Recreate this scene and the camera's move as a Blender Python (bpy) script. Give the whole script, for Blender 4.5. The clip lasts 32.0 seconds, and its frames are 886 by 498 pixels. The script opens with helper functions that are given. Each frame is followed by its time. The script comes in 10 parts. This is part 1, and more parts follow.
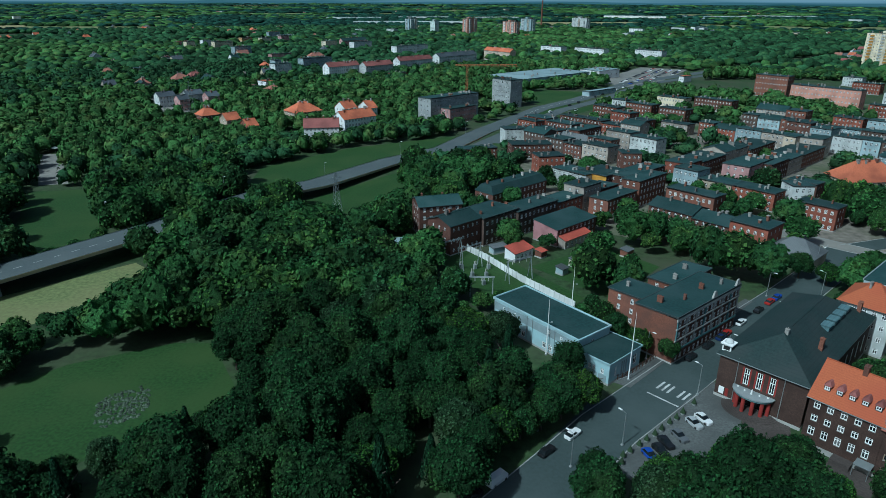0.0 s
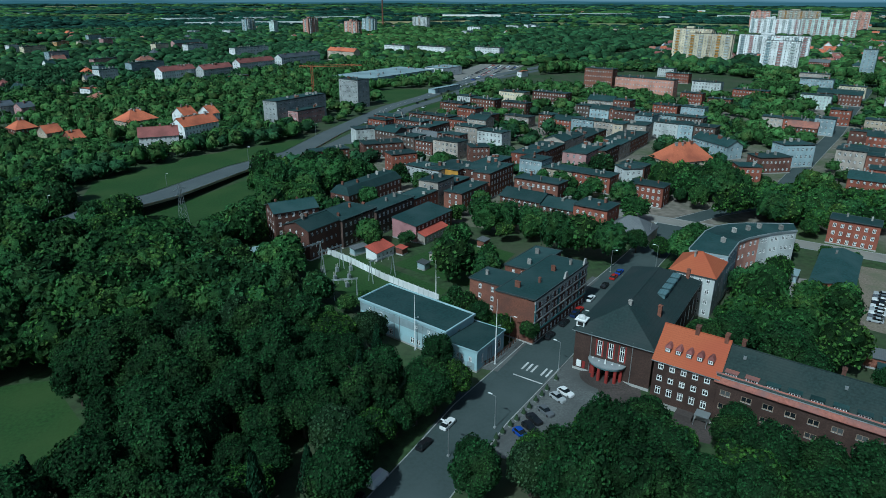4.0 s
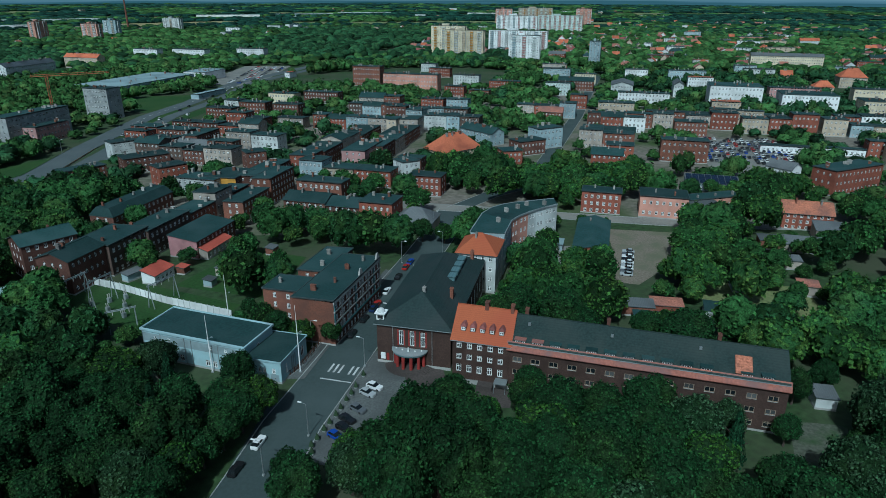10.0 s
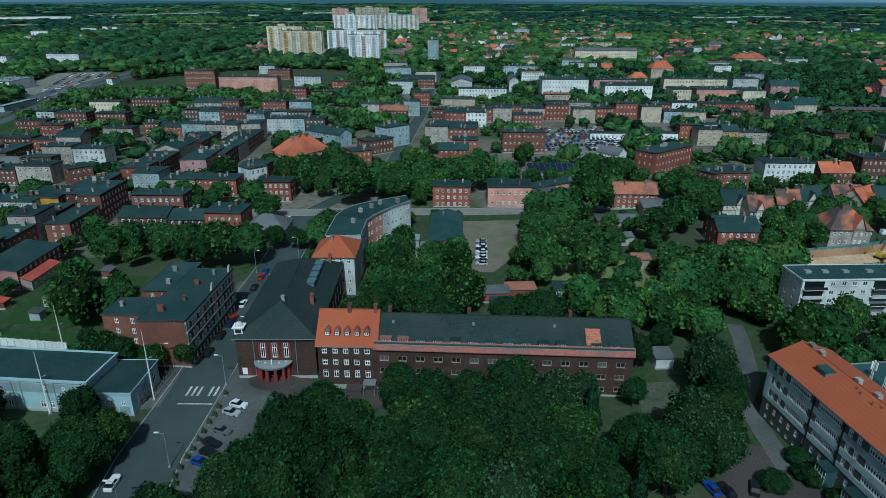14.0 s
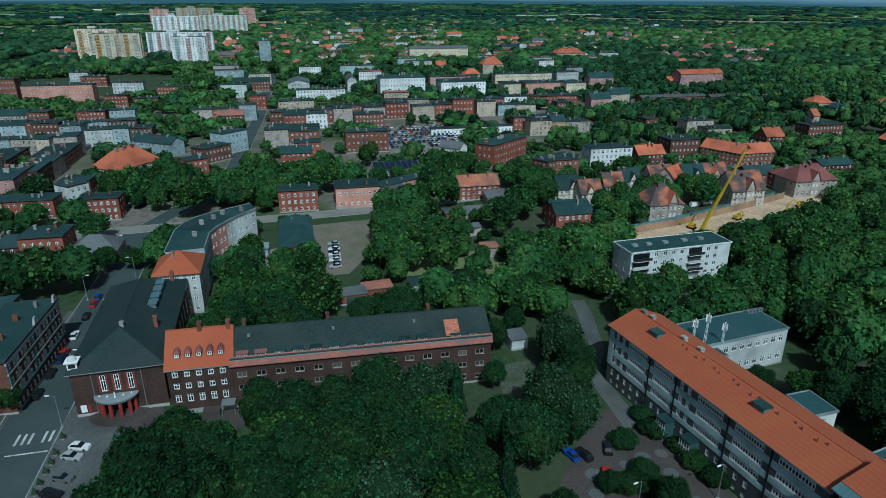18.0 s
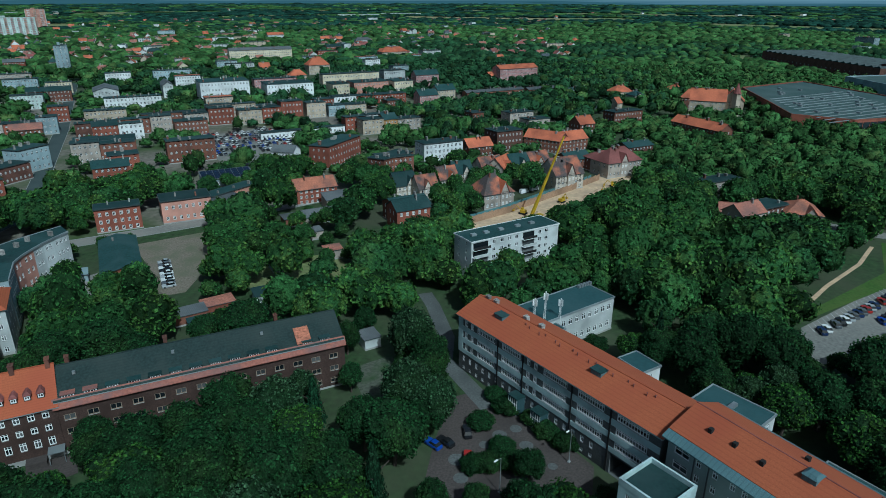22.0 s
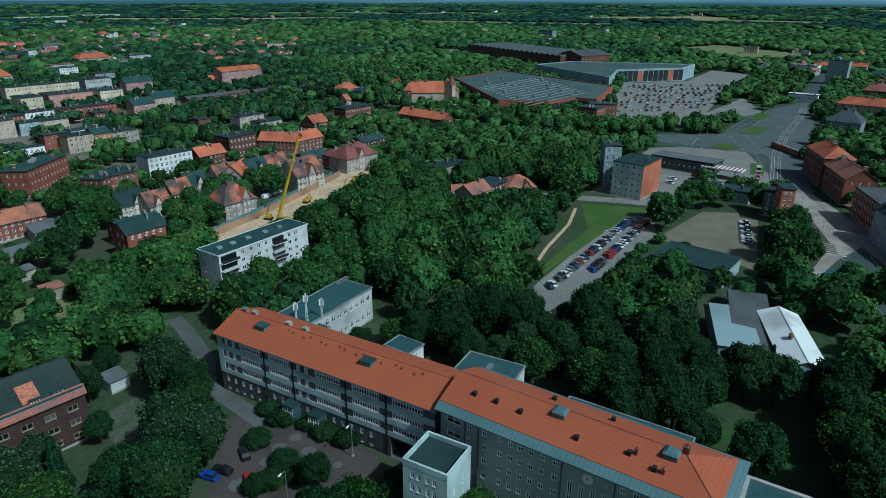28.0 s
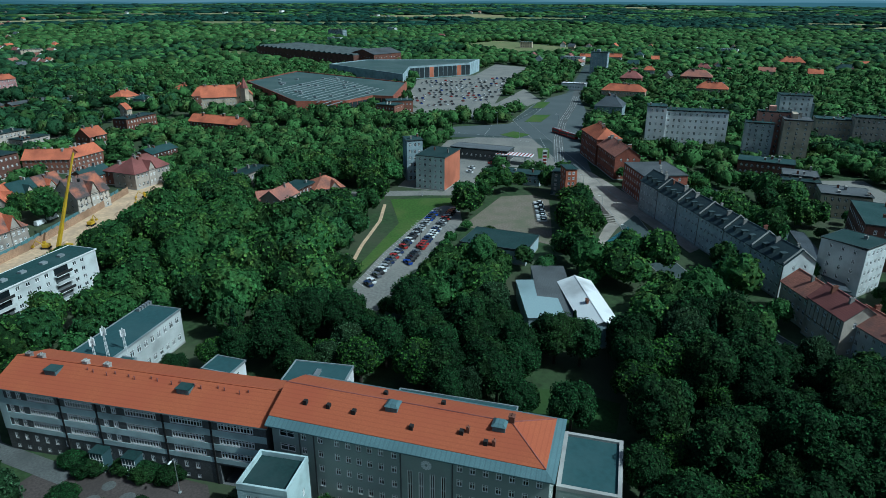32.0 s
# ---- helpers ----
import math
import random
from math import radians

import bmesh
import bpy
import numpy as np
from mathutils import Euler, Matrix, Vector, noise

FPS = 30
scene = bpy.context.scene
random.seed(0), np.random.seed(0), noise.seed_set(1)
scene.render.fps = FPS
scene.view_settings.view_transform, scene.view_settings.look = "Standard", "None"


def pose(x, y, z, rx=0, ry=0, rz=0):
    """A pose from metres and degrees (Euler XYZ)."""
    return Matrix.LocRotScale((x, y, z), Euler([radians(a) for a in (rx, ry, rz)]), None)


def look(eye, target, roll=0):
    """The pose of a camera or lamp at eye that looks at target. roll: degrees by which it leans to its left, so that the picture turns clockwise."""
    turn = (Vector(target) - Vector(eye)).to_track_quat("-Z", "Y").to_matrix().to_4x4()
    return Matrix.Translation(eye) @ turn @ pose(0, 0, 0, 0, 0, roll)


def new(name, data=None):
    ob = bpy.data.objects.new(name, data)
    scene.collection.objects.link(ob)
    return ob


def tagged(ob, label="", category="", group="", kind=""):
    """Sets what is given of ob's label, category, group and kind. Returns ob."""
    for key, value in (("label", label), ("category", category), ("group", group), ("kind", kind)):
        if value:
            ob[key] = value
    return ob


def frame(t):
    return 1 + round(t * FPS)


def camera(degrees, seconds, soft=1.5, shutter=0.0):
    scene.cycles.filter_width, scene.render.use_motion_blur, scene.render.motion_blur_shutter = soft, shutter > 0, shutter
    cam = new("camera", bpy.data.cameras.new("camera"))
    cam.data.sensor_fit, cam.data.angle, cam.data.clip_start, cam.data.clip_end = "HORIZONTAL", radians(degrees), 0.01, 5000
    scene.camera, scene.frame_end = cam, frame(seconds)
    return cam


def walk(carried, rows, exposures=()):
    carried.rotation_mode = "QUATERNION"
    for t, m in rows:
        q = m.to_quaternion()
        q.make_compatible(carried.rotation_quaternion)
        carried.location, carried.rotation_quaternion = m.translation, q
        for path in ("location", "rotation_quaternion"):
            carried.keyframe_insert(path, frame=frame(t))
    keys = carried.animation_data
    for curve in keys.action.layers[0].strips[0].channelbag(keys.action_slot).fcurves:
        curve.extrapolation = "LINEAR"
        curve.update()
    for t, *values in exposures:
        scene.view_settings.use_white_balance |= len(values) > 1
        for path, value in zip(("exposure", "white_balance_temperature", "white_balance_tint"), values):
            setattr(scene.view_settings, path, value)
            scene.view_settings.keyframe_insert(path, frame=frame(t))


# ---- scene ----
KELVIN, TINT = 4900, -8.0
cam = camera(68.93, 32.0, soft=0.5)
EYE, TILT, LEAN = 88.0, -21.7, 0.19
# the drone hangs still and turns to its right: seconds, degrees
TURNS = [
    (0, 0.00), (0.5, 1.63), (1, 3.24), (1.5, 4.87), (2, 6.52), (2.5, 8.19),
    (3, 9.87), (3.5, 11.56), (4.5, 14.89), (5.5, 18.21), (6, 19.87), (6.5, 21.51),
    (7, 23.14), (7.5, 24.77), (8, 26.40), (8.5, 28.05), (9, 29.69), (9.5, 31.33),
    (10, 32.98), (10.5, 34.64), (11, 36.31), (11.5, 37.99), (12, 39.67), (12.5, 41.36),
    (13, 43.06), (13.5, 44.78), (14, 46.53), (14.5, 48.29), (15.5, 51.78), (16.5, 55.25),
    (17, 56.99), (17.5, 58.73), (18, 60.49), (18.5, 62.27), (19, 64.08), (19.5, 65.91),
    (20, 67.75), (20.5, 69.59), (21, 71.46), (21.5, 73.36), (22, 75.29), (22.5, 77.21),
    (23, 79.12), (23.5, 81.02), (24, 82.92), (24.5, 84.81), (25, 86.70), (25.5, 88.60),
    (26.5, 92.41), (27.5, 96.46), (28, 98.64), (28.5, 100.84), (29, 103.02), (29.5, 105.16),
    (30, 107.29), (30.5, 109.49), (31, 111.72), (31.5, 113.96), (32, 116.19),
]
walk(cam, [(t, pose(0, 0, EYE, 0, 0, -yaw) @ pose(0, 0, 0, 90 + TILT, 0, 0) @ pose(0, 0, 0, 0, 0, LEAN)) for t, yaw in TURNS],
     exposures=[(0.0, -0.64, KELVIN, TINT), (7.0, -0.78, KELVIN, TINT), (14.0, -0.93, KELVIN, TINT), (21.0, -0.90, KELVIN, TINT), (28.0, -0.82, KELVIN, TINT), (32.0, -0.55, KELVIN, TINT)])

# ---- sky and sun ----
SUN_AZ, SUN_EL = 228.0, 48.0          # degrees clockwise from +y, and above the horizon
world = bpy.data.worlds.new("sky")
world.use_nodes = True
scene.world = world
wn, wl = world.node_tree.nodes, world.node_tree.links
sky = wn.new("ShaderNodeTexSky")
sky.sky_type, sky.sun_disc = "NISHITA", False
sky.sun_elevation, sky.sun_rotation = radians(SUN_EL), radians(SUN_AZ)
sky.altitude, sky.air_density, sky.dust_density, sky.ozone_density = 200.0, 1.0, 5.0, 0.4
wl.new(sky.outputs[0], wn["Background"].inputs[0])
wn["Background"].inputs[1].default_value = 0.07
sun_data = bpy.data.lights.new("sun", "SUN")
sun_data.energy, sun_data.angle, sun_data.color = 5.0, radians(0.6), (1.0, 0.95, 0.87)
sun = new("sun", sun_data)
sx, sy, sz = math.sin(radians(SUN_AZ)) * math.cos(radians(SUN_EL)), math.cos(radians(SUN_AZ)) * math.cos(radians(SUN_EL)), math.sin(radians(SUN_EL))
sun.matrix_world = look((sx * 500, sy * 500, sz * 500), (0, 0, 0))

# ---- materials ----


def material(name, colour, rough=0.85, vary=0.25, grain=8.0, stain=0.12, bump=0.2, metal=0.0, second=None, lines=None, per_object=0.0, island=0.0, spec=0.3):
    """A surface with grain (per metre), broad stains, fine relief; second: the colour of its stains; lines: (per metre, axis, strength)
    for courses, tiles or boards; per_object, island: how far pieces differ."""
    m = bpy.data.materials.new(name)
    m.use_nodes = True
    n, l = m.node_tree.nodes, m.node_tree.links
    bsdf = n["Principled BSDF"]
    bsdf.inputs["Roughness"].default_value, bsdf.inputs["Metallic"].default_value = rough, metal
    bsdf.inputs["Specular IOR Level"].default_value = spec
    geo = n.new("ShaderNodeNewGeometry")
    where = geo.outputs["Position"]

    def cloud(scale, detail=3.0):
        t = n.new("ShaderNodeTexNoise")
        t.inputs["Scale"].default_value, t.inputs["Detail"].default_value = scale, detail
        l.new(where, t.inputs["Vector"])
        return t.outputs["Fac"]

    def mix(fac, a, b, mode="MIX"):
        x = n.new("ShaderNodeMix")
        x.data_type, x.blend_type = "RGBA", mode
        for sock, val in ((x.inputs[0], fac), (x.inputs[6], a), (x.inputs[7], b)):
            if isinstance(val, (float, int)):
                sock.default_value = val
            elif isinstance(val, tuple):
                sock.default_value = (*val, 1.0)
            else:
                l.new(val, sock)
        return x.outputs[2]

    def ramp(fac, a, b, lo=0.0, hi=1.0):
        r = n.new("ShaderNodeMapRange")
        r.inputs[1].default_value, r.inputs[2].default_value, r.inputs[3].default_value, r.inputs[4].default_value = a, b, lo, hi
        l.new(fac, r.inputs[0])
        return r.outputs[0]

    c = tuple(colour)
    dark, light = tuple(v * (1 - vary) for v in c), tuple(min(1, v * (1 + vary)) for v in c)
    fine = cloud(grain)
    out = mix(ramp(fine, 0.3, 0.7), dark, light)
    if stain:
        out = mix(ramp(cloud(stain, 4.0), 0.42, 0.68), out, second or tuple(v * 0.65 for v in c))
    height = fine
    if lines:
        per, axis, strength = lines
        w = n.new("ShaderNodeTexWave")
        w.bands_direction, w.wave_profile = axis, "SAW"
        w.inputs["Scale"].default_value, w.inputs["Distortion"].default_value = per * 0.314, 0.3
        tc = n.new("ShaderNodeTexCoord")
        l.new(tc.outputs["Object"], w.inputs["Vector"])
        out = mix(ramp(w.outputs["Fac"], 0.0, 0.35, strength, 0.0), out, tuple(v * 0.45 for v in c))
        height = w.outputs["Fac"]
    if per_object or island:
        o = n.new("ShaderNodeObjectInfo").outputs["Random"] if per_object else geo.outputs["Random Per Island"]
        amount = per_object or island
        out = mix(1.0, out, ramp(o, 0, 1, 1 - amount, 1 + amount), "MULTIPLY")
    l.new(out, bsdf.inputs["Base Color"])
    if bump:
        b = n.new("ShaderNodeBump")
        b.inputs["Strength"].default_value, b.inputs["Distance"].default_value = bump, 0.05
        l.new(height, b.inputs["Height"])
        l.new(b.outputs[0], bsdf.inputs["Normal"])
    return m


def glass(name, colour, pale, share=0.25):
    """Dark reflecting window glass; behind a share of the windows hang pale curtains."""
    m = bpy.data.materials.new(name)
    m.use_nodes = True
    n, l = m.node_tree.nodes, m.node_tree.links
    bsdf = n["Principled BSDF"]
    bsdf.inputs["Roughness"].default_value, bsdf.inputs["Specular IOR Level"].default_value = 0.08, 0.6
    info = n.new("ShaderNodeObjectInfo")
    r = n.new("ShaderNodeMapRange")
    r.inputs[1].default_value, r.inputs[2].default_value = 1 - share - 0.15, 1.0
    l.new(info.outputs["Random"], r.inputs[0])
    x = n.new("ShaderNodeMix")
    x.data_type = "RGBA"
    l.new(r.outputs[0], x.inputs[0])
    x.inputs[6].default_value, x.inputs[7].default_value = (*colour, 1), (*pale, 1)
    l.new(x.outputs[2], bsdf.inputs["Base Color"])
    return m


WALLS = {
    "brick": material("brick", (0.20, 0.085, 0.056), grain=3, stain=0.2, lines=(13, "Z", 0.35), per_object=0.25, second=(0.13, 0.065, 0.05)),
    "brickdark": material("sooty_brick", (0.135, 0.066, 0.05), grain=3, stain=0.2, lines=(13, "Z", 0.35), per_object=0.25),
    "brickred": material("red_brick", (0.27, 0.092, 0.06), grain=3, stain=0.2, lines=(13, "Z", 0.35), per_object=0.2),
    "brown": material("brown_brick", (0.12, 0.085, 0.07), grain=3, stain=0.2, lines=(13, "Z", 0.35), per_object=0.15),
    "pale": material("pale_render", (0.56, 0.59, 0.58), vary=0.08, stain=0.15, per_object=0.15),
    "rose": material("rose_render", (0.46, 0.27, 0.26), vary=0.1, stain=0.15, per_object=0.1),
    "pink": material("pink_render", (0.42, 0.22, 0.23), vary=0.1, stain=0.2),
    "cream": material("cream_render", (0.50, 0.42, 0.32), vary=0.1, stain=0.15, per_object=0.15),
    "white": material("white_render", (0.76, 0.78, 0.78), vary=0.06, stain=0.1, per_object=0.1, second=(0.55, 0.56, 0.55)),
    "bluegrey": material("blue_grey_cladding", (0.33, 0.42, 0.45), vary=0.08, stain=0.15, per_object=0.2),
    "yellow": material("yellow_render", (0.66, 0.58, 0.42), vary=0.08, stain=0.1, per_object=0.15),
    "golden": material("golden_render", (0.50, 0.27, 0.045), vary=0.1, stain=0.2),
    "ochre": material("ochre_render", (0.45, 0.27, 0.12), vary=0.1, stain=0.15),
    "salmon": material("salmon_render", (0.58, 0.30, 0.23), vary=0.08, stain=0.12, per_object=0.1),
    "mint": material("mint_render", (0.60, 0.70, 0.66), vary=0.08, stain=0.12),
    "plaster": material("old_plaster", (0.42, 0.37, 0.32), vary=0.15, stain=0.25, per_object=0.2),
    "concrete": material("raw_concrete", (0.34, 0.36, 0.36), vary=0.12, stain=0.2),
    "timber": material("half_timbered_render", (0.56, 0.50, 0.42), vary=0.15, stain=0.3, per_object=0.2),
    "darkglass": material("dark_glass_front", (0.03, 0.04, 0.045), rough=0.15, vary=0.1, stain=0, spec=0.6),
    "tealglass": material("teal_glass_front", (0.05, 0.09, 0.10), rough=0.15, vary=0.1, stain=0, spec=0.6),
    "orangepanel": material("orange_panel", (0.50, 0.17, 0.095), vary=0.08, stain=0.1),
    "hallbrick": material("dark_clinker_brick", (0.068, 0.042, 0.034), grain=3, stain=0.25, lines=(13, "Z", 0.35)),
    "substation": material("pale_blue_render", (0.36, 0.52, 0.56), vary=0.06, stain=0.2, second=(0.32, 0.41, 0.44)),
    "substation_grey": material("grey_panel", (0.27, 0.34, 0.36), vary=0.06, stain=0.2),
    "school": material("grey_green_render", (0.33, 0.38, 0.35), vary=0.08, stain=0.15, second=(0.28, 0.32, 0.30)),
    "schoolband": material("light_grey_band", (0.47, 0.59, 0.59), vary=0.06, stain=0.2),
    "schooldark": material("dark_grey_clinker", (0.13, 0.135, 0.135), grain=3, stain=0.2, lines=(13, "Z", 0.3)),
}
ROOFS = {
    "dark": material("bitumen_felt", (0.017, 0.046, 0.045), rough=0.85, vary=0.25, grain=1.5, stain=0.12, second=(0.032, 0.062, 0.062), per_object=0.3),
    "grey": material("grey_sheet_roof", (0.12, 0.13, 0.135), rough=0.6, lines=(2, "X", 0.4), per_object=0.25),
    "tealslate": material("blue_green_slate", (0.045, 0.068, 0.074), rough=0.6, lines=(4, "X", 0.3), per_object=0.2),
    "slate": material("slate_roof", (0.085, 0.10, 0.115), rough=0.6, lines=(4, "X", 0.3), per_object=0.2),
    "orange": material("orange_clay_tiles", (0.50, 0.15, 0.075), grain=4, lines=(3, "Z", 0.4), per_object=0.15, second=(0.30, 0.09, 0.05)),
    "orangenew": material("new_orange_clay_tiles", (0.36, 0.100, 0.043), vary=0.12, grain=4, lines=(3, "Z", 0.3), second=(0.34, 0.085, 0.04)),
    "orangeworn": material("worn_clay_tiles", (0.42, 0.16, 0.095), grain=2, vary=0.4, lines=(3, "Z", 0.4), second=(0.13, 0.08, 0.07)),
    "darkorange": material("patched_clay_tiles", (0.085, 0.07, 0.068), grain=2, stain=0.2, lines=(3, "Z", 0.4), second=(0.48, 0.16, 0.085)),
    "rust": material("rusty_tiles", (0.36, 0.15, 0.105), grain=2, vary=0.35, lines=(3, "Z", 0.4), second=(0.2, 0.11, 0.095)),
    "maroon": material("maroon_tiles", (0.24, 0.09, 0.08), lines=(3, "Z", 0.4), per_object=0.2),
    "red": material("red_sheet_roof", (0.42, 0.09, 0.06), lines=(2, "X", 0.3)),
    "white": material("white_membrane", (0.72, 0.74, 0.74), vary=0.05, stain=0.1),
    "mall": material("green_grey_membrane", (0.055, 0.092, 0.088), vary=0.15, grain=0.5, stain=0.04, second=(0.085, 0.12, 0.115)),
    "mallpale": material("pale_blue_membrane", (0.27, 0.36, 0.38), vary=0.1, stain=0.05),
    "copper": material("patinated_copper_sheet", (0.115, 0.19, 0.205), rough=0.5, lines=(1.2, "X", 0.5), second=(0.09, 0.15, 0.165)),
    "pinkband": material("weathered_pink_tiles", (0.29, 0.115, 0.085), vary=0.25, grain=2, stain=0.3, second=(0.2, 0.11, 0.1)),
}
PANE = glass("window_glass", (0.012, 0.017, 0.02), (0.16, 0.17, 0.17), 0.3)
FRAME = material("white_window_frame", (0.80, 0.81, 0.80), vary=0.04, stain=0)
FRAME_DARK = material("brown_window_frame", (0.10, 0.07, 0.05), vary=0.1, stain=0)
STONE = material("pale_stone", (0.40, 0.40, 0.38), vary=0.12)
GUTTER = material("dark_sheet_edge", (0.075, 0.095, 0.095), rough=0.6, vary=0.15, metal=0.2)
FLASHING = material("zinc_flashing", (0.34, 0.38, 0.39), rough=0.45, vary=0.1, metal=0.3)
CHIMNEY = material("sooty_chimney_render", (0.30, 0.29, 0.27), vary=0.3, grain=2, per_object=0.4)
METAL = material("galvanised_steel", (0.42, 0.45, 0.46), rough=0.45, metal=0.6, vary=0.1)
BLACK = material("black_rubber", (0.015, 0.015, 0.016), vary=0.1, stain=0)
WHITE_PAINT = material("white_road_paint", (0.55, 0.57, 0.56), vary=0.25, grain=3, stain=0.4, second=(0.3, 0.31, 0.3))
SOLAR = material("solar_cell_glass", (0.012, 0.02, 0.04), rough=0.12, vary=0.1, stain=0, spec=0.6)
ASPHALT = material("asphalt", (0.047, 0.066, 0.065), rough=0.9, grain=1.2, vary=0.12, stain=0.06, second=(0.066, 0.086, 0.085), bump=0.1)
ASPHALT_PALE = material("worn_pale_asphalt", (0.185, 0.185, 0.17), rough=0.9, grain=1.0, stain=0.06, second=(0.24, 0.23, 0.205), bump=0.1)
ASPHALT_BLUE = material("blue_grey_asphalt", (0.082, 0.100, 0.104), rough=0.85, grain=1.0, vary=0.1, stain=0.05, second=(0.10, 0.118, 0.12), bump=0.1)
PAVING = material("grey_paving", (0.11, 0.118, 0.115), grain=2, stain=0.1, bump=0.15)
PINK_PAVING = material("pinkish_paving", (0.075, 0.063, 0.058), grain=2, stain=0.1, bump=0.15)
KERB = material("concrete_kerb", (0.33, 0.34, 0.33), grain=2)
GRASS = material("mown_grass", (0.024, 0.062, 0.013), grain=1.2, vary=0.3, stain=0.05, second=(0.038, 0.074, 0.018), bump=0.5)
# brighter copy of the grass colour, for lawns in the sun
GRASS_SUN = material("short_lawn", (0.050, 0.105, 0.016), grain=1.0, vary=0.25, stain=0.06, second=(0.085, 0.12, 0.03), bump=0.4)
GRASS_PALE = material("dry_meadow", (0.15, 0.18, 0.07), grain=0.8, vary=0.3, stain=0.03, second=(0.2, 0.2, 0.09), bump=0.5)
SOIL = material("ground_of_grass_and_earth", (0.034, 0.062, 0.022), grain=0.5, vary=0.4, stain=0.035, second=(0.060, 0.070, 0.040), bump=0.4)
WHEAT = material("ripe_grain", (0.30, 0.26, 0.13), grain=0.3, vary=0.15, stain=0.01, second=(0.24, 0.22, 0.10), bump=0.2)
SAND = material("excavated_sand", (0.56, 0.41, 0.26), grain=0.7, vary=0.2, stain=0.15, second=(0.42, 0.31, 0.21), bump=0.6)
BARK = material("bark", (0.07, 0.055, 0.045), grain=6, vary=0.4)
BROKEN = material("overgrown_concrete", (0.085, 0.095, 0.07), grain=1.2, vary=0.3, stain=0.25, second=(0.035, 0.07, 0.022), bump=0.4)
PALE_PAVING = material("pale_concrete_paving", (0.33, 0.30, 0.26), grain=2, stain=0.12, bump=0.15)
POOL = material("pool_water", (0.03, 0.10, 0.11), rough=0.08, vary=0.1, stain=0.3, spec=0.6, bump=0.05)
YARDS = material("trodden_yards", (0.165, 0.150, 0.125), grain=0.35, vary=0.35, stain=0.028, second=(0.052, 0.085, 0.026), bump=0.3)
GRAVEL = material("trodden_gravel", (0.185, 0.16, 0.125), grain=1.5, vary=0.3, stain=0.12, second=(0.13, 0.135, 0.085), bump=0.3)

# ---- building blocks of geometry ----


class Shape:
    """Vertices, faces and their material slots, gathered and then linked as one mesh."""

    def __init__(self):
        self.v, self.f, self.m = [], [], []

    def poly(self, pts, m=0):
        k = len(self.v)
        self.v += [tuple(p) for p in pts]
        self.f.append(tuple(range(k, k + len(pts))))
        self.m.append(m)
        return self

    def box(self, x0, y0, z0, x1, y1, z1, m=0, bottom=False):
        k = len(self.v)
        self.v += [(x0, y0, z0), (x1, y0, z0), (x1, y1, z0), (x0, y1, z0), (x0, y0, z1), (x1, y0, z1), (x1, y1, z1), (x0, y1, z1)]
        faces = [(4, 5, 6, 7), (0, 1, 5, 4), (1, 2, 6, 5), (2, 3, 7, 6), (3, 0, 4, 7)] + ([(3, 2, 1, 0)] if bottom else [])
        self.f += [tuple(k + i for i in q) for q in faces]
        self.m += [m] * len(faces)
        return self

    def prism(self, ring, z0, z1, m=0, top=None, cap=True):
        """A ring of (x, y), counterclockwise, raised from z0 to z1; top: a second ring for the upper end."""
        up = top or ring
        n, k = len(ring), len(self.v)
        self.v += [(x, y, z0) for x, y in ring] + [(x, y, z1) for x, y in up]
        for i in range(n):
            j = (i + 1) % n
            self.f.append((k + i, k + j, k + n + j, k + n + i))
            self.m.append(m)
        if cap:
            self.f.append(tuple(range(k + n, k + 2 * n)))
            self.m.append(m)
        return self

    def tube(self, a, b, r0, r1=None, sides=8, m=0):
        a, b = Vector(a), Vector(b)
        r1 = r0 if r1 is None else r1
        d = (b - a).normalized()
        s = d.orthogonal().normalized()
        t = d.cross(s)
        k = len(self.v)
        for c, r in ((a, r0), (b, r1)):
            for i in range(sides):
                q = 2 * math.pi * i / sides
                self.v.append(tuple(c + s * (r * math.cos(q)) + t * (r * math.sin(q))))
        for i in range(sides):
            j = (i + 1) % sides
            self.f.append((k + i, k + j, k + sides + j, k + sides + i))
            self.m.append(m)
        self.f += [tuple(k + i for i in reversed(range(sides))), tuple(k + sides + i for i in range(sides))]
        self.m += [m, m]
        return self

    def mesh(self, name, mats, weld=False):
        if weld:
            seen, back, order = {}, [], []
            for p in self.v:
                key = tuple(round(c, 4) for c in p)
                if key not in seen:
                    seen[key] = len(order)
                    order.append(p)
                back.append(seen[key])
            self.v, self.f = order, [tuple(back[i] for i in q) for q in self.f]
        me = bpy.data.meshes.new(name)
        me.from_pydata(self.v, [], self.f)
        for x in mats:
            me.materials.append(x)
        me.polygons.foreach_set("material_index", self.m)
        me.update()
        return me


def part(name, shape, mats, parent=None, label="", at=None):
    """Links a Shape, or a mesh, as one object, under parent if one is given."""
    me = shape if isinstance(shape, bpy.types.Mesh) else shape.mesh(name, mats if isinstance(mats, (list, tuple)) else [mats])
    ob = new(name, me)
    if parent:
        ob.parent = parent
    if at is not None:
        ob.matrix_basis = at
    if label:
        ob["label"] = label
    return ob


def thing(name, x, y, rot, label, category, group="", z=0.0, kind=""):
    ob = new(name)
    ob.empty_display_size = 0.5
    ob.matrix_basis = pose(x, y, z, 0, 0, rot)
    return tagged(ob, label, category, group, kind)


def ring(r, n, cx=0.0, cy=0.0, a0=0.0):
    return [(cx + r * math.cos(a0 + 2 * math.pi * i / n), cy + r * math.sin(a0 + 2 * math.pi * i / n)) for i in range(n)]


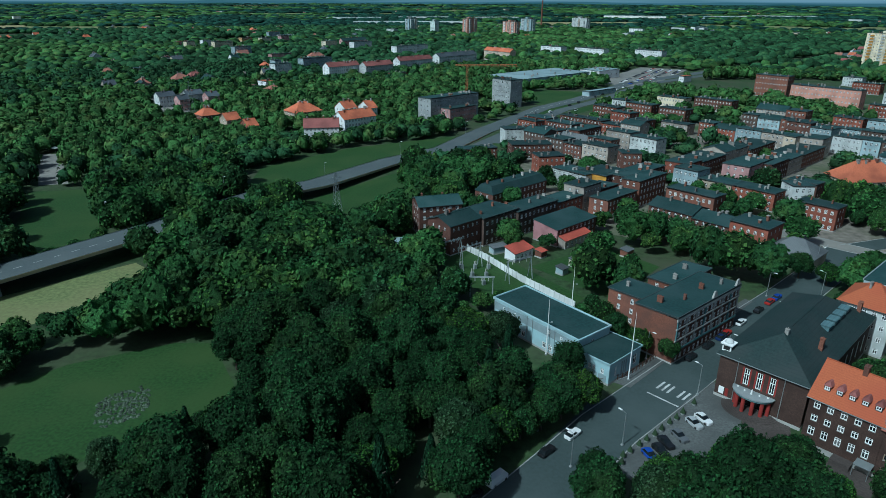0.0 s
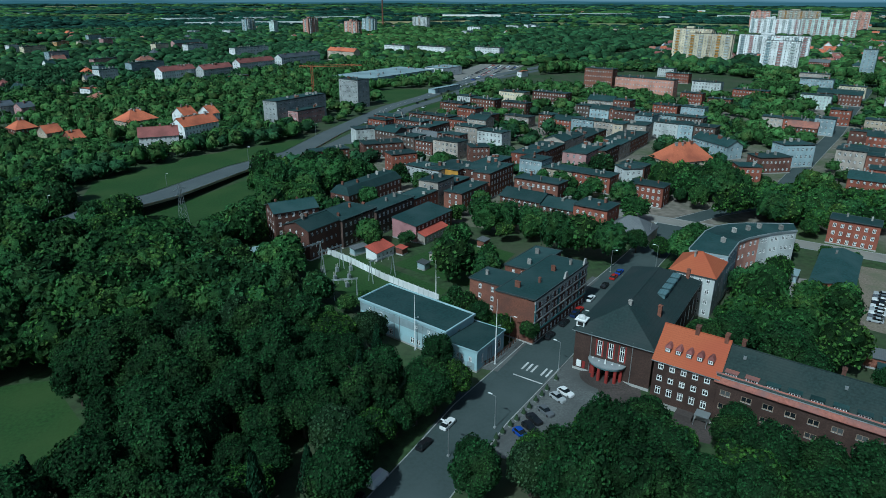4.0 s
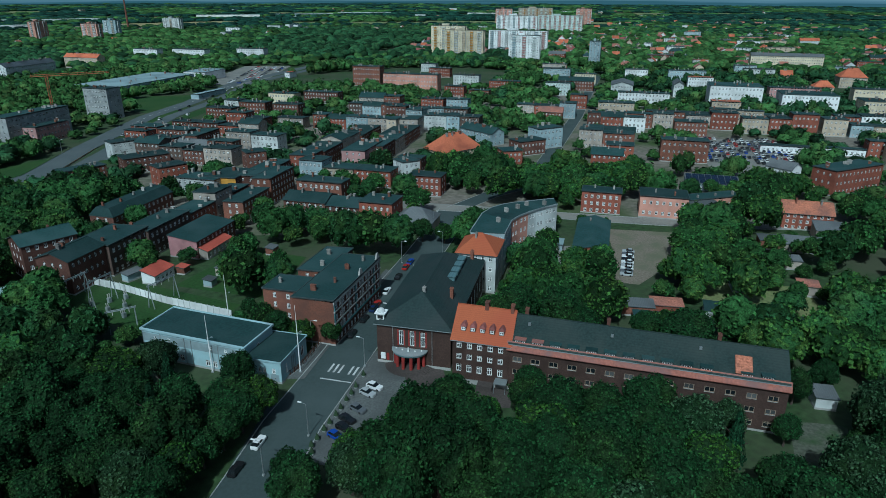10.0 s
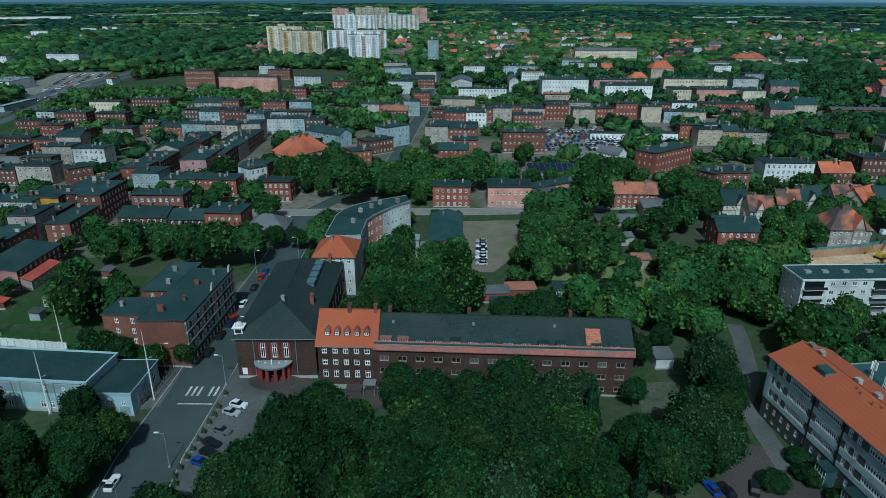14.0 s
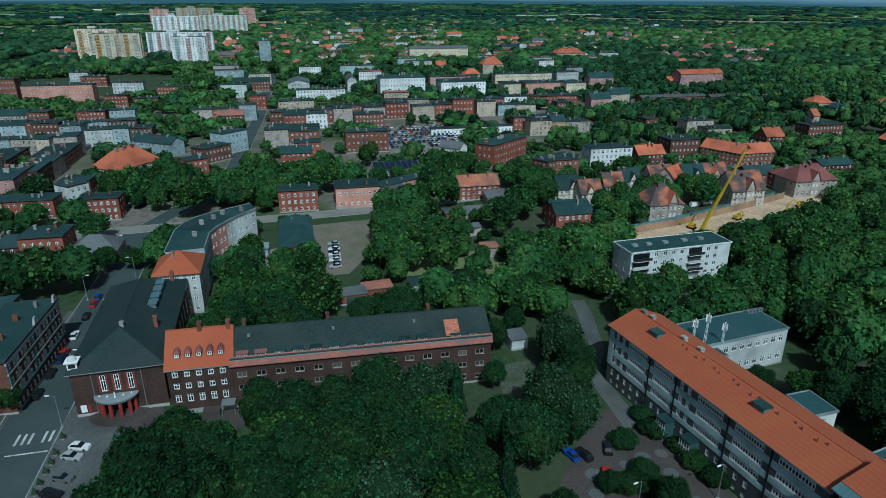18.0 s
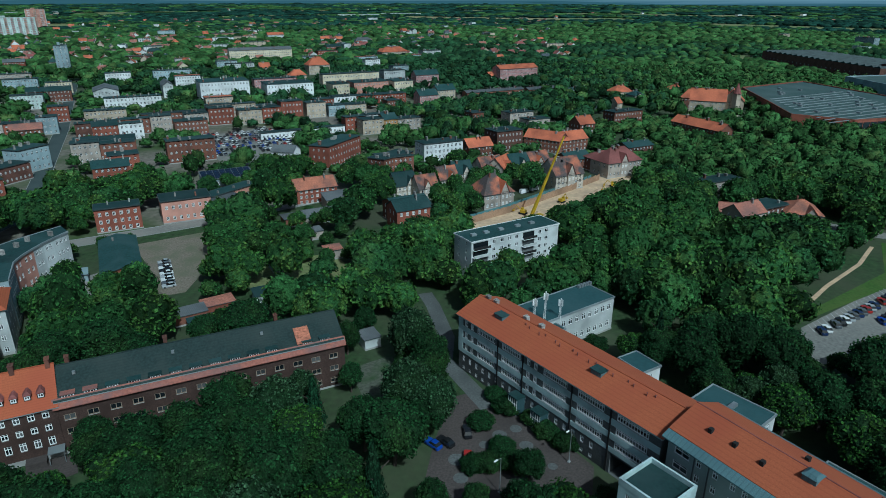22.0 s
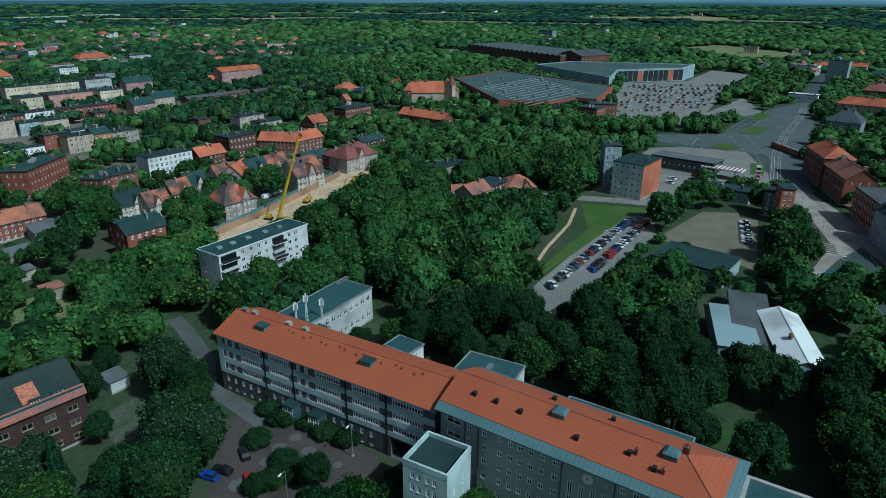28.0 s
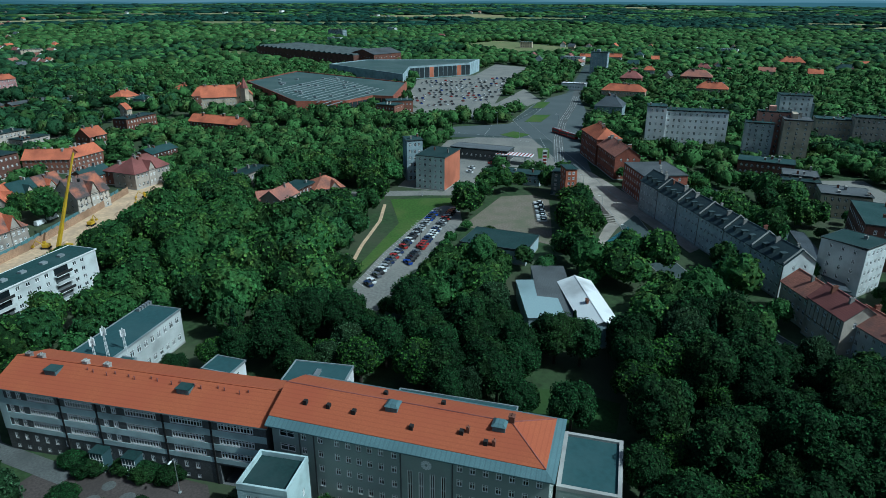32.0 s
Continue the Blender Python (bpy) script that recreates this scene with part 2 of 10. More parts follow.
def facade(s, o, u, width, z0, z1, cols, rows, deep=0.16, m=0, reveal=0):
    """A wall from o along u with openings cols (start, end) x rows (bottom, top), open to depth, with their reveals. Outward is to the right of u."""
    ux, uy = u
    nx, ny = -uy, ux

    def p(a, z, d=0.0):
        return (o[0] + ux * a + nx * d, o[1] + uy * a + ny * d, z)

    def quad(a0, a1, b0, b1):
        s.poly([p(a0, b0), p(a1, b0), p(a1, b1), p(a0, b1)], m)
    below = z0
    for r0, r1 in rows:
        if r0 > below + 1e-4:
            quad(0, width, below, r0)
        a = 0.0
        for c0, c1 in cols:
            quad(a, c0, r0, r1)
            s.poly([p(c0, r0), p(c0, r0, deep), p(c0, r1, deep), p(c0, r1)], reveal)
            s.poly([p(c1, r0, deep), p(c1, r0), p(c1, r1), p(c1, r1, deep)], reveal)
            s.poly([p(c0, r0), p(c1, r0), p(c1, r0, deep), p(c0, r0, deep)], reveal)
            s.poly([p(c0, r1, deep), p(c1, r1, deep), p(c1, r1), p(c0, r1)], reveal)
            a = c1
        quad(a, width, r0, r1)
        below = r1
    if z1 > below + 1e-4:
        quad(0, width, below, z1)


WINDOW_MESHES = {}


def window_shape(s, w, h, x=0.0, y=0.0, z=0.0, panes=2, bar=0.09, sill=True, detail=True):
    """A window whose outer face lies in the plane y, with the room behind it at greater y; slots: frame, glass, sill."""
    if detail:
        s.box(x - w / 2, y + 0.06, z, x - w / 2 + bar, y + 0.15, z + h, 0)
        s.box(x + w / 2 - bar, y + 0.06, z, x + w / 2, y + 0.15, z + h, 0)
        s.box(x - w / 2 + bar, y + 0.06, z, x + w / 2 - bar, y + 0.15, z + bar, 0)
        s.box(x - w / 2 + bar, y + 0.06, z + h - bar, x + w / 2 - bar, y + 0.15, z + h, 0, True)
        for i in range(1, panes):
            c = x - w / 2 + w * i / panes
            s.box(c - bar / 2, y + 0.06, z + bar, c + bar / 2, y + 0.15, z + h - bar, 0)
        if h > 1.3:
            s.box(x - w / 2 + bar, y + 0.07, z + h * 0.66, x + w / 2 - bar, y + 0.15, z + h * 0.66 + bar, 0, True)
    s.poly([(x - w / 2, y + 0.13, z), (x + w / 2, y + 0.13, z), (x + w / 2, y + 0.13, z + h), (x - w / 2, y + 0.13, z + h)], 1)
    if not detail:
        for x0, z0, x1, z1 in ((-0.09, 0, 0.09, h), (-w / 2, h * 0.62, -0.09, h * 0.62 + 0.14), (0.09, h * 0.62, w / 2, h * 0.62 + 0.14), (-w / 2, 0, -w / 2 + 0.1, h * 0.62), (w / 2 - 0.1, 0, w / 2, h * 0.62)):
            s.poly([(x + x0, y + 0.1, z + z0), (x + x1, y + 0.1, z + z0), (x + x1, y + 0.1, z + z1), (x + x0, y + 0.1, z + z1)], 0)
    if sill:
        s.box(x - w / 2 - 0.05, y - 0.08, z - 0.07, x + w / 2 + 0.05, y + 0.1, z, 2, True)


def window_mesh(w, h, panes=2, frame_mat=None, bar=0.13):
    """A window in one piece: a frame with glazing bars, the panes set back in it, a sill. Its outer edge lies in the wall's plane y = 0."""
    frame_mat = frame_mat or FRAME
    key = (round(w, 2), round(h, 2), panes, frame_mat.name, bar)
    if key in WINDOW_MESHES:
        return WINDOW_MESHES[key]
    w, h = key[:2]
    xs = [-w / 2, -w / 2 + bar]
    for i in range(1, panes):
        c = -w / 2 + w * i / panes
        xs += [c - bar / 2, c + bar / 2]
    xs += [w / 2 - bar, w / 2]
    zs = [0, bar] + ([h * 0.64, h * 0.64 + bar] if h > 1.3 else []) + [h - bar, h]
    s = Shape()
    for i in range(len(xs) - 1):
        for j in range(len(zs) - 1):
            x0, x1, z0, z1 = xs[i], xs[i + 1], zs[j], zs[j + 1]
            if i % 2 and j % 2:
                s.poly([(x0, 0.13, z0), (x1, 0.13, z0), (x1, 0.13, z1), (x0, 0.13, z1)], 1)
                s.poly([(x0, 0.06, z0), (x0, 0.13, z0), (x0, 0.13, z1), (x0, 0.06, z1)], 0)
                s.poly([(x1, 0.13, z0), (x1, 0.06, z0), (x1, 0.06, z1), (x1, 0.13, z1)], 0)
                s.poly([(x0, 0.06, z0), (x1, 0.06, z0), (x1, 0.13, z0), (x0, 0.13, z0)], 0)
                s.poly([(x0, 0.13, z1), (x1, 0.13, z1), (x1, 0.06, z1), (x0, 0.06, z1)], 0)
            else:
                s.poly([(x0, 0.06, z0), (x1, 0.06, z0), (x1, 0.06, z1), (x0, 0.06, z1)], 0)
    for x0, x1 in zip(xs, xs[1:]):
        s.poly([(x0, -0.08, -0.01), (x1, -0.08, -0.01), (x1, 0.06, 0), (x0, 0.06, 0)], 2)
        s.poly([(x0, -0.08, -0.08), (x1, -0.08, -0.08), (x1, -0.08, -0.01), (x0, -0.08, -0.01)], 2)
    WINDOW_MESHES[key] = s.mesh("window", [frame_mat, PANE, STONE], weld=True)
    return WINDOW_MESHES[key]


def spread(width, count, size, margin=0.6):
    """count openings of a size, evenly along a wall."""
    count = max(1, min(count, int((width - 2 * margin) / (size + 0.35))))
    step = (width - 2 * margin) / count
    return [(margin + step * (i + 0.5) - size / 2, margin + step * (i + 0.5) + size / 2) for i in range(count)]


def place_windows(parent, o, u, cols, rows, panes=2, frame_mat=None, name="window", bar=0.13):
    """One window object in each opening of a facade."""
    rot = math.degrees(math.atan2(u[1], u[0]))
    for r0, r1 in rows:
        for c0, c1 in cols:
            c = (c0 + c1) / 2
            part(name, window_mesh(c1 - c0, r1 - r0, panes, frame_mat, bar), None, parent, at=pose(o[0] + u[0] * c, o[1] + u[1] * c, r0, 0, 0, rot))


def joined_windows(parent, walls):
    """The small far windows of several walls (o, u, columns, rows) as one part."""
    s = Shape()
    for o, u, cols, rows in walls:
        k = len(s.v)
        for r0, r1 in rows:
            for c0, c1 in cols:
                window_shape(s, c1 - c0, r1 - r0, x=(c0 + c1) / 2, z=r0, detail=False, sill=False)
        s.v[k:] = [(o[0] + u[0] * x - u[1] * y, o[1] + u[1] * x + u[0] * y, z) for x, y, z in s.v[k:]]
    if s.v:
        tagged(part("glazing", s, [FRAME, PANE, STONE], parent), kind="stuff")


def roof_flat(s, w, d, h, over=0.3, rise=0.7, rim=True):
    """A felt roof that falls to the back, with a metal rim; slots: felt, rim."""
    x, y = w / 2 + over, d / 2 + over
    z = [h + 0.25 + rise, h + 0.25 + rise, h + 0.25, h + 0.25]
    c = [(-x, -y), (x, -y), (x, y), (-x, y)]
    s.poly([(*c[i], z[i]) for i in range(4)], 0)
    s.poly([(*c[3 - i], z[3 - i] - 0.28) for i in range(4)], 0)
    for i in range(4):
        j = (i + 1) % 4
        s.poly([(*c[i], z[i] - 0.28), (*c[j], z[j] - 0.28), (*c[j], z[j]), (*c[i], z[i])], 1)
    if rim:
        for x0, y0, x1, y1 in ((-x, -y, x, -y + 0.18), (-x, y - 0.18, x, y)):
            zz = z[0] if y0 < 0 else z[2]
            s.box(x0, y0, zz - 0.1, x1, y1, zz + 0.12, 1)
        for xx in (-x, x - 0.18):
            k = len(s.v)
            s.v += [(xx, -y + 0.18, z[0] + 0.12), (xx + 0.18, -y + 0.18, z[0] + 0.12), (xx + 0.18, y - 0.18, z[2] + 0.12), (xx, y - 0.18, z[2] + 0.12),
                    (xx, -y + 0.18, z[0] - 0.1), (xx + 0.18, -y + 0.18, z[0] - 0.1), (xx + 0.18, y - 0.18, z[2] - 0.1), (xx, y - 0.18, z[2] - 0.1)]
            s.f += [(k, k + 1, k + 2, k + 3), (k + 4, k, k + 3, k + 7), (k + 1, k + 5, k + 6, k + 2)]
            s.m += [1, 1, 1]


def roof_pitched(s, w, d, h, rise, hip=0.0, over=0.45, thick=0.22, flat=0.0):
    """A ridge along x; hip: how far each end of the ridge is drawn in; flat: the width of a flat top. Slots: covering, edge."""
    x, y = w / 2 + over, d / 2 + over
    drop = rise * over / (d / 2)
    e, r, f = h - drop + 0.05, h + rise + 0.05, flat / 2
    rx = x - hip if hip else x
    for up, low in ((0.0, False), (-thick, True)):
        a = [(-x, -y, e + up), (x, -y, e + up), (x, y, e + up), (-x, y, e + up)]
        b = [(-rx, -f, r + up), (rx, -f, r + up), (rx, f, r + up), (-rx, f, r + up)]
        faces = [[a[0], a[1], b[1], b[0]], [a[2], a[3], b[3], b[2]]]
        if hip:
            faces += [[a[1], a[2], b[2], b[1]], [a[3], a[0], b[0], b[3]]] if f else [[a[1], a[2], b[1]], [a[3], a[0], b[0]]]
        if f:
            faces.append([b[0], b[1], b[2], b[3]])
        for q in faces:
            s.poly(q[::-1] if low else q, 0)
    edge = [(-x, -y, e), (x, -y, e), (x, y, e), (-x, y, e)]
    for i in ((0, 1), (2, 3)) + (((1, 2), (3, 0)) if hip else ()):
        p, q = edge[i[0]], edge[i[1]]
        s.poly([(p[0], p[1], p[2] - thick), (q[0], q[1], q[2] - thick), q, p], 1)
    if not hip:
        for sx_ in (-x, x):
            for sy_ in (-1, 1):
                s.poly([(sx_, sy_ * y, e - thick), (sx_, 0, r - thick), (sx_, 0, r), (sx_, sy_ * y, e)], 1)
    # the ridge
    if not f:
        s.box(-rx, -0.16, r - 0.08, rx, 0.16, r + 0.09, 0)


def chimney(parent, x, y, z, h=1.3, w=0.55, d=0.9, mat=None):
    s = Shape()
    s.box(x - w / 2, y - d / 2, z - 0.8, x + w / 2, y + d / 2, z + h)
    s.box(x - w / 2 - 0.08, y - d / 2 - 0.08, z + h, x + w / 2 + 0.08, y + d / 2 + 0.08, z + h + 0.12, 0, True)
    for k in (-0.25, 0.25):
        s.tube((x, y + k, z + h + 0.12), (x, y + k, z + h + 0.4), 0.11, sides=6)
    return part("chimney", s, mat or CHIMNEY, parent)


COLOUR_WORDS = {"brick": "brown-red brick", "brickdark": "sooty dark brick", "brickred": "red brick", "brown": "brown brick", "pale": "pale grey rendered",
                "rose": "faded rose rendered", "cream": "cream rendered", "white": "white rendered", "bluegrey": "blue-grey", "yellow": "pale yellow",
                "ochre": "ochre rendered", "salmon": "salmon pink", "mint": "pale green", "plaster": "grey plastered", "concrete": "raw concrete",
                "timber": "half-timbered", "darkglass": "dark glazed", "tealglass": "teal glass", "orangepanel": "orange-panelled", "golden": "golden yellow"}
ROOF_WORDS = {"dark": "dark felt roof", "grey": "grey sheet roof", "slate": "slate-grey roof", "tealslate": "blue-green slate roof", "orange": "orange tiled roof", "orangeworn": "worn orange tiled roof",
              "darkorange": "dark roof patched with orange tiles", "rust": "rusty tiled roof", "maroon": "maroon tiled roof", "red": "red sheet roof",
              "white": "white roof", "mall": "wide green-grey roof", "mallpale": "pale blue flat roof"}
FOOTPRINTS = []          # x, y, turn, half width, half depth: where no tree stands


def storeys(h, floors, low=1.0, size=1.5):
    step = h / max(floors, 1)
    size = min(size, step * 0.55)
    return [(i * step + (step - size) * 0.52, i * step + (step - size) * 0.52 + size) for i in range(floors)]


def front_gable(top, w, d, h, rh, wall_mat, roof_mat, cx):
    """A gabled bay that stands a little before the front and runs back into the roof."""
    hw_, y0, y1, e, r = min(w * 0.16, 2.0), -d / 2 - 0.4, -d * 0.15, h + 0.3, h + rh * 0.72
    s = Shape()
    s.poly([(cx - hw_, y0, 0), (cx + hw_, y0, 0), (cx + hw_, y0, e), (cx, y0, r - 0.15), (cx - hw_, y0, e)])
    s.poly([(cx + hw_, y0, 0), (cx + hw_, y1, 0), (cx + hw_, y1, e), (cx + hw_, y0, e)])
    s.poly([(cx - hw_, y1, 0), (cx - hw_, y0, 0), (cx - hw_, y0, e), (cx - hw_, y1, e)])
    bay_ = part("gable_bay", s, wall_mat, top)
    s = Shape()
    for sg in (-1, 1):
        q = [(cx, y0 - 0.4, r), (cx, y1, r), (cx + sg * (hw_ + 0.35), y1, e - 0.25), (cx + sg * (hw_ + 0.35), y0 - 0.4, e - 0.25)]
        s.poly(q if sg < 0 else q[::-1])
        low = [(a, b, c - 0.18) for a, b, c in q]
        s.poly(low[::-1] if sg < 0 else low)
        s.poly([low[0], low[3], q[3], q[0]] if sg > 0 else [q[0], q[3], low[3], low[0]])
    part("bay_roof", s, roof_mat, bay_)
    for z in (h * 0.2, h * 0.62):
        for k in (-0.45, 0.45):
            part("window", window_mesh(0.9, 1.35), None, bay_, at=pose(cx + k * hw_ * 1.1, y0 - 0.12, z))
    s = Shape()
    for sg in (-1, 1):
        s.tube((cx + sg * hw_ * 0.95, y0 - 0.05, e - 0.1), (cx, y0 - 0.05, r - 0.3), 0.09, sides=4)
    s.box(cx - hw_, y0 - 0.1, e - 0.25, cx + hw_, y0 - 0.01, e - 0.08, 0, True)
    part("barge_board", s, FRAME_DARK, bay_)


def house(name, x, y, rot, w, d, h, floors, style, roof="flat", rc="dark", rh=3.0, gab="", far=False, words="", bay=2.7):
    """A building on a rectangle whose front, towards -y before it is turned, is w wide; h is the height of its eaves."""
    FOOTPRINTS.append((x, y, rot, w / 2, d / 2))
    label = words or "%s %s with a %s" % (COLOUR_WORDS.get(style, style), name.replace("_", " "), ROOF_WORDS.get(rc, "dark roof"))
    top = thing(name, x, y, rot, label, name.replace("_", " ") if "_" not in name else name.split("_")[-1])
    wall_mat = WALLS[style]
    s = Shape()
    u0, u1 = (1, 0), (-1, 0)
    o0, o1 = (-w / 2, -d / 2), (w / 2, d / 2)
    size = 1.1
    bay = bay if floors < 8 else max(bay, 3.9)
    cols = spread(w, max(1, round(w / bay)), size) if w > 3 else []
    rows = storeys(h, floors) if floors and cols else []
    facade(s, o0, u0, w, 0, h, cols, rows)
    facade(s, o1, u1, w, 0, h, cols, rows)
    ends = spread(d, max(1, round(d / 4.5)), 1.0, 1.5) if (d > 8 and not gab and floors > 1) else []
    end_rows = rows if ends else []
    g = 1 if gab else 0
    facade(s, (w / 2, -d / 2), (0, 1), d, 0, h, ends, end_rows, m=g)
    facade(s, (-w / 2, d / 2), (0, -1), d, 0, h, ends, end_rows, m=g)
    if roof in ("gable", "shed"):
        for sx_ in (-1, 1):
            apex = (0.0, rh) if roof == "gable" else (d / 2, rh * 0.5)
            tri = [(sx_ * w / 2, -d / 2, h), (sx_ * w / 2, d / 2, h), (sx_ * w / 2, apex[0], h + apex[1])]
            s.poly(tri if sx_ > 0 else tri[::-1], g)
        if roof == "shed":
            s.poly([(w / 2, d / 2, h), (-w / 2, d / 2, h), (-w / 2, d / 2, h + rh * 0.5), (w / 2, d / 2, h + rh * 0.5)], 0)
    if roof == "gabled":
        for sy_ in (-1, 1):
            tri = [(w / 2 * sy_, sy_ * d / 2, h), (-w / 2 * sy_, sy_ * d / 2, h), (0, sy_ * d / 2, h + rh)]
            s.poly(tri[::-1] if sy_ < 0 else tri, 0)
    s.box(-w / 2 - 0.06, -d / 2 - 0.06, 0, w / 2 + 0.06, d / 2 + 0.06, 0.5, 2)      # plinth
    part("wall", s, [wall_mat, WALLS.get(gab, wall_mat), STONE], top)
    walls = [(o0, u0, cols, rows), ((w / 2, -d / 2), (0, 1), ends, end_rows), ((-w / 2, d / 2), (0, -1), ends, end_rows), (o1, u1, cols, rows)]
    if far or len(cols) * len(rows) > 90:
        joined_windows(top, walls)
    else:
        for o, u, c, q in walls[:3]:
            place_windows(top, o, u, c, q)
        joined_windows(top, walls[3:])
    r, mats, turn = Shape(), [ROOFS[rc], GUTTER], None
    if roof == "flat":
        roof_flat(r, w, d, h, rise=0.5 if d < 20 else 0.0)
    elif roof == "gable":
        roof_pitched(r, w, d, h, rh)
    elif roof == "gabled":
        roof_pitched(r, d, w, h, rh)
        turn = pose(0, 0, 0, 0, 0, 90)
    elif roof == "hip":
        roof_pitched(r, w, d, h, rh, hip=min(w, d) / 2 * 0.95)
    elif roof == "mansard":
        roof_pitched(r, w, d, h, 3.0, hip=1.5, flat=d * 0.55, over=0.2)
    elif roof == "shed":
        x_, y_ = w / 2 + 0.3, d / 2 + 0.3
        for k in (0.05, 0.25):
            q = [(-x_, -y_, h + k), (x_, -y_, h + k), (x_, y_, h + rh * 0.5 + k), (-x_, y_, h + rh * 0.5 + k)]
            r.poly(q if k > 0.1 else q[::-1], 0)
        for a, b in (((-x_, -y_, h), (x_, -y_, h)), ((x_, -y_, h), (x_, y_, h + rh * 0.5)), ((x_, y_, h + rh * 0.5), (-x_, y_, h + rh * 0.5)), ((-x_, y_, h + rh * 0.5), (-x_, -y_, h))):
            r.poly([(a[0], a[1], a[2] + 0.05), (b[0], b[1], b[2] + 0.05), (b[0], b[1], b[2] + 0.25), (a[0], a[1], a[2] + 0.25)], 1)
    elif roof == "saw":
        n = 20
        for i in range(n):
            a, b = -w / 2 + w * i / n, -w / 2 + w * (i + 1) / n
            m_ = a * 0.25 + b * 0.75
            r.poly([(a, -d / 2, h), (m_, -d / 2, h + 2), (m_, d / 2, h + 2), (a, d / 2, h)][::-1], 0)
            r.poly([(m_, -d / 2, h + 2), (b, -d / 2, h), (b, d / 2, h), (m_, d / 2, h + 2)][::-1], 1)
            for yy, sg in ((-d / 2, 1), (d / 2, -1)):
                tri = [(a, yy, h), (b, yy, h), (m_, yy, h + 2)]
                r.poly(tri if sg > 0 else tri[::-1], 0)
    rnd = random.Random(int(x * 7 + y * 13))
    if far and w > 7 and h > 4.5 and roof in ("flat", "gable", "hip") and style not in ("darkglass", "tealglass"):
        mats = mats + [CHIMNEY, WALLS["brick"]]
        for i in range(max(2, min(9, int(w * d / 55)))):
            cx, cy, m_ = rnd.uniform(-0.44, 0.44) * w, rnd.uniform(-0.4, 0.4) * d, rnd.choice((2, 2, 3))
            if roof == "hip":
                cx, cy = cx * 0.5, cy * 0.25
            elif roof == "gable":
                cy *= 0.3
            z = h + (0.2 if roof == "flat" else rh * (1 - abs(cy) / (d / 2)) - 0.4)
            a, b, up = rnd.uniform(0.25, 0.5), rnd.uniform(0.35, 1.0), rnd.uniform(1.2, 2.2) if floors < 9 else rnd.uniform(1.5, 3.0)
            r.box(cx - a, cy - b, z, cx + a, cy + b, z + up, m_)
            r.box(cx - a - 0.1, cy - b - 0.1, z + up, cx + a + 0.1, cy + b + 0.1, z + up + 0.15, 2, True)
    part("roof", r, mats, top, at=turn)
    if floors > 9 and w > 20:
        tints = {"yellow": ("golden", "pale", "cream"), "white": ("bluegrey", "rose", "pale"), "mint": ("rose", "salmon", "rose"), "cream": ("mint", "golden", "mint")}.get(style, ("white", "cream", "pale"))
        n, step = int(w / 11), h / floors
        for i in range(n):
            cx = w * ((i + 0.5) / n - 0.5)
            b = Shape()
            for side in (-1, 1):
                for k in range(floors):
                    b.box(cx - 2.4, min(side * d / 2, side * (d / 2 + 1.3)), k * step + 0.4, cx + 2.4, max(side * d / 2, side * (d / 2 + 1.3)), k * step + 1.75, 0, True)
                b.box(cx - 2.6, min(side * d / 2, side * (d / 2 + 1.4)), 0, cx - 2.4, max(side * d / 2, side * (d / 2 + 1.4)), h, 1)
                b.box(cx + 2.4, min(side * d / 2, side * (d / 2 + 1.4)), 0, cx + 2.6, max(side * d / 2, side * (d / 2 + 1.4)), h, 1)
            part("balcony_stack", b, [WALLS[tints[i % 3]], WALLS["pale"]], top, "coloured balconies one above another")
        b = Shape()
        for side in (-1, 1):
            b.box(min(side * w / 2, side * (w / 2 + 1.0)), -1.6, 0, max(side * w / 2, side * (w / 2 + 1.0)), 1.6, h - 1, 0)
            for k in range(floors):
                b.box(min(side * (w / 2 + 1.0), side * (w / 2 + 1.06)), -1.4, k * step + 1.6, max(side * (w / 2 + 1.0), side * (w / 2 + 1.06)), 1.4, k * step + 2.9, 1)
        part("stair_bay", b, [WALLS[tints[2]], PANE], top, "glazed stair bays on the end walls")
    if not far and h > 5 and roof in ("flat", "gable", "hip", "mansard", "gabled") and w > 7 and style not in ("darkglass", "tealglass"):
        for i in range(max(1, int(w / 7))):
            cx = -w / 2 + w * (i + 0.3 + 0.4 * rnd.random()) / max(1, int(w / 7))
            cy = rnd.uniform(-0.25, 0.3) * d
            if roof == "flat":
                z = h + 0.5
            elif roof == "mansard":
                z = h + 3
            else:
                cy = rnd.choice((-0.1, 0.08)) * d
                cx *= 0.6 if roof == "hip" else 1
                z = h + rh - 0.5
                if roof == "gabled":
                    cx = rnd.choice((-0.12, 0.1)) * w
                    cy = d * rnd.uniform(-0.35, 0.35)
            chimney(top, cx, cy, z, h=rnd.uniform(0.9, 1.6), d=rnd.uniform(0.6, 1.6), mat=CHIMNEY if rnd.random() < 0.6 else WALLS["brick"])
    if roof in ("gable", "hip") and style in ("timber", "plaster") and w > 9 and name in ("house", "villa"):
        front_gable(top, w, d, h, rh, wall_mat, ROOFS[rc if rc != "darkorange" else rnd.choice(("orange", "darkorange"))], w * rnd.uniform(-0.2, 0.2))
    if floors > 8:
        s = Shape()
        s.box(-w * 0.2, -d * 0.2, h + 0.2, w * 0.0, d * 0.3, h + 3.2)
        part("lift_house", s, wall_mat, top)
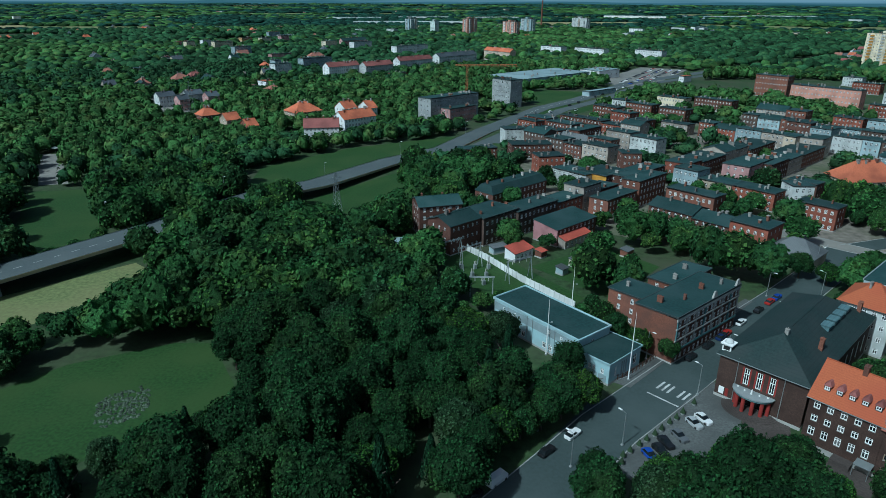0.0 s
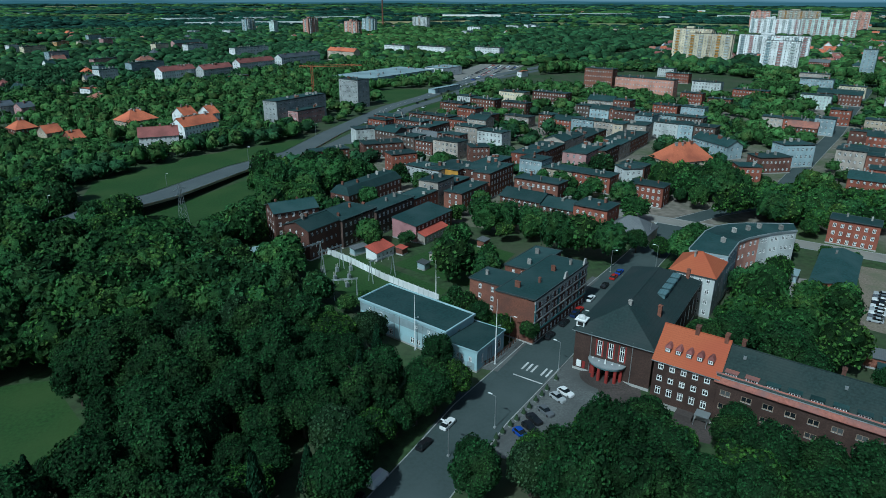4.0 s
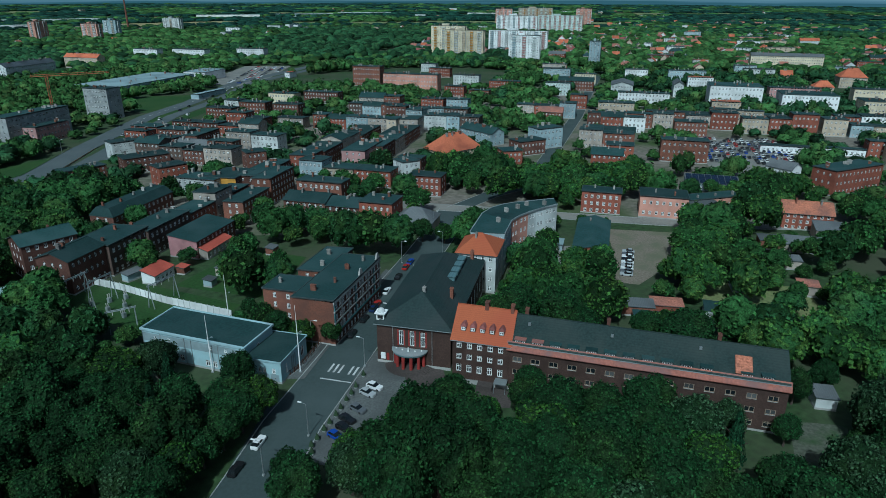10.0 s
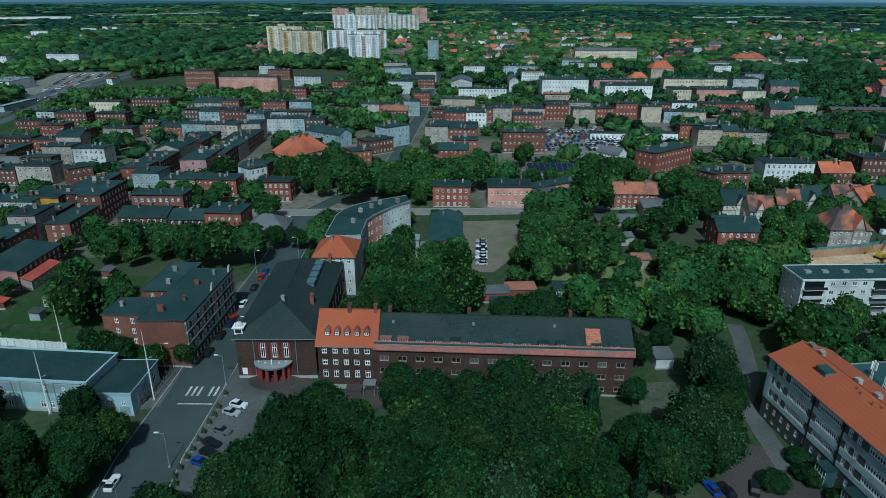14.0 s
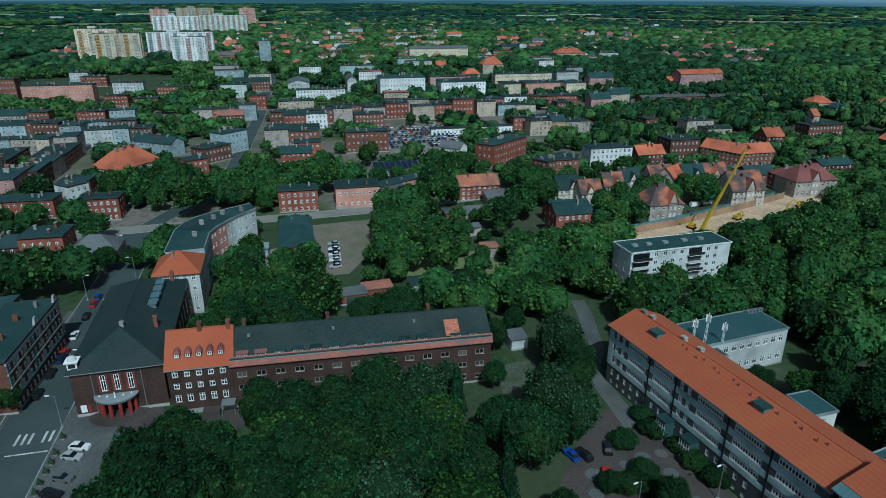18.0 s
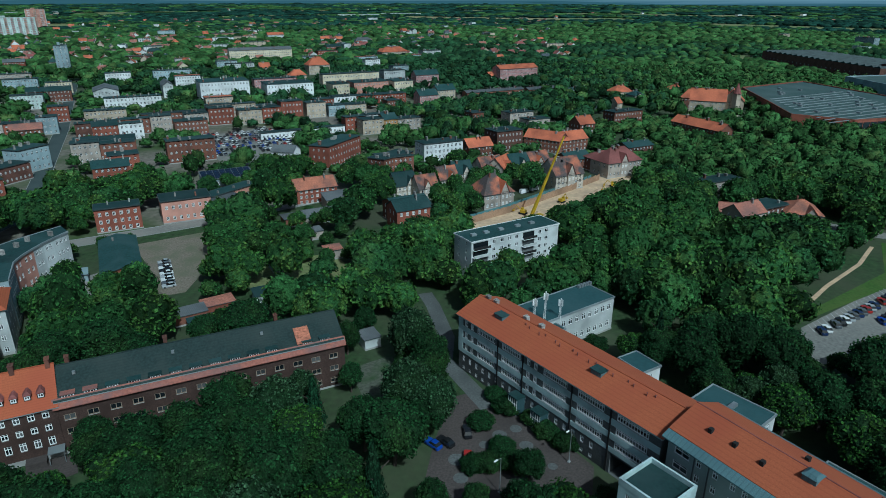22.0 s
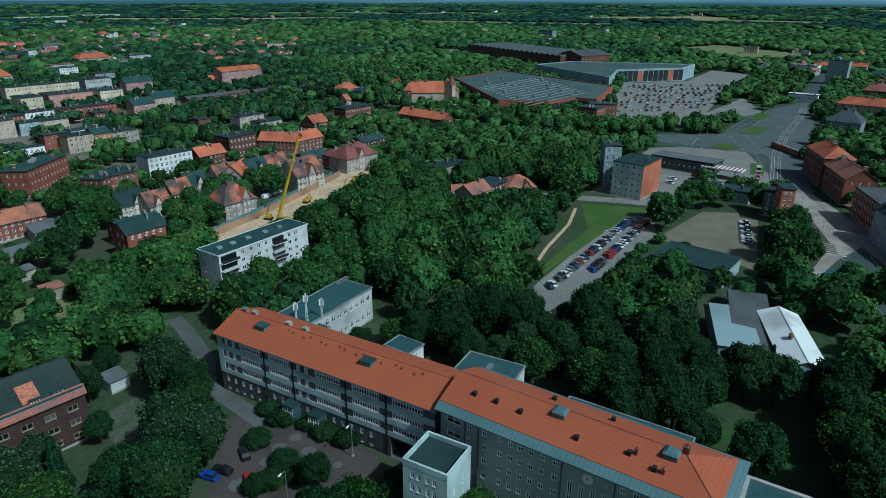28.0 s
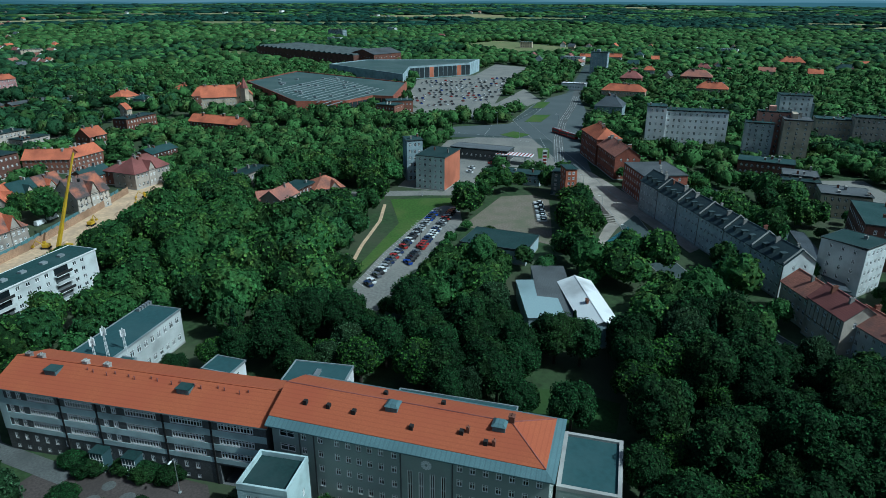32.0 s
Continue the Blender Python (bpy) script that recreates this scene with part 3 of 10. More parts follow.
    if style == "timber":
        s = Shape()
        for k in range(int(w / 1.6) + 1):
            xx = min(-w / 2 + k * 1.6, w / 2 - 0.15)
            s.box(xx, -d / 2 - 0.05, h * 0.5, xx + 0.15, -d / 2 + 0.02, h, 0, True)
        for zz in (h * 0.5, h - 0.2):
            s.box(-w / 2, -d / 2 - 0.06, zz, w / 2, -d / 2 + 0.02, zz + 0.16, 0, True)
        part("timber_frame", s, FRAME_DARK, top)
    return top

# ---- ground, roads, lawns ----


def rise(x, y):
    """The land is level round the town and lifts a little towards the horizon, fitted to the camera's view."""
    r = math.hypot(x, y)
    return 0.0 if r < 2000 else 8.0 * ((r - 2000) / 2900) ** 2


s = Shape()
radii = [0, 40, 80, 120, 160, 200, 250, 300, 400, 500, 700, 1000, 1400, 1900, 2400, 2900, 3400, 3900, 4400, 4900]
N_SPOKES = 96
for k, r in enumerate(radii):
    for a in range(N_SPOKES if r else 1):
        q = 2 * math.pi * a / N_SPOKES
        x, y = r * math.sin(q), r * math.cos(q)
        s.v.append((x, y, rise(x, y) + (noise.noise((x / 400, y / 400, 0)) * 3 if r > 2600 else 0)))
for k in range(len(radii) - 1):
    for a in range(N_SPOKES):
        b = (a + 1) % N_SPOKES
        if k == 0:
            s.f.append((0, 1 + b, 1 + a))
        else:
            i, j = 1 + (k - 1) * N_SPOKES, 1 + k * N_SPOKES
            s.f.append((i + a, i + b, j + b, j + a))
        s.m.append(0)
tagged(part("ground", s, SOIL), "grassy ground with bare earth, level to the horizon", "ground", kind="structure")
CLEAR = []        # polygons without trees
OPEN = []         # open ground that trees are kept low for, in the camera's view
ROADS = []        # x0, y0, x1, y1, half width


def area(name, pts, mat, label, category, z=0.03, clear=True, kind="structure", sight=True):
    """A level patch of ground with an edge, a little above what lies under it."""
    if clear:
        CLEAR.append(pts)
        if sight:
            OPEN.append(pts)
    turn = sum(a[0] * b[1] - b[0] * a[1] for a, b in zip(pts, pts[1:] + pts[:1]))
    s = Shape()
    s.prism(pts if turn > 0 else pts[::-1], -0.2, z)
    return tagged(part(name, s, mat), label, category, kind=kind)


def strip_points(pts, half):
    left, right = [], []
    for i, p in enumerate(pts):
        a, b = pts[max(i - 1, 0)], pts[min(i + 1, len(pts) - 1)]
        dx, dy = b[0] - a[0], b[1] - a[1]
        n = math.hypot(dx, dy)
        left.append((p[0] - dy / n * half, p[1] + dx / n * half))
        right.append((p[0] + dy / n * half, p[1] - dx / n * half))
    return left, right


def road(name, pts, half, mat, label, z=0.04, kerb=0.0, clear=True, category="road", lift=None):
    """A carriageway along a line of points, with kerbs of that height as parts; lift: heights of the deck at the points."""
    lift = lift or [0.0] * len(pts)
    if clear:
        ROADS.extend((*a, *b, half) for a, b in zip(pts, pts[1:]))
    left, right = strip_points(pts, half)
    s = Shape()
    for i in range(len(pts) - 1):
        s.poly([(*right[i], z + lift[i]), (*right[i + 1], z + lift[i + 1]), (*left[i + 1], z + lift[i + 1]), (*left[i], z + lift[i])])
    ob = tagged(part(name, s, mat), label, category, kind="structure")
    if kerb:
        for k in (-1, 1):
            inner, outer = strip_points(pts, half)[0 if k > 0 else 1], strip_points(pts, half + 0.22)[0 if k > 0 else 1]
            s = Shape()
            for i in range(len(pts) - 1):
                a, b, c, d = inner[i], inner[i + 1], outer[i + 1], outer[i]
                q = [a, b, c, d] if k < 0 else [d, c, b, a]
                s.prism(q, 0.0, z + kerb)
            part("kerb", s, KERB, ob)
    return ob


def dashes(name, pts, half, step, share, z, parent, offset=0.0):
    """Painted dashes along a line."""
    for (x0, y0), (x1, y1) in zip(pts, pts[1:]):
        n = math.hypot(x1 - x0, y1 - y0)
        ux, uy = (x1 - x0) / n, (y1 - y0) / n
        for k in range(int(n / step)):
            a, b = k * step, k * step + step * share
            s = Shape()
            c = [(x0 + ux * t - uy * (offset + w), y0 + uy * t + ux * (offset + w)) for t, w in ((a, -half), (b, -half), (b, half), (a, half))]
            s.poly([(*p, z) for p in c])
            part(name, s, WHITE_PAINT, parent)


# the main street with its crossing, and the streets beyond
main_line = [(2, 76), (12, 90), (26, 105), (36, 116), (46.5, 125.5), (57, 135), (66, 143.5), (80, 156.5), (96, 171), (112, 185), (126, 198), (140, 211), (150, 222)]
main_street = road("road", main_line, 6.6, ASPHALT, "worn dark asphalt main street with patched lanes", kerb=0.12)
road("road", [(150, 222), (176, 231), (203.5, 235), (244, 268.5), (289, 306), (356, 361), (442, 437), (560, 540)], 4.2, ASPHALT, "narrow asphalt street between old brick tenements", kerb=0.1)
cross_line = [(128, 246), (150, 224), (167, 208), (183, 191), (200, 174), (217, 158), (240, 140), (270, 118)]
road("road", cross_line, 4.2, ASPHALT_PALE, "pale asphalt cross street", z=0.045, kerb=0.1)
area("pavement", [(33, 103), (36.5, 107), (58, 127.5), (66, 134), (69.5, 127.5), (64, 113.5), (57, 106.5), (48, 99.5), (40, 97.5)], PAVING, "grey paved forecourt with parked cars before the hall", "pavement", z=0.13)
area("pavement", [(40.5, 134.5), (45, 131.5), (59, 145), (70, 155), (95, 178), (93.5, 180), (57, 148)], PAVING, "grey pavement along the old tenement", "pavement", z=0.12)
area("pavement", [(59, 108), (64.2, 113.5), (69.6, 127.4), (77, 119), (72, 108)], PINK_PAVING, "reddish paving round the porch of the hall", "pavement", z=0.11)
# puddle-dark patches and the lay-by on the forest side
area("road", [(14, 101.5), (19, 97.5), (43, 122), (36, 128)], ASPHALT, "asphalt lay-by beside the trees", "road", z=0.046)
# zebra crossing: stripes lie along the street
zx, zy, zr = 55.4, 129.8, 43.0
for k in range(7):
    s = Shape()
    s.box(-1.9, -0.26, 0.0, 1.9, 0.26, 0.012)
    off = (k - 3) * 1.32
    if k != 3:
        part("zebra_stripe", s, WHITE_PAINT, main_street, at=pose(zx + off * math.sin(radians(zr)), zy - off * math.cos(radians(zr)), 0.042, 0, 0, zr))
s = Shape()
s.box(-0.2, -4.0, 0.0, 0.2, 4.0, 0.012)
part("stop_line", s, WHITE_PAINT, main_street, at=pose(51.2, 126.8, 0.042, 0, 0, zr))

# the main road on its bridge, on the far side of the wood
hw = [(-190, 120), (-140, 183), (-113, 219), (-97, 243), (-81, 270), (-59, 295), (-29, 344), (0, 379), (27, 438), (80, 533), (123, 585), (192, 690), (314, 797), (471, 915), (800, 1200)]
hw_lift = [6, 6, 6, 6, 5.5, 4, 2.5, 1, 0.3, 0.1, 0.1, 0.1, 0.1, 0.1, 0.1]
highway = road("road", hw, 7.0, ASPHALT_BLUE, "wide asphalt main road that crosses the park on a low bridge", lift=hw_lift)
dashes("lane_mark", [(-140, 183), (-113, 219), (-97, 243)], 0.12, 6, 0.45, 6.06, highway)
dashes("lane_mark", [(27, 438), (80, 533), (123, 585), (192, 690)], 0.18, 12, 0.5, 0.2, highway)
road("road", [(-8, 352), (12, 376), (42, 430), (95, 524), (137, 575), (205, 680), (326, 786), (483, 904), (800, 1185)], 5.0, ASPHALT_BLUE, "second carriageway of the main road", z=0.12)
road("road", [(30, 405), (75, 395), (120, 400)], 4.0, ASPHALT_BLUE, "side road that joins the main road", z=0.09)
area("verge", [(12, 366), (24, 370), (56, 424), (106, 510), (148, 562), (212, 662), (205, 672), (142, 570), (100, 518), (48, 424)], GRASS, "grass verge with low shrubs along the main road", "verge", sight=False)
area("verge", [(40, 470), (62, 470), (110, 545), (95, 560)], GRASS, "open grass strip beside the unfinished block", "verge", sight=False)
area("yard", [(61, 585), (95, 640), (138, 627), (123, 588), (82, 549)], GRASS, "rough grass of the supermarket bank", "lawn", sight=False)
area("car_park", [(173, 729), (250, 848), (300, 820), (235, 712), (185, 663), (170, 690)], ASPHALT_PALE, "pale car park of the supermarket", "car park", z=0.06)
left, right = strip_points(hw, 7.0)
for side, pts in ((1, left), (-1, right)):
    s = Shape()
    for i in range(8):
        a, b = pts[i], pts[i + 1]
        za, zb = hw_lift[i], hw_lift[i + 1]
        s.poly([(*a, za + 0.25), (*b, zb + 0.25), (*b, max(zb - 0.9, -0.2)), (*a, max(za - 0.9, -0.2))])
        s.poly([(*b, zb + 0.25), (*a, za + 0.25), (*a, max(za - 0.9, -0.2)), (*b, max(zb - 0.9, -0.2))])
    part("bridge_edge", s, WALLS["yellow"] if side < 0 else FLASHING, highway, "pale concrete edge beam with a rail")
for i in range(1, 5):
    for k in (-4, 4):
        s = Shape()
        s.prism(ring(0.6, 10), 0, hw_lift[i])
        part("bridge_pier", s, WALLS["concrete"], highway, at=pose(hw[i][0] + k * 0.7, hw[i][1] - k * 0.7, 0))
s = Shape()
for i in range(4):
    s.poly([(*left[i], hw_lift[i] - 1.0), (*left[i + 1], hw_lift[i + 1] - 1.0), (*right[i + 1], hw_lift[i + 1] - 1.0), (*right[i], hw_lift[i] - 1.0)])
part("bridge_deck", s, WALLS["concrete"], highway)

# lawns, meadows and the plaza in the park
area("lawn", [(-112, 122), (-95, 141), (-72, 152), (-62, 152), (-50, 132), (-50, 119), (-80, 100), (-100, 105)], GRASS, "shady mown lawn in the park", "lawn")
area("lawn", [(-196, 292), (-167, 297), (-133, 241), (-139, 215), (-158, 218)], GRASS, "striped mown lawn in the park", "lawn")
area("lawn", [(-150, 168), (-107, 207), (-96, 198), (-106, 168), (-130, 155)], GRASS_PALE, "dry grass beneath the bridge", "lawn")
area("lawn", [(-95, 300), (-98, 338), (-56, 386), (4, 420), (14, 412), (-12, 375), (-45, 332), (-66, 303)], GRASS, "long grassy embankment beside the main road", "lawn")
area("lawn", [(-66, 275), (-30, 322), (-18, 335), (-16, 300), (-38, 260)], GRASS, "grass slope below the main road", "lawn")
area("pavement", [(-235, 368), (-222, 368), (-184, 306), (-197, 303)], ASPHALT_PALE, "pale paved plaza in the park", "pavement")
# meadows out in the distance
area("meadow", [(-260, 575), (-205, 470), (-185, 480), (-235, 590)], ASPHALT_PALE, "car park beside the apartment blocks", "car park")
area("meadow", [(820, -560), (1050, -520), (1150, -680), (900, -720)], GRASS_PALE, "open dry meadow among the woods", "meadow")
area("meadow", [(1000, -140), (1120, -150), (1100, -190), (960, -170)], GRASS_PALE, "dry clearing beside the works", "meadow")

# open ground of the quarter by the crane, car parks and courts
area("building_site", [(222, 52), (250, 31), (296, 3), (322, -16), (345, -12), (330, 8), (268, 38), (240, 57)], SAND, "dug-up strip of bare yellow sand behind a fence", "building site")
area("car_park", [(160, -50), (182, -57), (250, -116), (240, -126), (222, -118), (165, -66)], ASPHALT_PALE, "pale asphalt car park with painted bays", "car park", z=0.05)
area("lawn", [(264, -103), (253, -131), (246, -126), (244, -116), (186, -58), (192, -60), (232, -94)], GRASS_SUN, "sunny sloping lawn between wood and car park", "lawn", z=0.06)
path = [(188, -56), (215, -72), (238, -88), (258, -98)]
road("footpath", path, 0.7, SAND, "trodden sandy path on the lawn", z=0.08, category="path")
road("road", [(284, -78), (266, -122), (257, -136), (294, -168), (350, -217)], 4.0, ASPHALT_PALE, "pale asphalt access road", z=0.05)
road("road", [(462, -320), (405, -262), (352, -242), (313, -228), (275, -214), (236, -198), (205, -187), (184, -176), (160, -163), (120, -150), (84, -146)], 5.0, ASPHALT, "broad asphalt avenue past the tenements", z=0.05, kerb=0.1)
road("road", [(352, -242), (383, -185), (420, -120), (470, -70), (560, 20)], 6.0, ASPHALT, "asphalt avenue behind the wood", z=0.045)
road("road", [(700, -560), (491, -376), (405, -300), (352, -242)], 8.0, ASPHALT, "broad road with tram tracks", z=0.055)
area("car_park", [(218, -116), (246, -151), (242, -165), (232, -168), (194, -143), (182, -137), (194, -131)], GRAVEL, "trodden gravel car park between trees", "car park")
area("car_park", [(282, -114), (258, -136), (302, -170), (277, -200), (278, -213), (339, -243), (366, -216), (366, -183)], ASPHALT_PALE, "pale asphalt yard before the supermarket and filling station", "car park")
area("junction", [(366, -216), (339, -243), (278, -213), (262, -216), (328, -258), (419, -334), (512, -392), (484, -341), (423, -288), (397, -247), (404, -206), (383, -196)], ASPHALT_BLUE, "wide asphalt junction with tram tracks and lane marks", "junction", z=0.058)
for isle in ([(352, -226), (366, -222), (372, -236), (358, -240)], [(398, -262), (420, -284), (414, -296), (392, -272)], [(300, -208), (322, -222), (318, -228), (298, -214)], [(446, -300), (470, -322), (466, -332), (442, -308)]):
    area("traffic_island", isle, GRASS_SUN, "kerbed green traffic island on the junction", "traffic island", z=0.2)
tracks = road("tramway", [(288, -214), (340, -250), (392, -292), (440, -336), (500, -386), (560, -436)], 3.2, PAVING, "paved tramway with steel rails across the junction", z=0.075)
for off in (-2.3, -0.9, 0.9, 2.3):
    dashes("rail", [(288, -214), (340, -250), (392, -292), (440, -336), (500, -386)], 0.09, 20, 1.0, 0.085, tracks, offset=off)
for line in ([(372, -214), (395, -232), (410, -240)], [(345, -240), (300, -216), (270, -208)], [(400, -252), (440, -300), (480, -338)], [(340, -228), (380, -205), (400, -190)]):
    dashes("lane_mark", line, 0.16, 6, 0.5, 0.066, tracks)
area("car_park", [(500, -205), (445, -184), (427, -218), (440, -278), (475, -329), (546, -357), (480, -286), (480, -222)], ASPHALT_PALE, "paved forecourt of the shopping mall", "car park", z=0.05)
area("pavement", [(278, -213), (262, -216), (226, -207), (192, -196), (158, -186), (156, -177), (198, -188), (188, -170), (166, -141), (168, -140), (197, -173), (237, -190)], PALE_PAVING, "pale paved square and path beside the avenue", "pavement", z=0.075)
area("terrace", [(237, -190), (236, -194), (203, -179), (200, -170)], PINK_PAVING, "reddish paved cafe terrace", "terrace", z=0.11)
area("pond", [(178, -156), (188, -176), (181, -172), (171, -155)], POOL, "small blue-green pond beside the path", "pond", z=0.1)
for k in range(5):
    s = Shape()
    s.box(-5.5 - k * 0.4, -0.5, 0, 5.5 + k * 0.4, 0.5, 0.95 - k * 0.18)
    tagged(part("step", s, PALE_PAVING), "pale concrete seating step of the square", "step", "seating steps of the square").matrix_basis = pose(203 - k * 1.15, -174 + k * 1.1, 0.1, 0, 0, 42)
area("car_park", [(539, -226), (600, -262), (655, -290), (664, -366), (760, -450), (700, -470), (559, -343), (475, -281), (480, -215)], ASPHALT_PALE, "large full car park before the shopping mall", "car park")
area("car_park", [(362, 262), (402, 232), (385, 208), (330, 172), (296, 197)], ASPHALT_PALE, "full car park behind the clinic", "car park")
area("car_park", [(188, 168), (207, 151), (196, 141), (181, 131), (157, 125), (152, 131), (170, 148), (180, 160)], GRAVEL, "gravelled yard with a row of parked cars", "car park")
area("court", [(90, 28), (108, 30), (124, 30), (130, 22), (124, 14), (108, -3), (100, -3), (94, 12)], PINK_PAVING, "reddish paved school court with round pale patterns", "court")
for cx, cy, r in ((113, 17, 1.6), (116, 14, 1.3), (111, 11, 1.5), (108, 8, 1.2), (106, 5, 1.0), (109, 19.5, 1.2), (103, 24, 1.8), (98, 22, 1.5)):
    area("paving_pattern", ring(r, 18, cx, cy), PAVING, "round greenish-grey pattern laid in the paving", "paving", z=0.045, clear=False)
road("footpath", [(176, 52), (168, 47), (151, 38.5), (139, 36), (130, 28), (122, 21)], 2.2, PAVING, "cracked grey path beside the school", category="path")
area("ruin_floor", [(129, 58), (138, 50), (119, 37), (111, 45)], BROKEN, "overgrown broken concrete floor", "ground", sight=False)
area("lawn", [(110, -74), (104, -84), (94, -92), (86, -84), (97, -70)], GRASS, "shaded lawn behind the school", "lawn", sight=False)
area("yard", [(-2, 205), (16, 178), (26, 188), (38, 175), (44, 180), (20, 215), (4, 222)], GRASS, "grassy yard of the substation", "yard")
area("court", [(72, 101), (80, 95), (88, 103), (80, 107)], PINK_PAVING, "small brick-paved court before the orange-roofed block", "court")
area("allotment", [(30, 205), (52, 180), (75, 205), (60, 225)], GRASS, "allotment gardens with beds and sheds", "garden", clear=False)
area("allotment", [(150, 90), (178, 70), (200, 95), (175, 118)], GRASS_PALE, "overgrown gardens with sheds", "garden", clear=False)
area("court", [(132, 160), (150, 168), (168, 160), (160, 146), (140, 138)], ASPHALT_PALE, "back court of the curved tenement", "court", clear=False)
area("yard", [(60, 395), (25, 300), (62, 240), (100, 215), (140, 225), (195, 180), (235, 150), (300, 95), (345, 60), (420, 25), (520, 30), (640, 150), (600, 300), (500, 420), (400, 560), (300, 560), (200, 480), (120, 440)], YARDS, "trodden yards of gravel, paving and grass between the tenements", "yard", z=0.02, clear=False)
# distant fields and clearings between the woods
rf = random.Random(5)
for k in range(34):
    az, r = radians(-50 + 214 * (k + rf.uniform(0.1, 0.9)) / 34), rf.choice((2050, 2500, 2900, 3300, 3700, 4200)) + rf.uniform(-150, 150)
    cx, cy, w_, d_, lean_ = r * math.sin(az), r * math.cos(az), rf.uniform(240, 700), rf.uniform(150, 330), rf.uniform(-0.5, 0.5)
    a = -az + lean_
    c = [(cx + math.cos(a) * i * w_ / 2 - math.sin(a) * j * d_ / 2, cy + math.sin(a) * i * w_ / 2 + math.cos(a) * j * d_ / 2) for i, j in ((-1, -1), (1, -0.8), (0.9, 1), (-1.1, 0.9))]
    mat, words = rf.choice(((GRASS_PALE, "pale green open field"), (WHEAT, "ripe yellow grain field"), (GRASS_PALE, "dry hay meadow"), (WHEAT, "stubble field")))
    area("field", c, mat, words + " between distant woods", "field", z=rise(cx, cy) + 2.5)
# a glowing backdrop ring, haze and low hills painted on it by height
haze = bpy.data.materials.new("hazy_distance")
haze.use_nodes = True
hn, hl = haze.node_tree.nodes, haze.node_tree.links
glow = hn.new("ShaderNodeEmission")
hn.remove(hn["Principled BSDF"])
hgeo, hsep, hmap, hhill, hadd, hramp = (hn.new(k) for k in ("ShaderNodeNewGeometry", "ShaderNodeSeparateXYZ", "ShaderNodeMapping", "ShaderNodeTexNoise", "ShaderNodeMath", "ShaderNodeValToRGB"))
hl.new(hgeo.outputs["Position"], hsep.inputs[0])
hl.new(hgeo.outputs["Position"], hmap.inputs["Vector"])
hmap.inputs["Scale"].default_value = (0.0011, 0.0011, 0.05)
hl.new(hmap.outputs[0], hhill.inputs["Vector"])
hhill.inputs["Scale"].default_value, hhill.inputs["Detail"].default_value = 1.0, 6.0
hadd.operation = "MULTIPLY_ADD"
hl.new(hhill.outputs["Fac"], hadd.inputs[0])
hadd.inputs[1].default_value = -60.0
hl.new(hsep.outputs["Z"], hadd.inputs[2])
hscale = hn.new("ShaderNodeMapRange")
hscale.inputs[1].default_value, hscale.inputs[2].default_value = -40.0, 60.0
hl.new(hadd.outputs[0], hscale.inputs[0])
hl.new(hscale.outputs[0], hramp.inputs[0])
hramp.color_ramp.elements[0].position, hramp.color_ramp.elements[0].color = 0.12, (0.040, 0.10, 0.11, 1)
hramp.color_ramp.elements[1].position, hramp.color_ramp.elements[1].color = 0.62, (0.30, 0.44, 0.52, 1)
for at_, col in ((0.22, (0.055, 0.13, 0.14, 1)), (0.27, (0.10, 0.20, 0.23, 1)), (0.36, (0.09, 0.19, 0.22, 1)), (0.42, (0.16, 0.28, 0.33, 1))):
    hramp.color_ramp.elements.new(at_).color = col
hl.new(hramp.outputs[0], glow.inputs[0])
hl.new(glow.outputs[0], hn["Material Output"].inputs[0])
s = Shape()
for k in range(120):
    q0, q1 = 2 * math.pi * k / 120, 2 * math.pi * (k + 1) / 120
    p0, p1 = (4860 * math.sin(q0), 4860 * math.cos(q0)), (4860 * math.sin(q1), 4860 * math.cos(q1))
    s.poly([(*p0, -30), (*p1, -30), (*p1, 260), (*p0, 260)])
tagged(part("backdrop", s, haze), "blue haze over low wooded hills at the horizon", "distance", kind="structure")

# trees are kept low for the camera's view of the streets too
for line, half in ((main_line, 5.0), (cross_line[1:6], 4.0)):
    left, right = strip_points(line, half)
    OPEN.append(left + right[::-1])
road("road", [(262, -262), (200, -243), (150, -222), (118, -200), (92, -180), (60, -168)], 4.0, ASPHALT, "shady asphalt back street behind the tenement row", z=0.045)
area("car_park", [(150, -268), (205, -300), (190, -330), (128, -290)], ASPHALT_PALE, "pale open square with parked cars", "square")

# ---- the buildings of the town, quarter by quarter ----
house("tenement", -2.5, 240.8, 16, 16.8, 12.1, 12.5, 4, "brickdark", "gable", "dark", rh=2.2)
house("tenement", 17.0, 235.2, 42, 18.9, 15.0, 10.4, 3, "brown")
house("tenement", 33.9, 245.8, 42, 23.6, 11.0, 9.5, 3, "brown")
house("tenement", 47.1, 235.2, 42, 23.7, 11.5, 6.6, 3, "brickdark", "shed", "dark", gab="pink")
house("shed", 49.3, 227.6, 42, 15.3, 4.0, 3.0, 1, "plaster", "shed", "red")
house("shed", 27.1, 213.4, 42, 9.6, 5.0, 3.0, 1, "white", "shed", "red")
house("tenement", 31.3, 284.6, 42, 36.1, 11.0, 6.5, 2, "brickdark", "mansard", "dark")
house("tenement", 64.3, 303.8, -48, 19.9, 12.0, 8.3, 3, "pale", far=True)
house("tenement", 76.7, 301.4, 42, 17.5, 15.6, 8.6, 3, "brickdark", gab="golden", far=True)
house("tenement", 92.9, 301.7, 42, 32.5, 11.0, 9.0, 3, "brickdark", far=True)
house("tenement", 72.7, 264.5, 42, 21.3, 9.4, 8.1, 3, "brick")
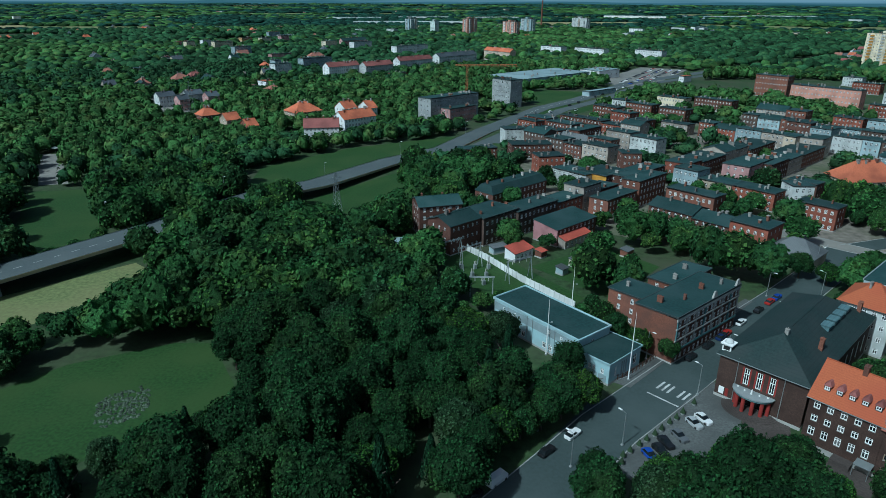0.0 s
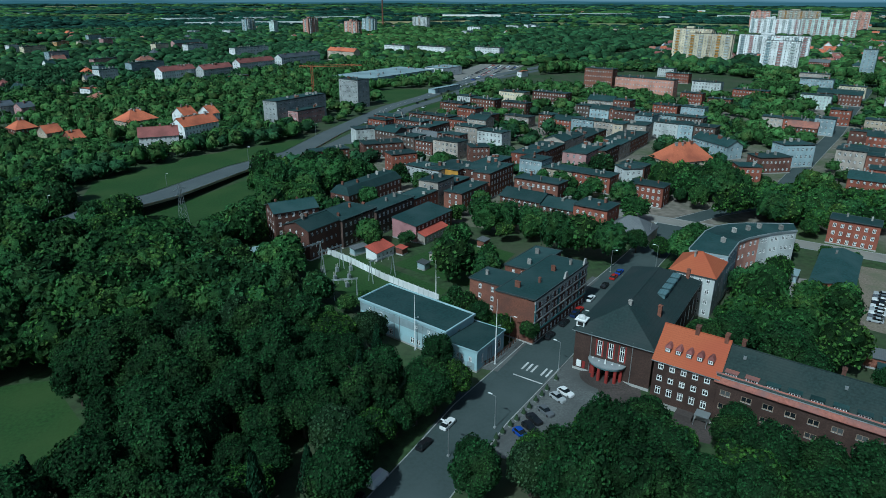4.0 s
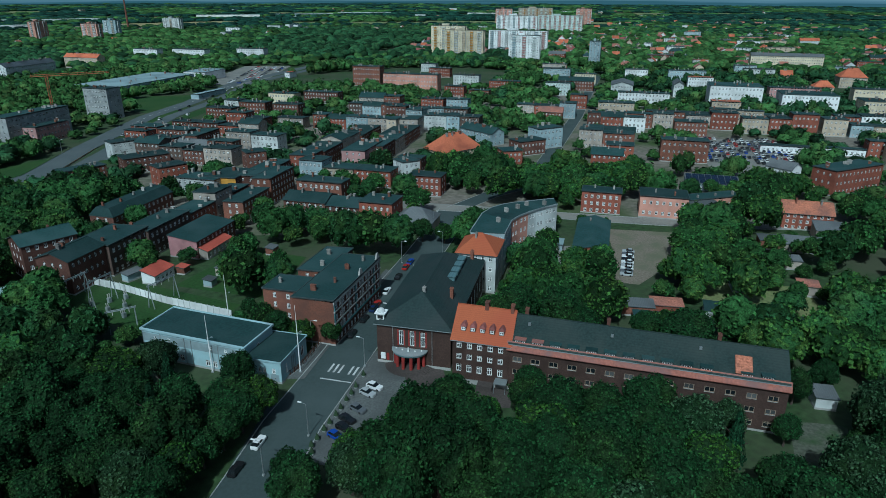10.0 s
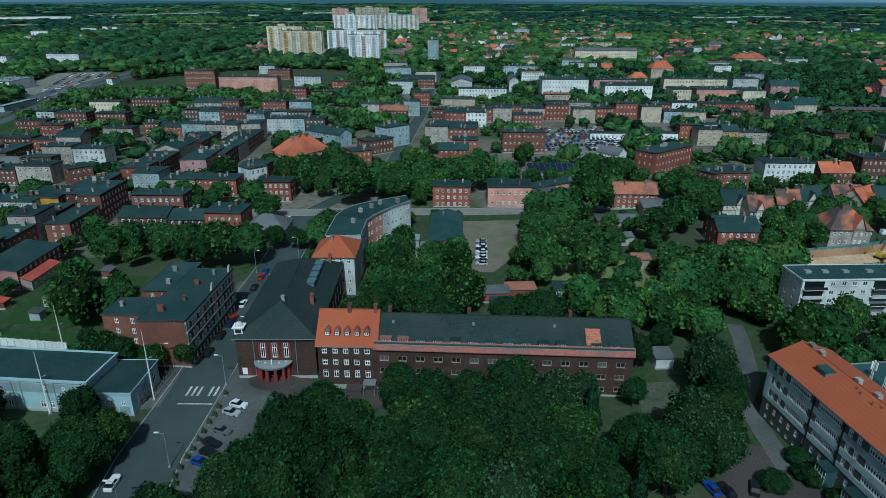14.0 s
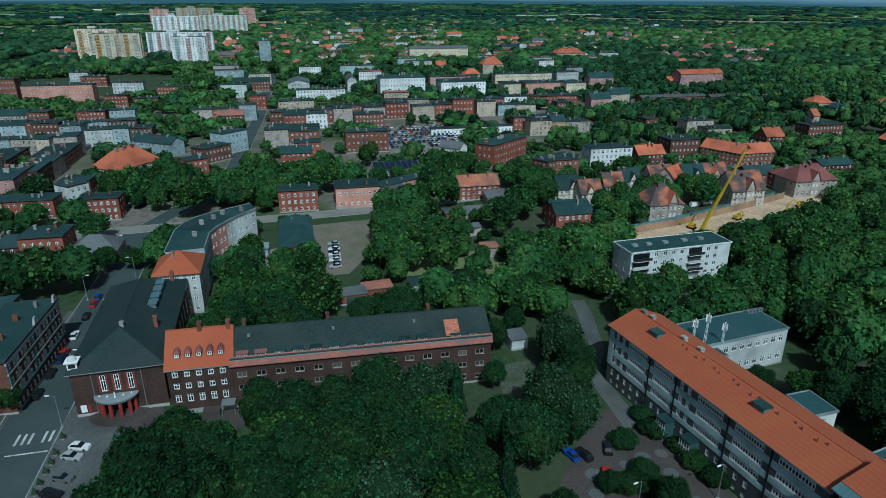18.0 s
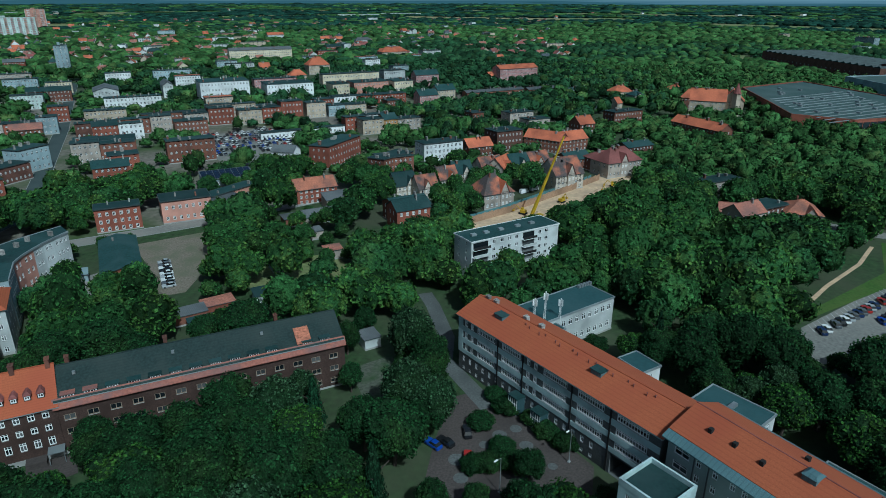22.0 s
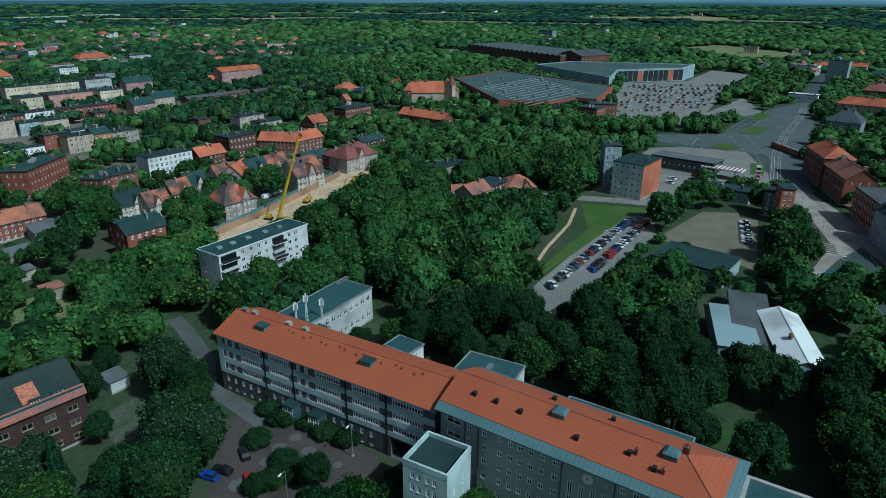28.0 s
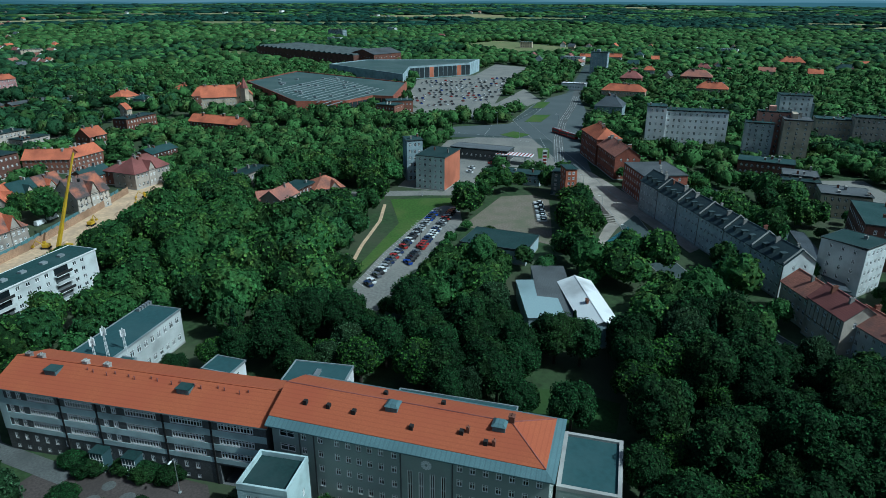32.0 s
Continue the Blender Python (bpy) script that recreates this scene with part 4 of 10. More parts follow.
house("tenement", 90.3, 281.1, 42, 21.5, 9.2, 11.5, 4, "brick")
house("tenement", 106.8, 262.6, -48, 21.4, 10.0, 10.1, 3, "brick")
house("tenement", 134.7, 330.5, 42, 24.4, 14.6, 8.7, 3, "brickdark", far=True)
house("tenement", 153.1, 317.6, 42, 26.4, 13.4, 9.5, 3, "rose", far=True)
house("tenement", 165.8, 321.1, 42, 19.6, 11.0, 9.0, 3, "brickdark", far=True)
house("tenement", 128.1, 288.9, -48, 15.9, 12.0, 7.6, 2, "cream", far=True)
house("tenement", 197.5, 354.1, 42, 32.6, 16.1, 7.2, 3, "brick", far=True)
house("tenement", 247.5, 366.4, -48, 9.0, 14.0, 10.4, 3, "bluegrey", far=True)
house("tenement", 204.3, 373.3, -48, 6.5, 14.0, 11.1, 3, "cream", far=True)
house("tenement", 240.6, 406.4, -48, 12.3, 14.0, 9.3, 3, "bluegrey", far=True)
house("tenement", 177.4, 369.9, 42, 33.1, 15.4, 6.6, 3, "brick", far=True)
house("parish_house", 203.0, 302.6, 5, 27.8, 18.0, 6.0, 2, "cream", "hip", "orange", rh=8, far=True)
house("tenement", 153.0, 249.3, -48, 15.4, 10.0, 9.0, 3, "brickred")
house("tenement", 168.3, 290.0, -48, 13.1, 9.0, 7.0, 2, "brickdark", far=True)
house("tenement", 18.8, 360.8, 16, 21.4, 10.0, 6.2, 3, "brick", far=True)
house("tenement", 49.4, 366.2, 5, 22.9, 13.0, 7.8, 3, "brickdark", far=True)
house("tenement", 79.2, 421.7, -48, 21.2, 12.0, 9.4, 3, "brickdark", far=True)
house("tenement", 89.1, 409.5, 42, 23.3, 11.0, 8.0, 2, "brickdark", far=True)
house("tenement", 124.3, 489.2, -48, 21.1, 11.0, 9.0, 3, "brick", far=True)
house("tenement", 152.9, 502.0, -48, 22.2, 11.0, 9.0, 3, "brick", far=True)
house("tenement", 114.2, 429.0, -48, 14.7, 11.0, 7.0, 2, "brickred", far=True)
house("tenement", 135.6, 440.2, -48, 12.8, 11.0, 8.0, 2, "brick", far=True)
house("tenement", 171.2, 479.8, -48, 21.3, 11.0, 9.0, 3, "brickdark", far=True)
house("tenement", 157.5, 433.8, -48, 19.0, 10.0, 7.0, 2, "plaster", far=True)
house("office_block", 190.9, 542.4, -48, 24.1, 12.0, 8.0, 2, "yellow", far=True)
house("tenement", 218.7, 525.2, -48, 31.2, 11.0, 9.0, 3, "brickdark", far=True)
house("tenement", 81.8, 392.4, -48, 21.1, 9.0, 5.0, 1, "bluegrey", "gable", "grey", far=True)
house("apartment_block", 318.3, 545.7, -48, 53.7, 13.0, 15.8, 4, "salmon", far=True)
house("apartment_block", 301.6, 603.7, -48, 28.8, 13.0, 18.6, 4, "brick", far=True)
house("apartment_block", 376.9, 537.8, -48, 25.6, 11.0, 12.0, 4, "pale", far=True)
house("tenement", 334.9, 496.0, -48, 17.9, 11.0, 9.0, 3, "brickred", far=True)
house("tenement", 279.0, 444.0, -48, 18.4, 11.0, 9.0, 3, "brickred", far=True)
house("tenement", 290.5, 425.7, -48, 17.0, 11.0, 10.0, 3, "bluegrey", far=True)
house("tenement", 346.6, 474.4, -48, 18.2, 10.0, 7.0, 2, "brick", far=True)
house("tenement", 266.0, 295.5, -6, 17.2, 12.0, 11.8, 3, "bluegrey", far=True)
house("tenement", 245.0, 287.3, -6, 17.6, 12.0, 8.0, 2, "brickdark", far=True)
house("tenement", 323.9, 355.5, -48, 17.7, 10.0, 8.0, 2, "brick", "gable", "rust", far=True)
house("tenement", 347.2, 362.1, -48, 12.0, 12.0, 11.0, 3, "bluegrey", far=True)
house("tenement", 383.7, 388.2, -48, 13.2, 12.0, 11.0, 3, "brickred", far=True)
house("tenement", 240.7, 326.3, -82, 28.1, 11.0, 8.0, 2, "bluegrey", "gable", "dark", far=True)
house("apartment_block", 487.7, 529.0, -48, 28.0, 12.0, 13.0, 4, "bluegrey", far=True)
house("apartment_block", 420.3, 453.2, -48, 22.5, 12.0, 11.0, 4, "mint", far=True)
house("apartment_block", 498.2, 497.2, -48, 21.3, 12.0, 10.0, 3, "yellow", far=True)
house("cottage", 123.8, 210.0, -48, 15.5, 13.0, 5.0, 1, "cream", "hip", "grey", rh=4)
house("tower_block", 566.3, 857.4, -48, 52.4, 14.0, 40.9, 11, "yellow", far=True)
house("tower_block", 548.2, 789.2, -48, 55.5, 14.0, 38.1, 11, "yellow", far=True)
house("tower_block", 670.3, 820.4, -48, 90.7, 13.0, 33.1, 11, "white", far=True)
house("tower_block", 577.9, 692.8, -48, 40.3, 13.0, 35.2, 11, "white", far=True)
house("tower_block", 612.8, 599.0, -48, 13.6, 14.0, 32.2, 11, "bluegrey", far=True)
house("tower_block", 1030.1, 1267.8, -48, 96.6, 14.0, 36.8, 11, "white", far=True)
house("tower_block", 1084.3, 1177.4, -48, 100.2, 14.0, 39.2, 11, "mint", far=True)
house("tower_block", 1199.1, 1534.9, -48, 45.9, 14.0, 45.0, 11, "salmon", far=True)
house("tower_block", 1259.4, 1470.0, -48, 93.8, 14.0, 47.8, 12, "cream", far=True)
house("tower_block", 1349.7, 1373.0, -48, 40.1, 14.0, 46.9, 12, "salmon", far=True)
house("workshop", 167.5, 157.1, -48, 11.7, 34.5, 5.4, 1, "brickred", "gabled", "dark", rh=1.6)
house("tenement", 202.9, 187.1, -48, 16.4, 10.0, 9.0, 3, "brickred")
house("shop", 221.6, 169.7, -48, 19.2, 14.0, 8.9, 2, "salmon")
house("shop", 245.2, 163.5, -17, 26.5, 9.0, 5.5, 1, "salmon")
house("workshop", 233.3, 157.6, -18, 15.2, 10.0, 4.0, 1, "bluegrey", "shed", "grey")
house("tenement", 275.1, 243.6, -48, 14.6, 12.0, 10.0, 3, "brickred", far=True)
house("tenement", 308.0, 226.8, -48, 25.1, 11.0, 11.9, 3, "brick", far=True)
house("tenement", 347.6, 324.1, -48, 24.7, 10.0, 9.0, 2, "brickdark", far=True)
house("tenement", 347.8, 298.0, -48, 14.2, 10.0, 10.0, 3, "white", far=True)
house("tenement", 369.8, 269.7, -48, 20.5, 12.0, 9.3, 3, "brick", far=True)
house("tenement", 407.1, 271.3, -48, 17.2, 12.0, 11.6, 3, "brickred", far=True)
house("tenement", 398.5, 303.1, -48, 42.6, 9.0, 8.0, 2, "brick", far=True)
house("garage_block", 300.9, 290.0, -48, 12.6, 12.0, 9.5, 2, "pale", far=True)
house("tenement", 434.0, 230.3, -48, 15.8, 12.0, 14.0, 3, "brickred", far=True)
house("tenement", 451.3, 219.5, -48, 14.5, 12.0, 10.9, 3, "cream", far=True)
house("tenement", 460.9, 207.2, -48, 12.9, 12.0, 8.0, 2, "bluegrey", far=True)
house("tenement", 516.5, 191.4, -48, 43.8, 13.0, 8.9, 3, "brickred", far=True)
house("tenement", 495.1, 173.4, -48, 10.5, 11.0, 7.9, 2, "brick", far=True)
house("clinic", 413.8, 147.8, -48, 9.7, 12.0, 9.3, 2, "ochre", "gable", "dark", far=True)
house("site_cabin", 376.3, 206.7, -48, 29.0, 7.0, 4.0, 1, "white", far=True)
house("site_cabin", 396.1, 186.4, -48, 26.8, 7.0, 4.0, 1, "white", far=True)
house("storehouse", 321.1, 175.3, -88, 13.1, 10.0, 6.0, 1, "white", "gable", "grey", far=True)
house("tenement", 326.4, 147.4, -9, 32.7, 12.5, 11.5, 3, "brickred", far=True)
house("tenement", 257.7, 128.5, -48, 18.3, 12.0, 7.0, 3, "brickred", "gable", "orangeworn", rh=3.5)
house("shed", 251.5, 115.2, -48, 10.2, 8.0, 4.0, 1, "plaster", "shed", "grey")
house("shed", 231.0, 112.9, -48, 14.5, 6.0, 3.0, 1, "plaster", "shed", "grey")
house("tenement", 312.4, 110.4, -21, 23.3, 11.3, 9.1, 3, "brick", far=True)
house("clinic", 499.2, 326.9, -48, 40.0, 26.0, 17.8, 4, "white", far=True)
house("clinic", 533.0, 283.9, -48, 40.9, 24.0, 13.4, 3, "white", far=True)
house("clinic", 543.5, 240.0, -48, 15.2, 20.0, 13.0, 3, "yellow", far=True)
house("clinic", 571.7, 222.4, -48, 33.8, 20.0, 12.0, 3, "salmon", far=True)
house("clinic", 578.9, 194.0, -48, 18.4, 20.0, 13.0, 3, "yellow", far=True)
house("clinic", 607.1, 255.1, -48, 57.7, 12.0, 14.0, 3, "yellow", far=True)
house("clinic", 643.5, 223.4, -48, 23.3, 14.0, 14.0, 3, "pale", far=True)
house("school_building", 705.3, 335.7, -48, 24.5, 18.0, 11.0, 3, "cream", "hip", "orange", rh=8, far=True)
house("villa", 637.6, 327.2, -48, 17.4, 12.0, 7.0, 2, "cream", "hip", "orange", rh=5, far=True)
house("villa", 693.2, 396.7, -48, 11.8, 12.0, 7.0, 2, "cream", "gable", "orange", rh=5, far=True)
house("villa", 885.2, 693.5, -48, 26.3, 20.0, 10.0, 3, "white", far=True)
house("apartment_block", 811.8, 468.4, -48, 82.6, 14.0, 16.0, 5, "yellow", "gable", "grey", far=True)
house("apartment_block", 561.2, 485.4, -48, 23.3, 12.0, 12.0, 3, "white", far=True)
house("apartment_block", 467.5, 419.3, -48, 19.2, 30.0, 11.0, 3, "pale", "gabled", "grey", far=True)
house("apartment_block", 511.2, 392.2, -48, 8.4, 28.0, 11.0, 3, "pale", "gabled", "grey", far=True)
house("school_building", 919.1, 317.3, -48, 40.5, 20.0, 9.0, 2, "cream", "hip", "orange", rh=6, far=True)
house("school_building", 919.9, 262.2, -48, 28.0, 16.0, 11.0, 3, "pale", far=True)
house("apartment_block", 342.6, 92.5, -48, 23.8, 12.0, 11.1, 4, "white", far=True)
house("tenement", 228.4, 74.0, -48, 13.9, 9.9, 11.0, 3, "brickred", "gable", "dark", rh=3)
house("tenement", 313.2, 109.4, -48, 17.4, 14.0, 8.9, 3, "brick", far=True)
house("house", 276.0, 92.2, -48, 10.5, 11.0, 6.0, 2, "timber", "gable", "dark", rh=5)
house("house", 274.0, 80.8, -48, 9.9, 10.0, 6.0, 2, "timber", "gable", "darkorange", rh=5)
house("house", 291.0, 75.6, -48, 9.6, 10.0, 6.0, 2, "timber", "gable", "darkorange", rh=5)
house("house", 303.2, 71.1, -48, 10.0, 10.0, 6.0, 2, "timber", "gable", "dark", rh=5, far=True)
house("tenement", 243.0, 79.6, -48, 15.9, 13.0, 7.5, 3, "brick", "gable", "dark", rh=2.5)
house("house", 272.6, 49.6, -48, 15.1, 14.0, 7.0, 2, "plaster", "hip", "darkorange", rh=7)
house("house", 316.4, 59.5, -48, 12.3, 12.0, 6.0, 2, "timber", "gable", "darkorange", rh=5, far=True)
house("house", 319.0, 53.2, -17, 13.7, 11.0, 6.0, 2, "timber", "gable", "orange", rh=5, far=True)
house("house", 326.5, 46.7, -48, 10.8, 11.0, 6.0, 2, "timber", "gable", "dark", rh=5, far=True)
house("house", 334.4, 37.5, -48, 11.7, 11.0, 6.0, 2, "timber", "gable", "darkorange", rh=5, far=True)
house("house", 309.2, 22.1, -48, 16.3, 14.0, 7.7, 3, "timber", "gable", "darkorange", rh=7, far=True)
house("house", 363.2, 75.5, -48, 15.9, 11.0, 6.0, 2, "brick", "gable", "orange", rh=4, far=True)
house("tenement", 384.6, 63.4, -48, 18.1, 14.6, 11.2, 3, "brickdark", far=True)
house("tenement", 386.1, 37.9, -110, 23.1, 12.0, 7.8, 3, "brick", "gable", "orange", rh=4, far=True)
house("tenement", 391.1, 25.2, -48, 20.2, 12.0, 7.2, 3, "brick", "gable", "orange", rh=4, far=True)
house("house", 347.8, 19.1, -48, 15.5, 11.0, 6.0, 2, "brick", "gable", "dark", rh=3, far=True)
house("house", 444.7, 20.3, -48, 12.1, 12.0, 7.0, 2, "brick", "gable", "orange", rh=4.5, far=True)
house("tenement", 480.6, -6.0, -48, 25.7, 12.0, 10.1, 3, "brick", far=True)
house("tenement", 455.6, -56.3, -138, 41.4, 11.0, 7.0, 2, "brick", "gable", "orange", rh=4, far=True)
house("house", 341.5, -3.3, -48, 21.9, 14.0, 8.0, 2, "plaster", "hip", "maroon", rh=6, far=True)
house("house", 348.2, 4.7, -48, 14.5, 11.0, 7.0, 2, "brick", "hip", "maroon", rh=3, far=True)
house("house", 388.5, -13.3, -48, 18.8, 11.0, 6.0, 2, "brickdark", "gable", "dark", rh=2, far=True)
house("house", 318.1, -50.3, -48, 21.5, 10.0, 6.5, 2, "plaster", far=True)
house("house", 272.0, -49.6, -91, 9.0, 10.0, 5.0, 2, "cream", "gable", "rust", rh=4)
house("house", 265.5, -53.6, -48, 13.2, 10.0, 8.2, 3, "cream", "gable", "rust", rh=3.5)
house("house", 277.1, -63.8, -48, 14.7, 11.0, 7.9, 3, "brickdark")
house("villa", 277.5, -76.6, -89, 13.5, 15.0, 7.0, 2, "plaster", "hip", "orangeworn", rh=4)
house("tenement", 462.4, 66.9, -48, 19.5, 12.0, 9.0, 3, "plaster", far=True)
house("tenement", 457.6, 97.3, -48, 9.2, 12.0, 8.0, 2, "brick", far=True)
house("tenement", 450.1, 52.9, -48, 17.3, 12.0, 7.0, 2, "plaster", far=True)
house("apartment_block", 704.5, 106.4, -48, 46.7, 16.0, 14.0, 4, "rose", "gable", "orange", rh=3.5, far=True)
house("works_building", 592.7, 108.5, -48, 60.3, 9.0, 5.0, 1, "brick", "gable", "grey", rh=1.5, far=True)
house("works_building", 620.6, 67.8, -48, 35.2, 9.0, 5.0, 1, "brick", "gable", "grey", rh=1.5, far=True)
house("works_building", 625.5, 37.6, -48, 23.4, 12.0, 5.0, 1, "bluegrey", far=True)
house("villa", 694.6, 129.2, -48, 11.2, 10.0, 6.0, 2, "brick", "gable", "orange", rh=4, far=True)
house("villa", 622.1, -2.5, -48, 19.1, 14.0, 5.0, 1, "cream", "hip", "orange", rh=5, far=True)
house("villa", 546.0, -0.5, -48, 5.0, 10.0, 6.0, 2, "cream", "gable", "orange", rh=4, far=True)
house("villa", 588.2, -16.1, -48, 11.3, 12.0, 7.0, 2, "plaster", "hip", "dark", rh=3, far=True)
house("villa", 634.7, -51.3, -138, 12.8, 12.0, 7.0, 2, "cream", "hip", "orange", rh=4, far=True)
house("parish_house", 548.0, -70.0, -98, 26.0, 16.0, 11.0, 3, "cream", "gable", "orange", rh=8, far=True)
house("parish_house", 551.0, -88.0, -8, 15.0, 17.0, 11.0, 3, "cream", "gable", "orange", rh=8, far=True)
house("parish_house", 572.0, -72.0, -98, 40.0, 12.0, 9.0, 2, "brick", "hip", "orange", rh=6, far=True)
house("apartment_block", 277.1, -133.6, -138, 14.7, 20.5, 16.0, 6, "mint", gab="orangepanel")
house("apartment_block", 293.3, -127.1, -103, 7.9, 12.0, 20.0, 6, "bluegrey", far=True)
house("supermarket", 315.5, -179.9, -138, 33.5, 14.0, 6.0, 1, "darkglass", "flat", "grey", far=True)
house("garage_block", 263.4, -172.3, -138, 22.0, 11.0, 5.0, 1, "bluegrey", far=True)
house("pavilion", 186.6, -114.8, -138, 24.0, 18.0, 5.0, 1, "bluegrey")
house("office_tower", 238.7, -178.6, -138, 6.6, 9.0, 10.6, 5, "tealglass")
house("office_tower", 230.5, -176.8, -112, 5.0, 10.0, 14.4, 6, "orangepanel")
house("storehouse", 140.6, -105.7, -118, 9.9, 34.0, 5.0, 1, "bluegrey", "shed", "grey")
house("tenement", 467.7, -184.0, -138, 15.9, 16.0, 8.1, 2, "brick", far=True)
house("tower_block", 620.6, -507.9, -138, 19.2, 14.0, 23.8, 10, "bluegrey", far=True)
house("villa", 391.7, -334.8, -138, 20.4, 20.0, 9.0, 2, "bluegrey", "hip", "slate", rh=8, far=True)
house("villa", 448.8, -397.2, -138, 37.0, 14.0, 9.0, 2, "cream", "hip", "orange", rh=5, far=True)
house("villa", 518.5, -467.1, -138, 20.5, 16.0, 9.0, 2, "brick", "hip", "maroon", rh=6, far=True)
house("villa", 498.8, -535.5, -138, 30.4, 16.0, 9.0, 2, "brick", "hip", "rust", rh=6, far=True)
house("villa", 431.9, -485.8, -138, 27.1, 14.0, 8.0, 2, "cream", "hip", "orange", rh=5, far=True)
house("villa", 557.4, -758.8, -138, 28.7, 16.0, 9.0, 2, "cream", "hip", "orange", rh=6, far=True)
house("apartment_block", 313.6, -440.5, -138, 21.8, 14.0, 14.0, 4, "bluegrey", far=True)
house("filling_station", 521.3, -398.6, -138, 23.9, 12.0, 6.0, 1, "white", "flat", "white", far=True)
house("office_block", 1347.2, -419.6, -138, 33.8, 16.0, 16.0, 5, "bluegrey", far=True)
house("apartment_block", -228.3, 536.9, 42, 13.3, 12.0, 9.0, 3, "pale", "gable", "slate", rh=3, far=True)
house("apartment_block", -208.0, 520.3, 42, 7.9, 12.0, 9.0, 3, "rose", "gable", "slate", rh=3, far=True)
house("apartment_block", -209.3, 547.2, 42, 13.9, 12.0, 9.0, 3, "pale", "gable", "slate", rh=3, far=True)
house("apartment_block", -191.2, 539.1, 42, 9.5, 12.0, 9.0, 3, "rose", "gable", "slate", rh=3, far=True)
house("villa", -264.8, 666.4, 42, 15.0, 13.0, 7.0, 2, "rose", "hip", "rust", rh=5, far=True)
house("house", -168.5, 463.9, 42, 13.2, 13.0, 7.0, 2, "brick", "hip", "orange", rh=5, far=True)
house("house", -148.8, 451.3, 42, 10.0, 12.0, 6.0, 2, "cream", "gable", "orange", rh=4, far=True)
house("house", -129.2, 428.9, 42, 7.9, 12.0, 6.0, 2, "brick", "gable", "orange", rh=4, far=True)
house("house", -155.4, 600.7, 42, 13.3, 12.0, 6.0, 2, "brick", "hip", "rust", rh=3, far=True)
house("villa", -103.7, 480.6, 42, 21.9, 18.0, 7.0, 2, "cream", "hip", "orange", rh=6, far=True)
house("apartment_block", -77.7, 411.4, 9, 21.7, 14.0, 9.0, 3, "white", "gable", "maroon", rh=4.5, far=True)
house("apartment_block", -61.0, 444.5, 42, 25.7, 14.0, 9.0, 3, "white", "gable", "orange", rh=4.5, far=True)
house("apartment_block", -72.2, 482.5, 42, 10.5, 14.0, 9.0, 3, "white", "gable", "orange", rh=4.5, far=True)
house("apartment_block", -56.3, 484.6, 42, 7.3, 14.0, 9.0, 3, "white", "gable", "orange", rh=4.5, far=True)
house("unfinished_block", 4.0, 486.4, 42, 47.8, 14.0, 17.0, 5, "concrete", far=True)
house("unfinished_block", 52.3, 542.0, -48, 20.4, 14.0, 22.0, 6, "concrete", far=True)
house("unfinished_block", 10.5, 477.2, 42, 25.9, 12.0, 10.1, 3, "rose", far=True)
house("shop", 256.4, 704.1, -48, 5.7, 16.0, 6.0, 1, "white", "flat", "orange", far=True)
house("apartment_block", -112.5, 732.9, 42, 39.5, 13.0, 13.0, 4, "white", "gable", "maroon", rh=4, far=True)
house("apartment_block", -74.9, 743.4, 42, 37.0, 13.0, 13.0, 4, "pale", "gable", "maroon", rh=4, far=True)
house("apartment_block", -36.7, 806.3, 42, 50.7, 13.0, 13.0, 4, "white", "gable", "maroon", rh=4, far=True)
house("apartment_block", 14.6, 864.1, 42, 65.2, 13.0, 13.0, 4, "pale", "gable", "slate", rh=4, far=True)
house("apartment_block", 77.7, 930.1, -48, 48.8, 13.0, 13.0, 4, "cream", "gable", "orange", rh=4, far=True)
house("apartment_block", -402.7, 1069.2, 42, 14.0, 13.0, 14.0, 4, "yellow", far=True)
house("apartment_block", -389.4, 1105.9, 42, 14.5, 13.0, 14.0, 4, "white", far=True)
house("apartment_block", -353.8, 1079.1, 42, 30.6, 13.0, 14.0, 4, "yellow", far=True)
house("apartment_block", -343.2, 1171.7, 42, 18.6, 13.0, 14.0, 4, "ochre", far=True)
house("apartment_block", -309.2, 1170.0, 42, 17.3, 13.0, 14.0, 4, "yellow", far=True)
house("apartment_block", -290.7, 1229.5, 42, 16.1, 13.0, 14.0, 4, "rose", far=True)
house("apartment_block", -185.5, 1096.3, 42, 22.0, 13.0, 14.0, 4, "yellow", far=True)
house("apartment_block", -132.7, 1081.2, 42, 34.9, 13.0, 14.0, 4, "white", far=True)
house("apartment_block", -50.7, 1007.8, 42, 59.9, 13.0, 14.0, 4, "white", far=True)
house("apartment_block", 162.8, 998.4, -48, 37.7, 13.0, 14.0, 4, "white", far=True)
house("apartment_block", 212.0, 964.9, -48, 50.2, 13.0, 14.0, 4, "white", far=True)
house("apartment_block", 287.0, 932.5, -48, 41.3, 13.0, 14.0, 4, "white", far=True)
house("apartment_block", -195.5, 777.7, 42, 7.9, 13.0, 14.0, 4, "bluegrey", far=True)
house("apartment_block", -155.7, 810.3, 42, 39.8, 13.0, 14.0, 4, "bluegrey", far=True)
house("apartment_block", -293.6, 976.3, 42, 25.4, 13.0, 14.0, 4, "bluegrey", far=True)
house("apartment_block", -180.9, 739.9, 42, 19.8, 13.0, 14.0, 4, "pale", far=True)
house("tower_block", -76.3, 1602.6, 42, 25.2, 15.0, 30.0, 10, "bluegrey", far=True)
house("tower_block", -20.3, 1513.1, 42, 11.7, 15.0, 28.4, 10, "mint", far=True)
house("tower_block", 56.3, 1469.2, 42, 29.3, 15.0, 35.6, 10, "salmon", far=True)
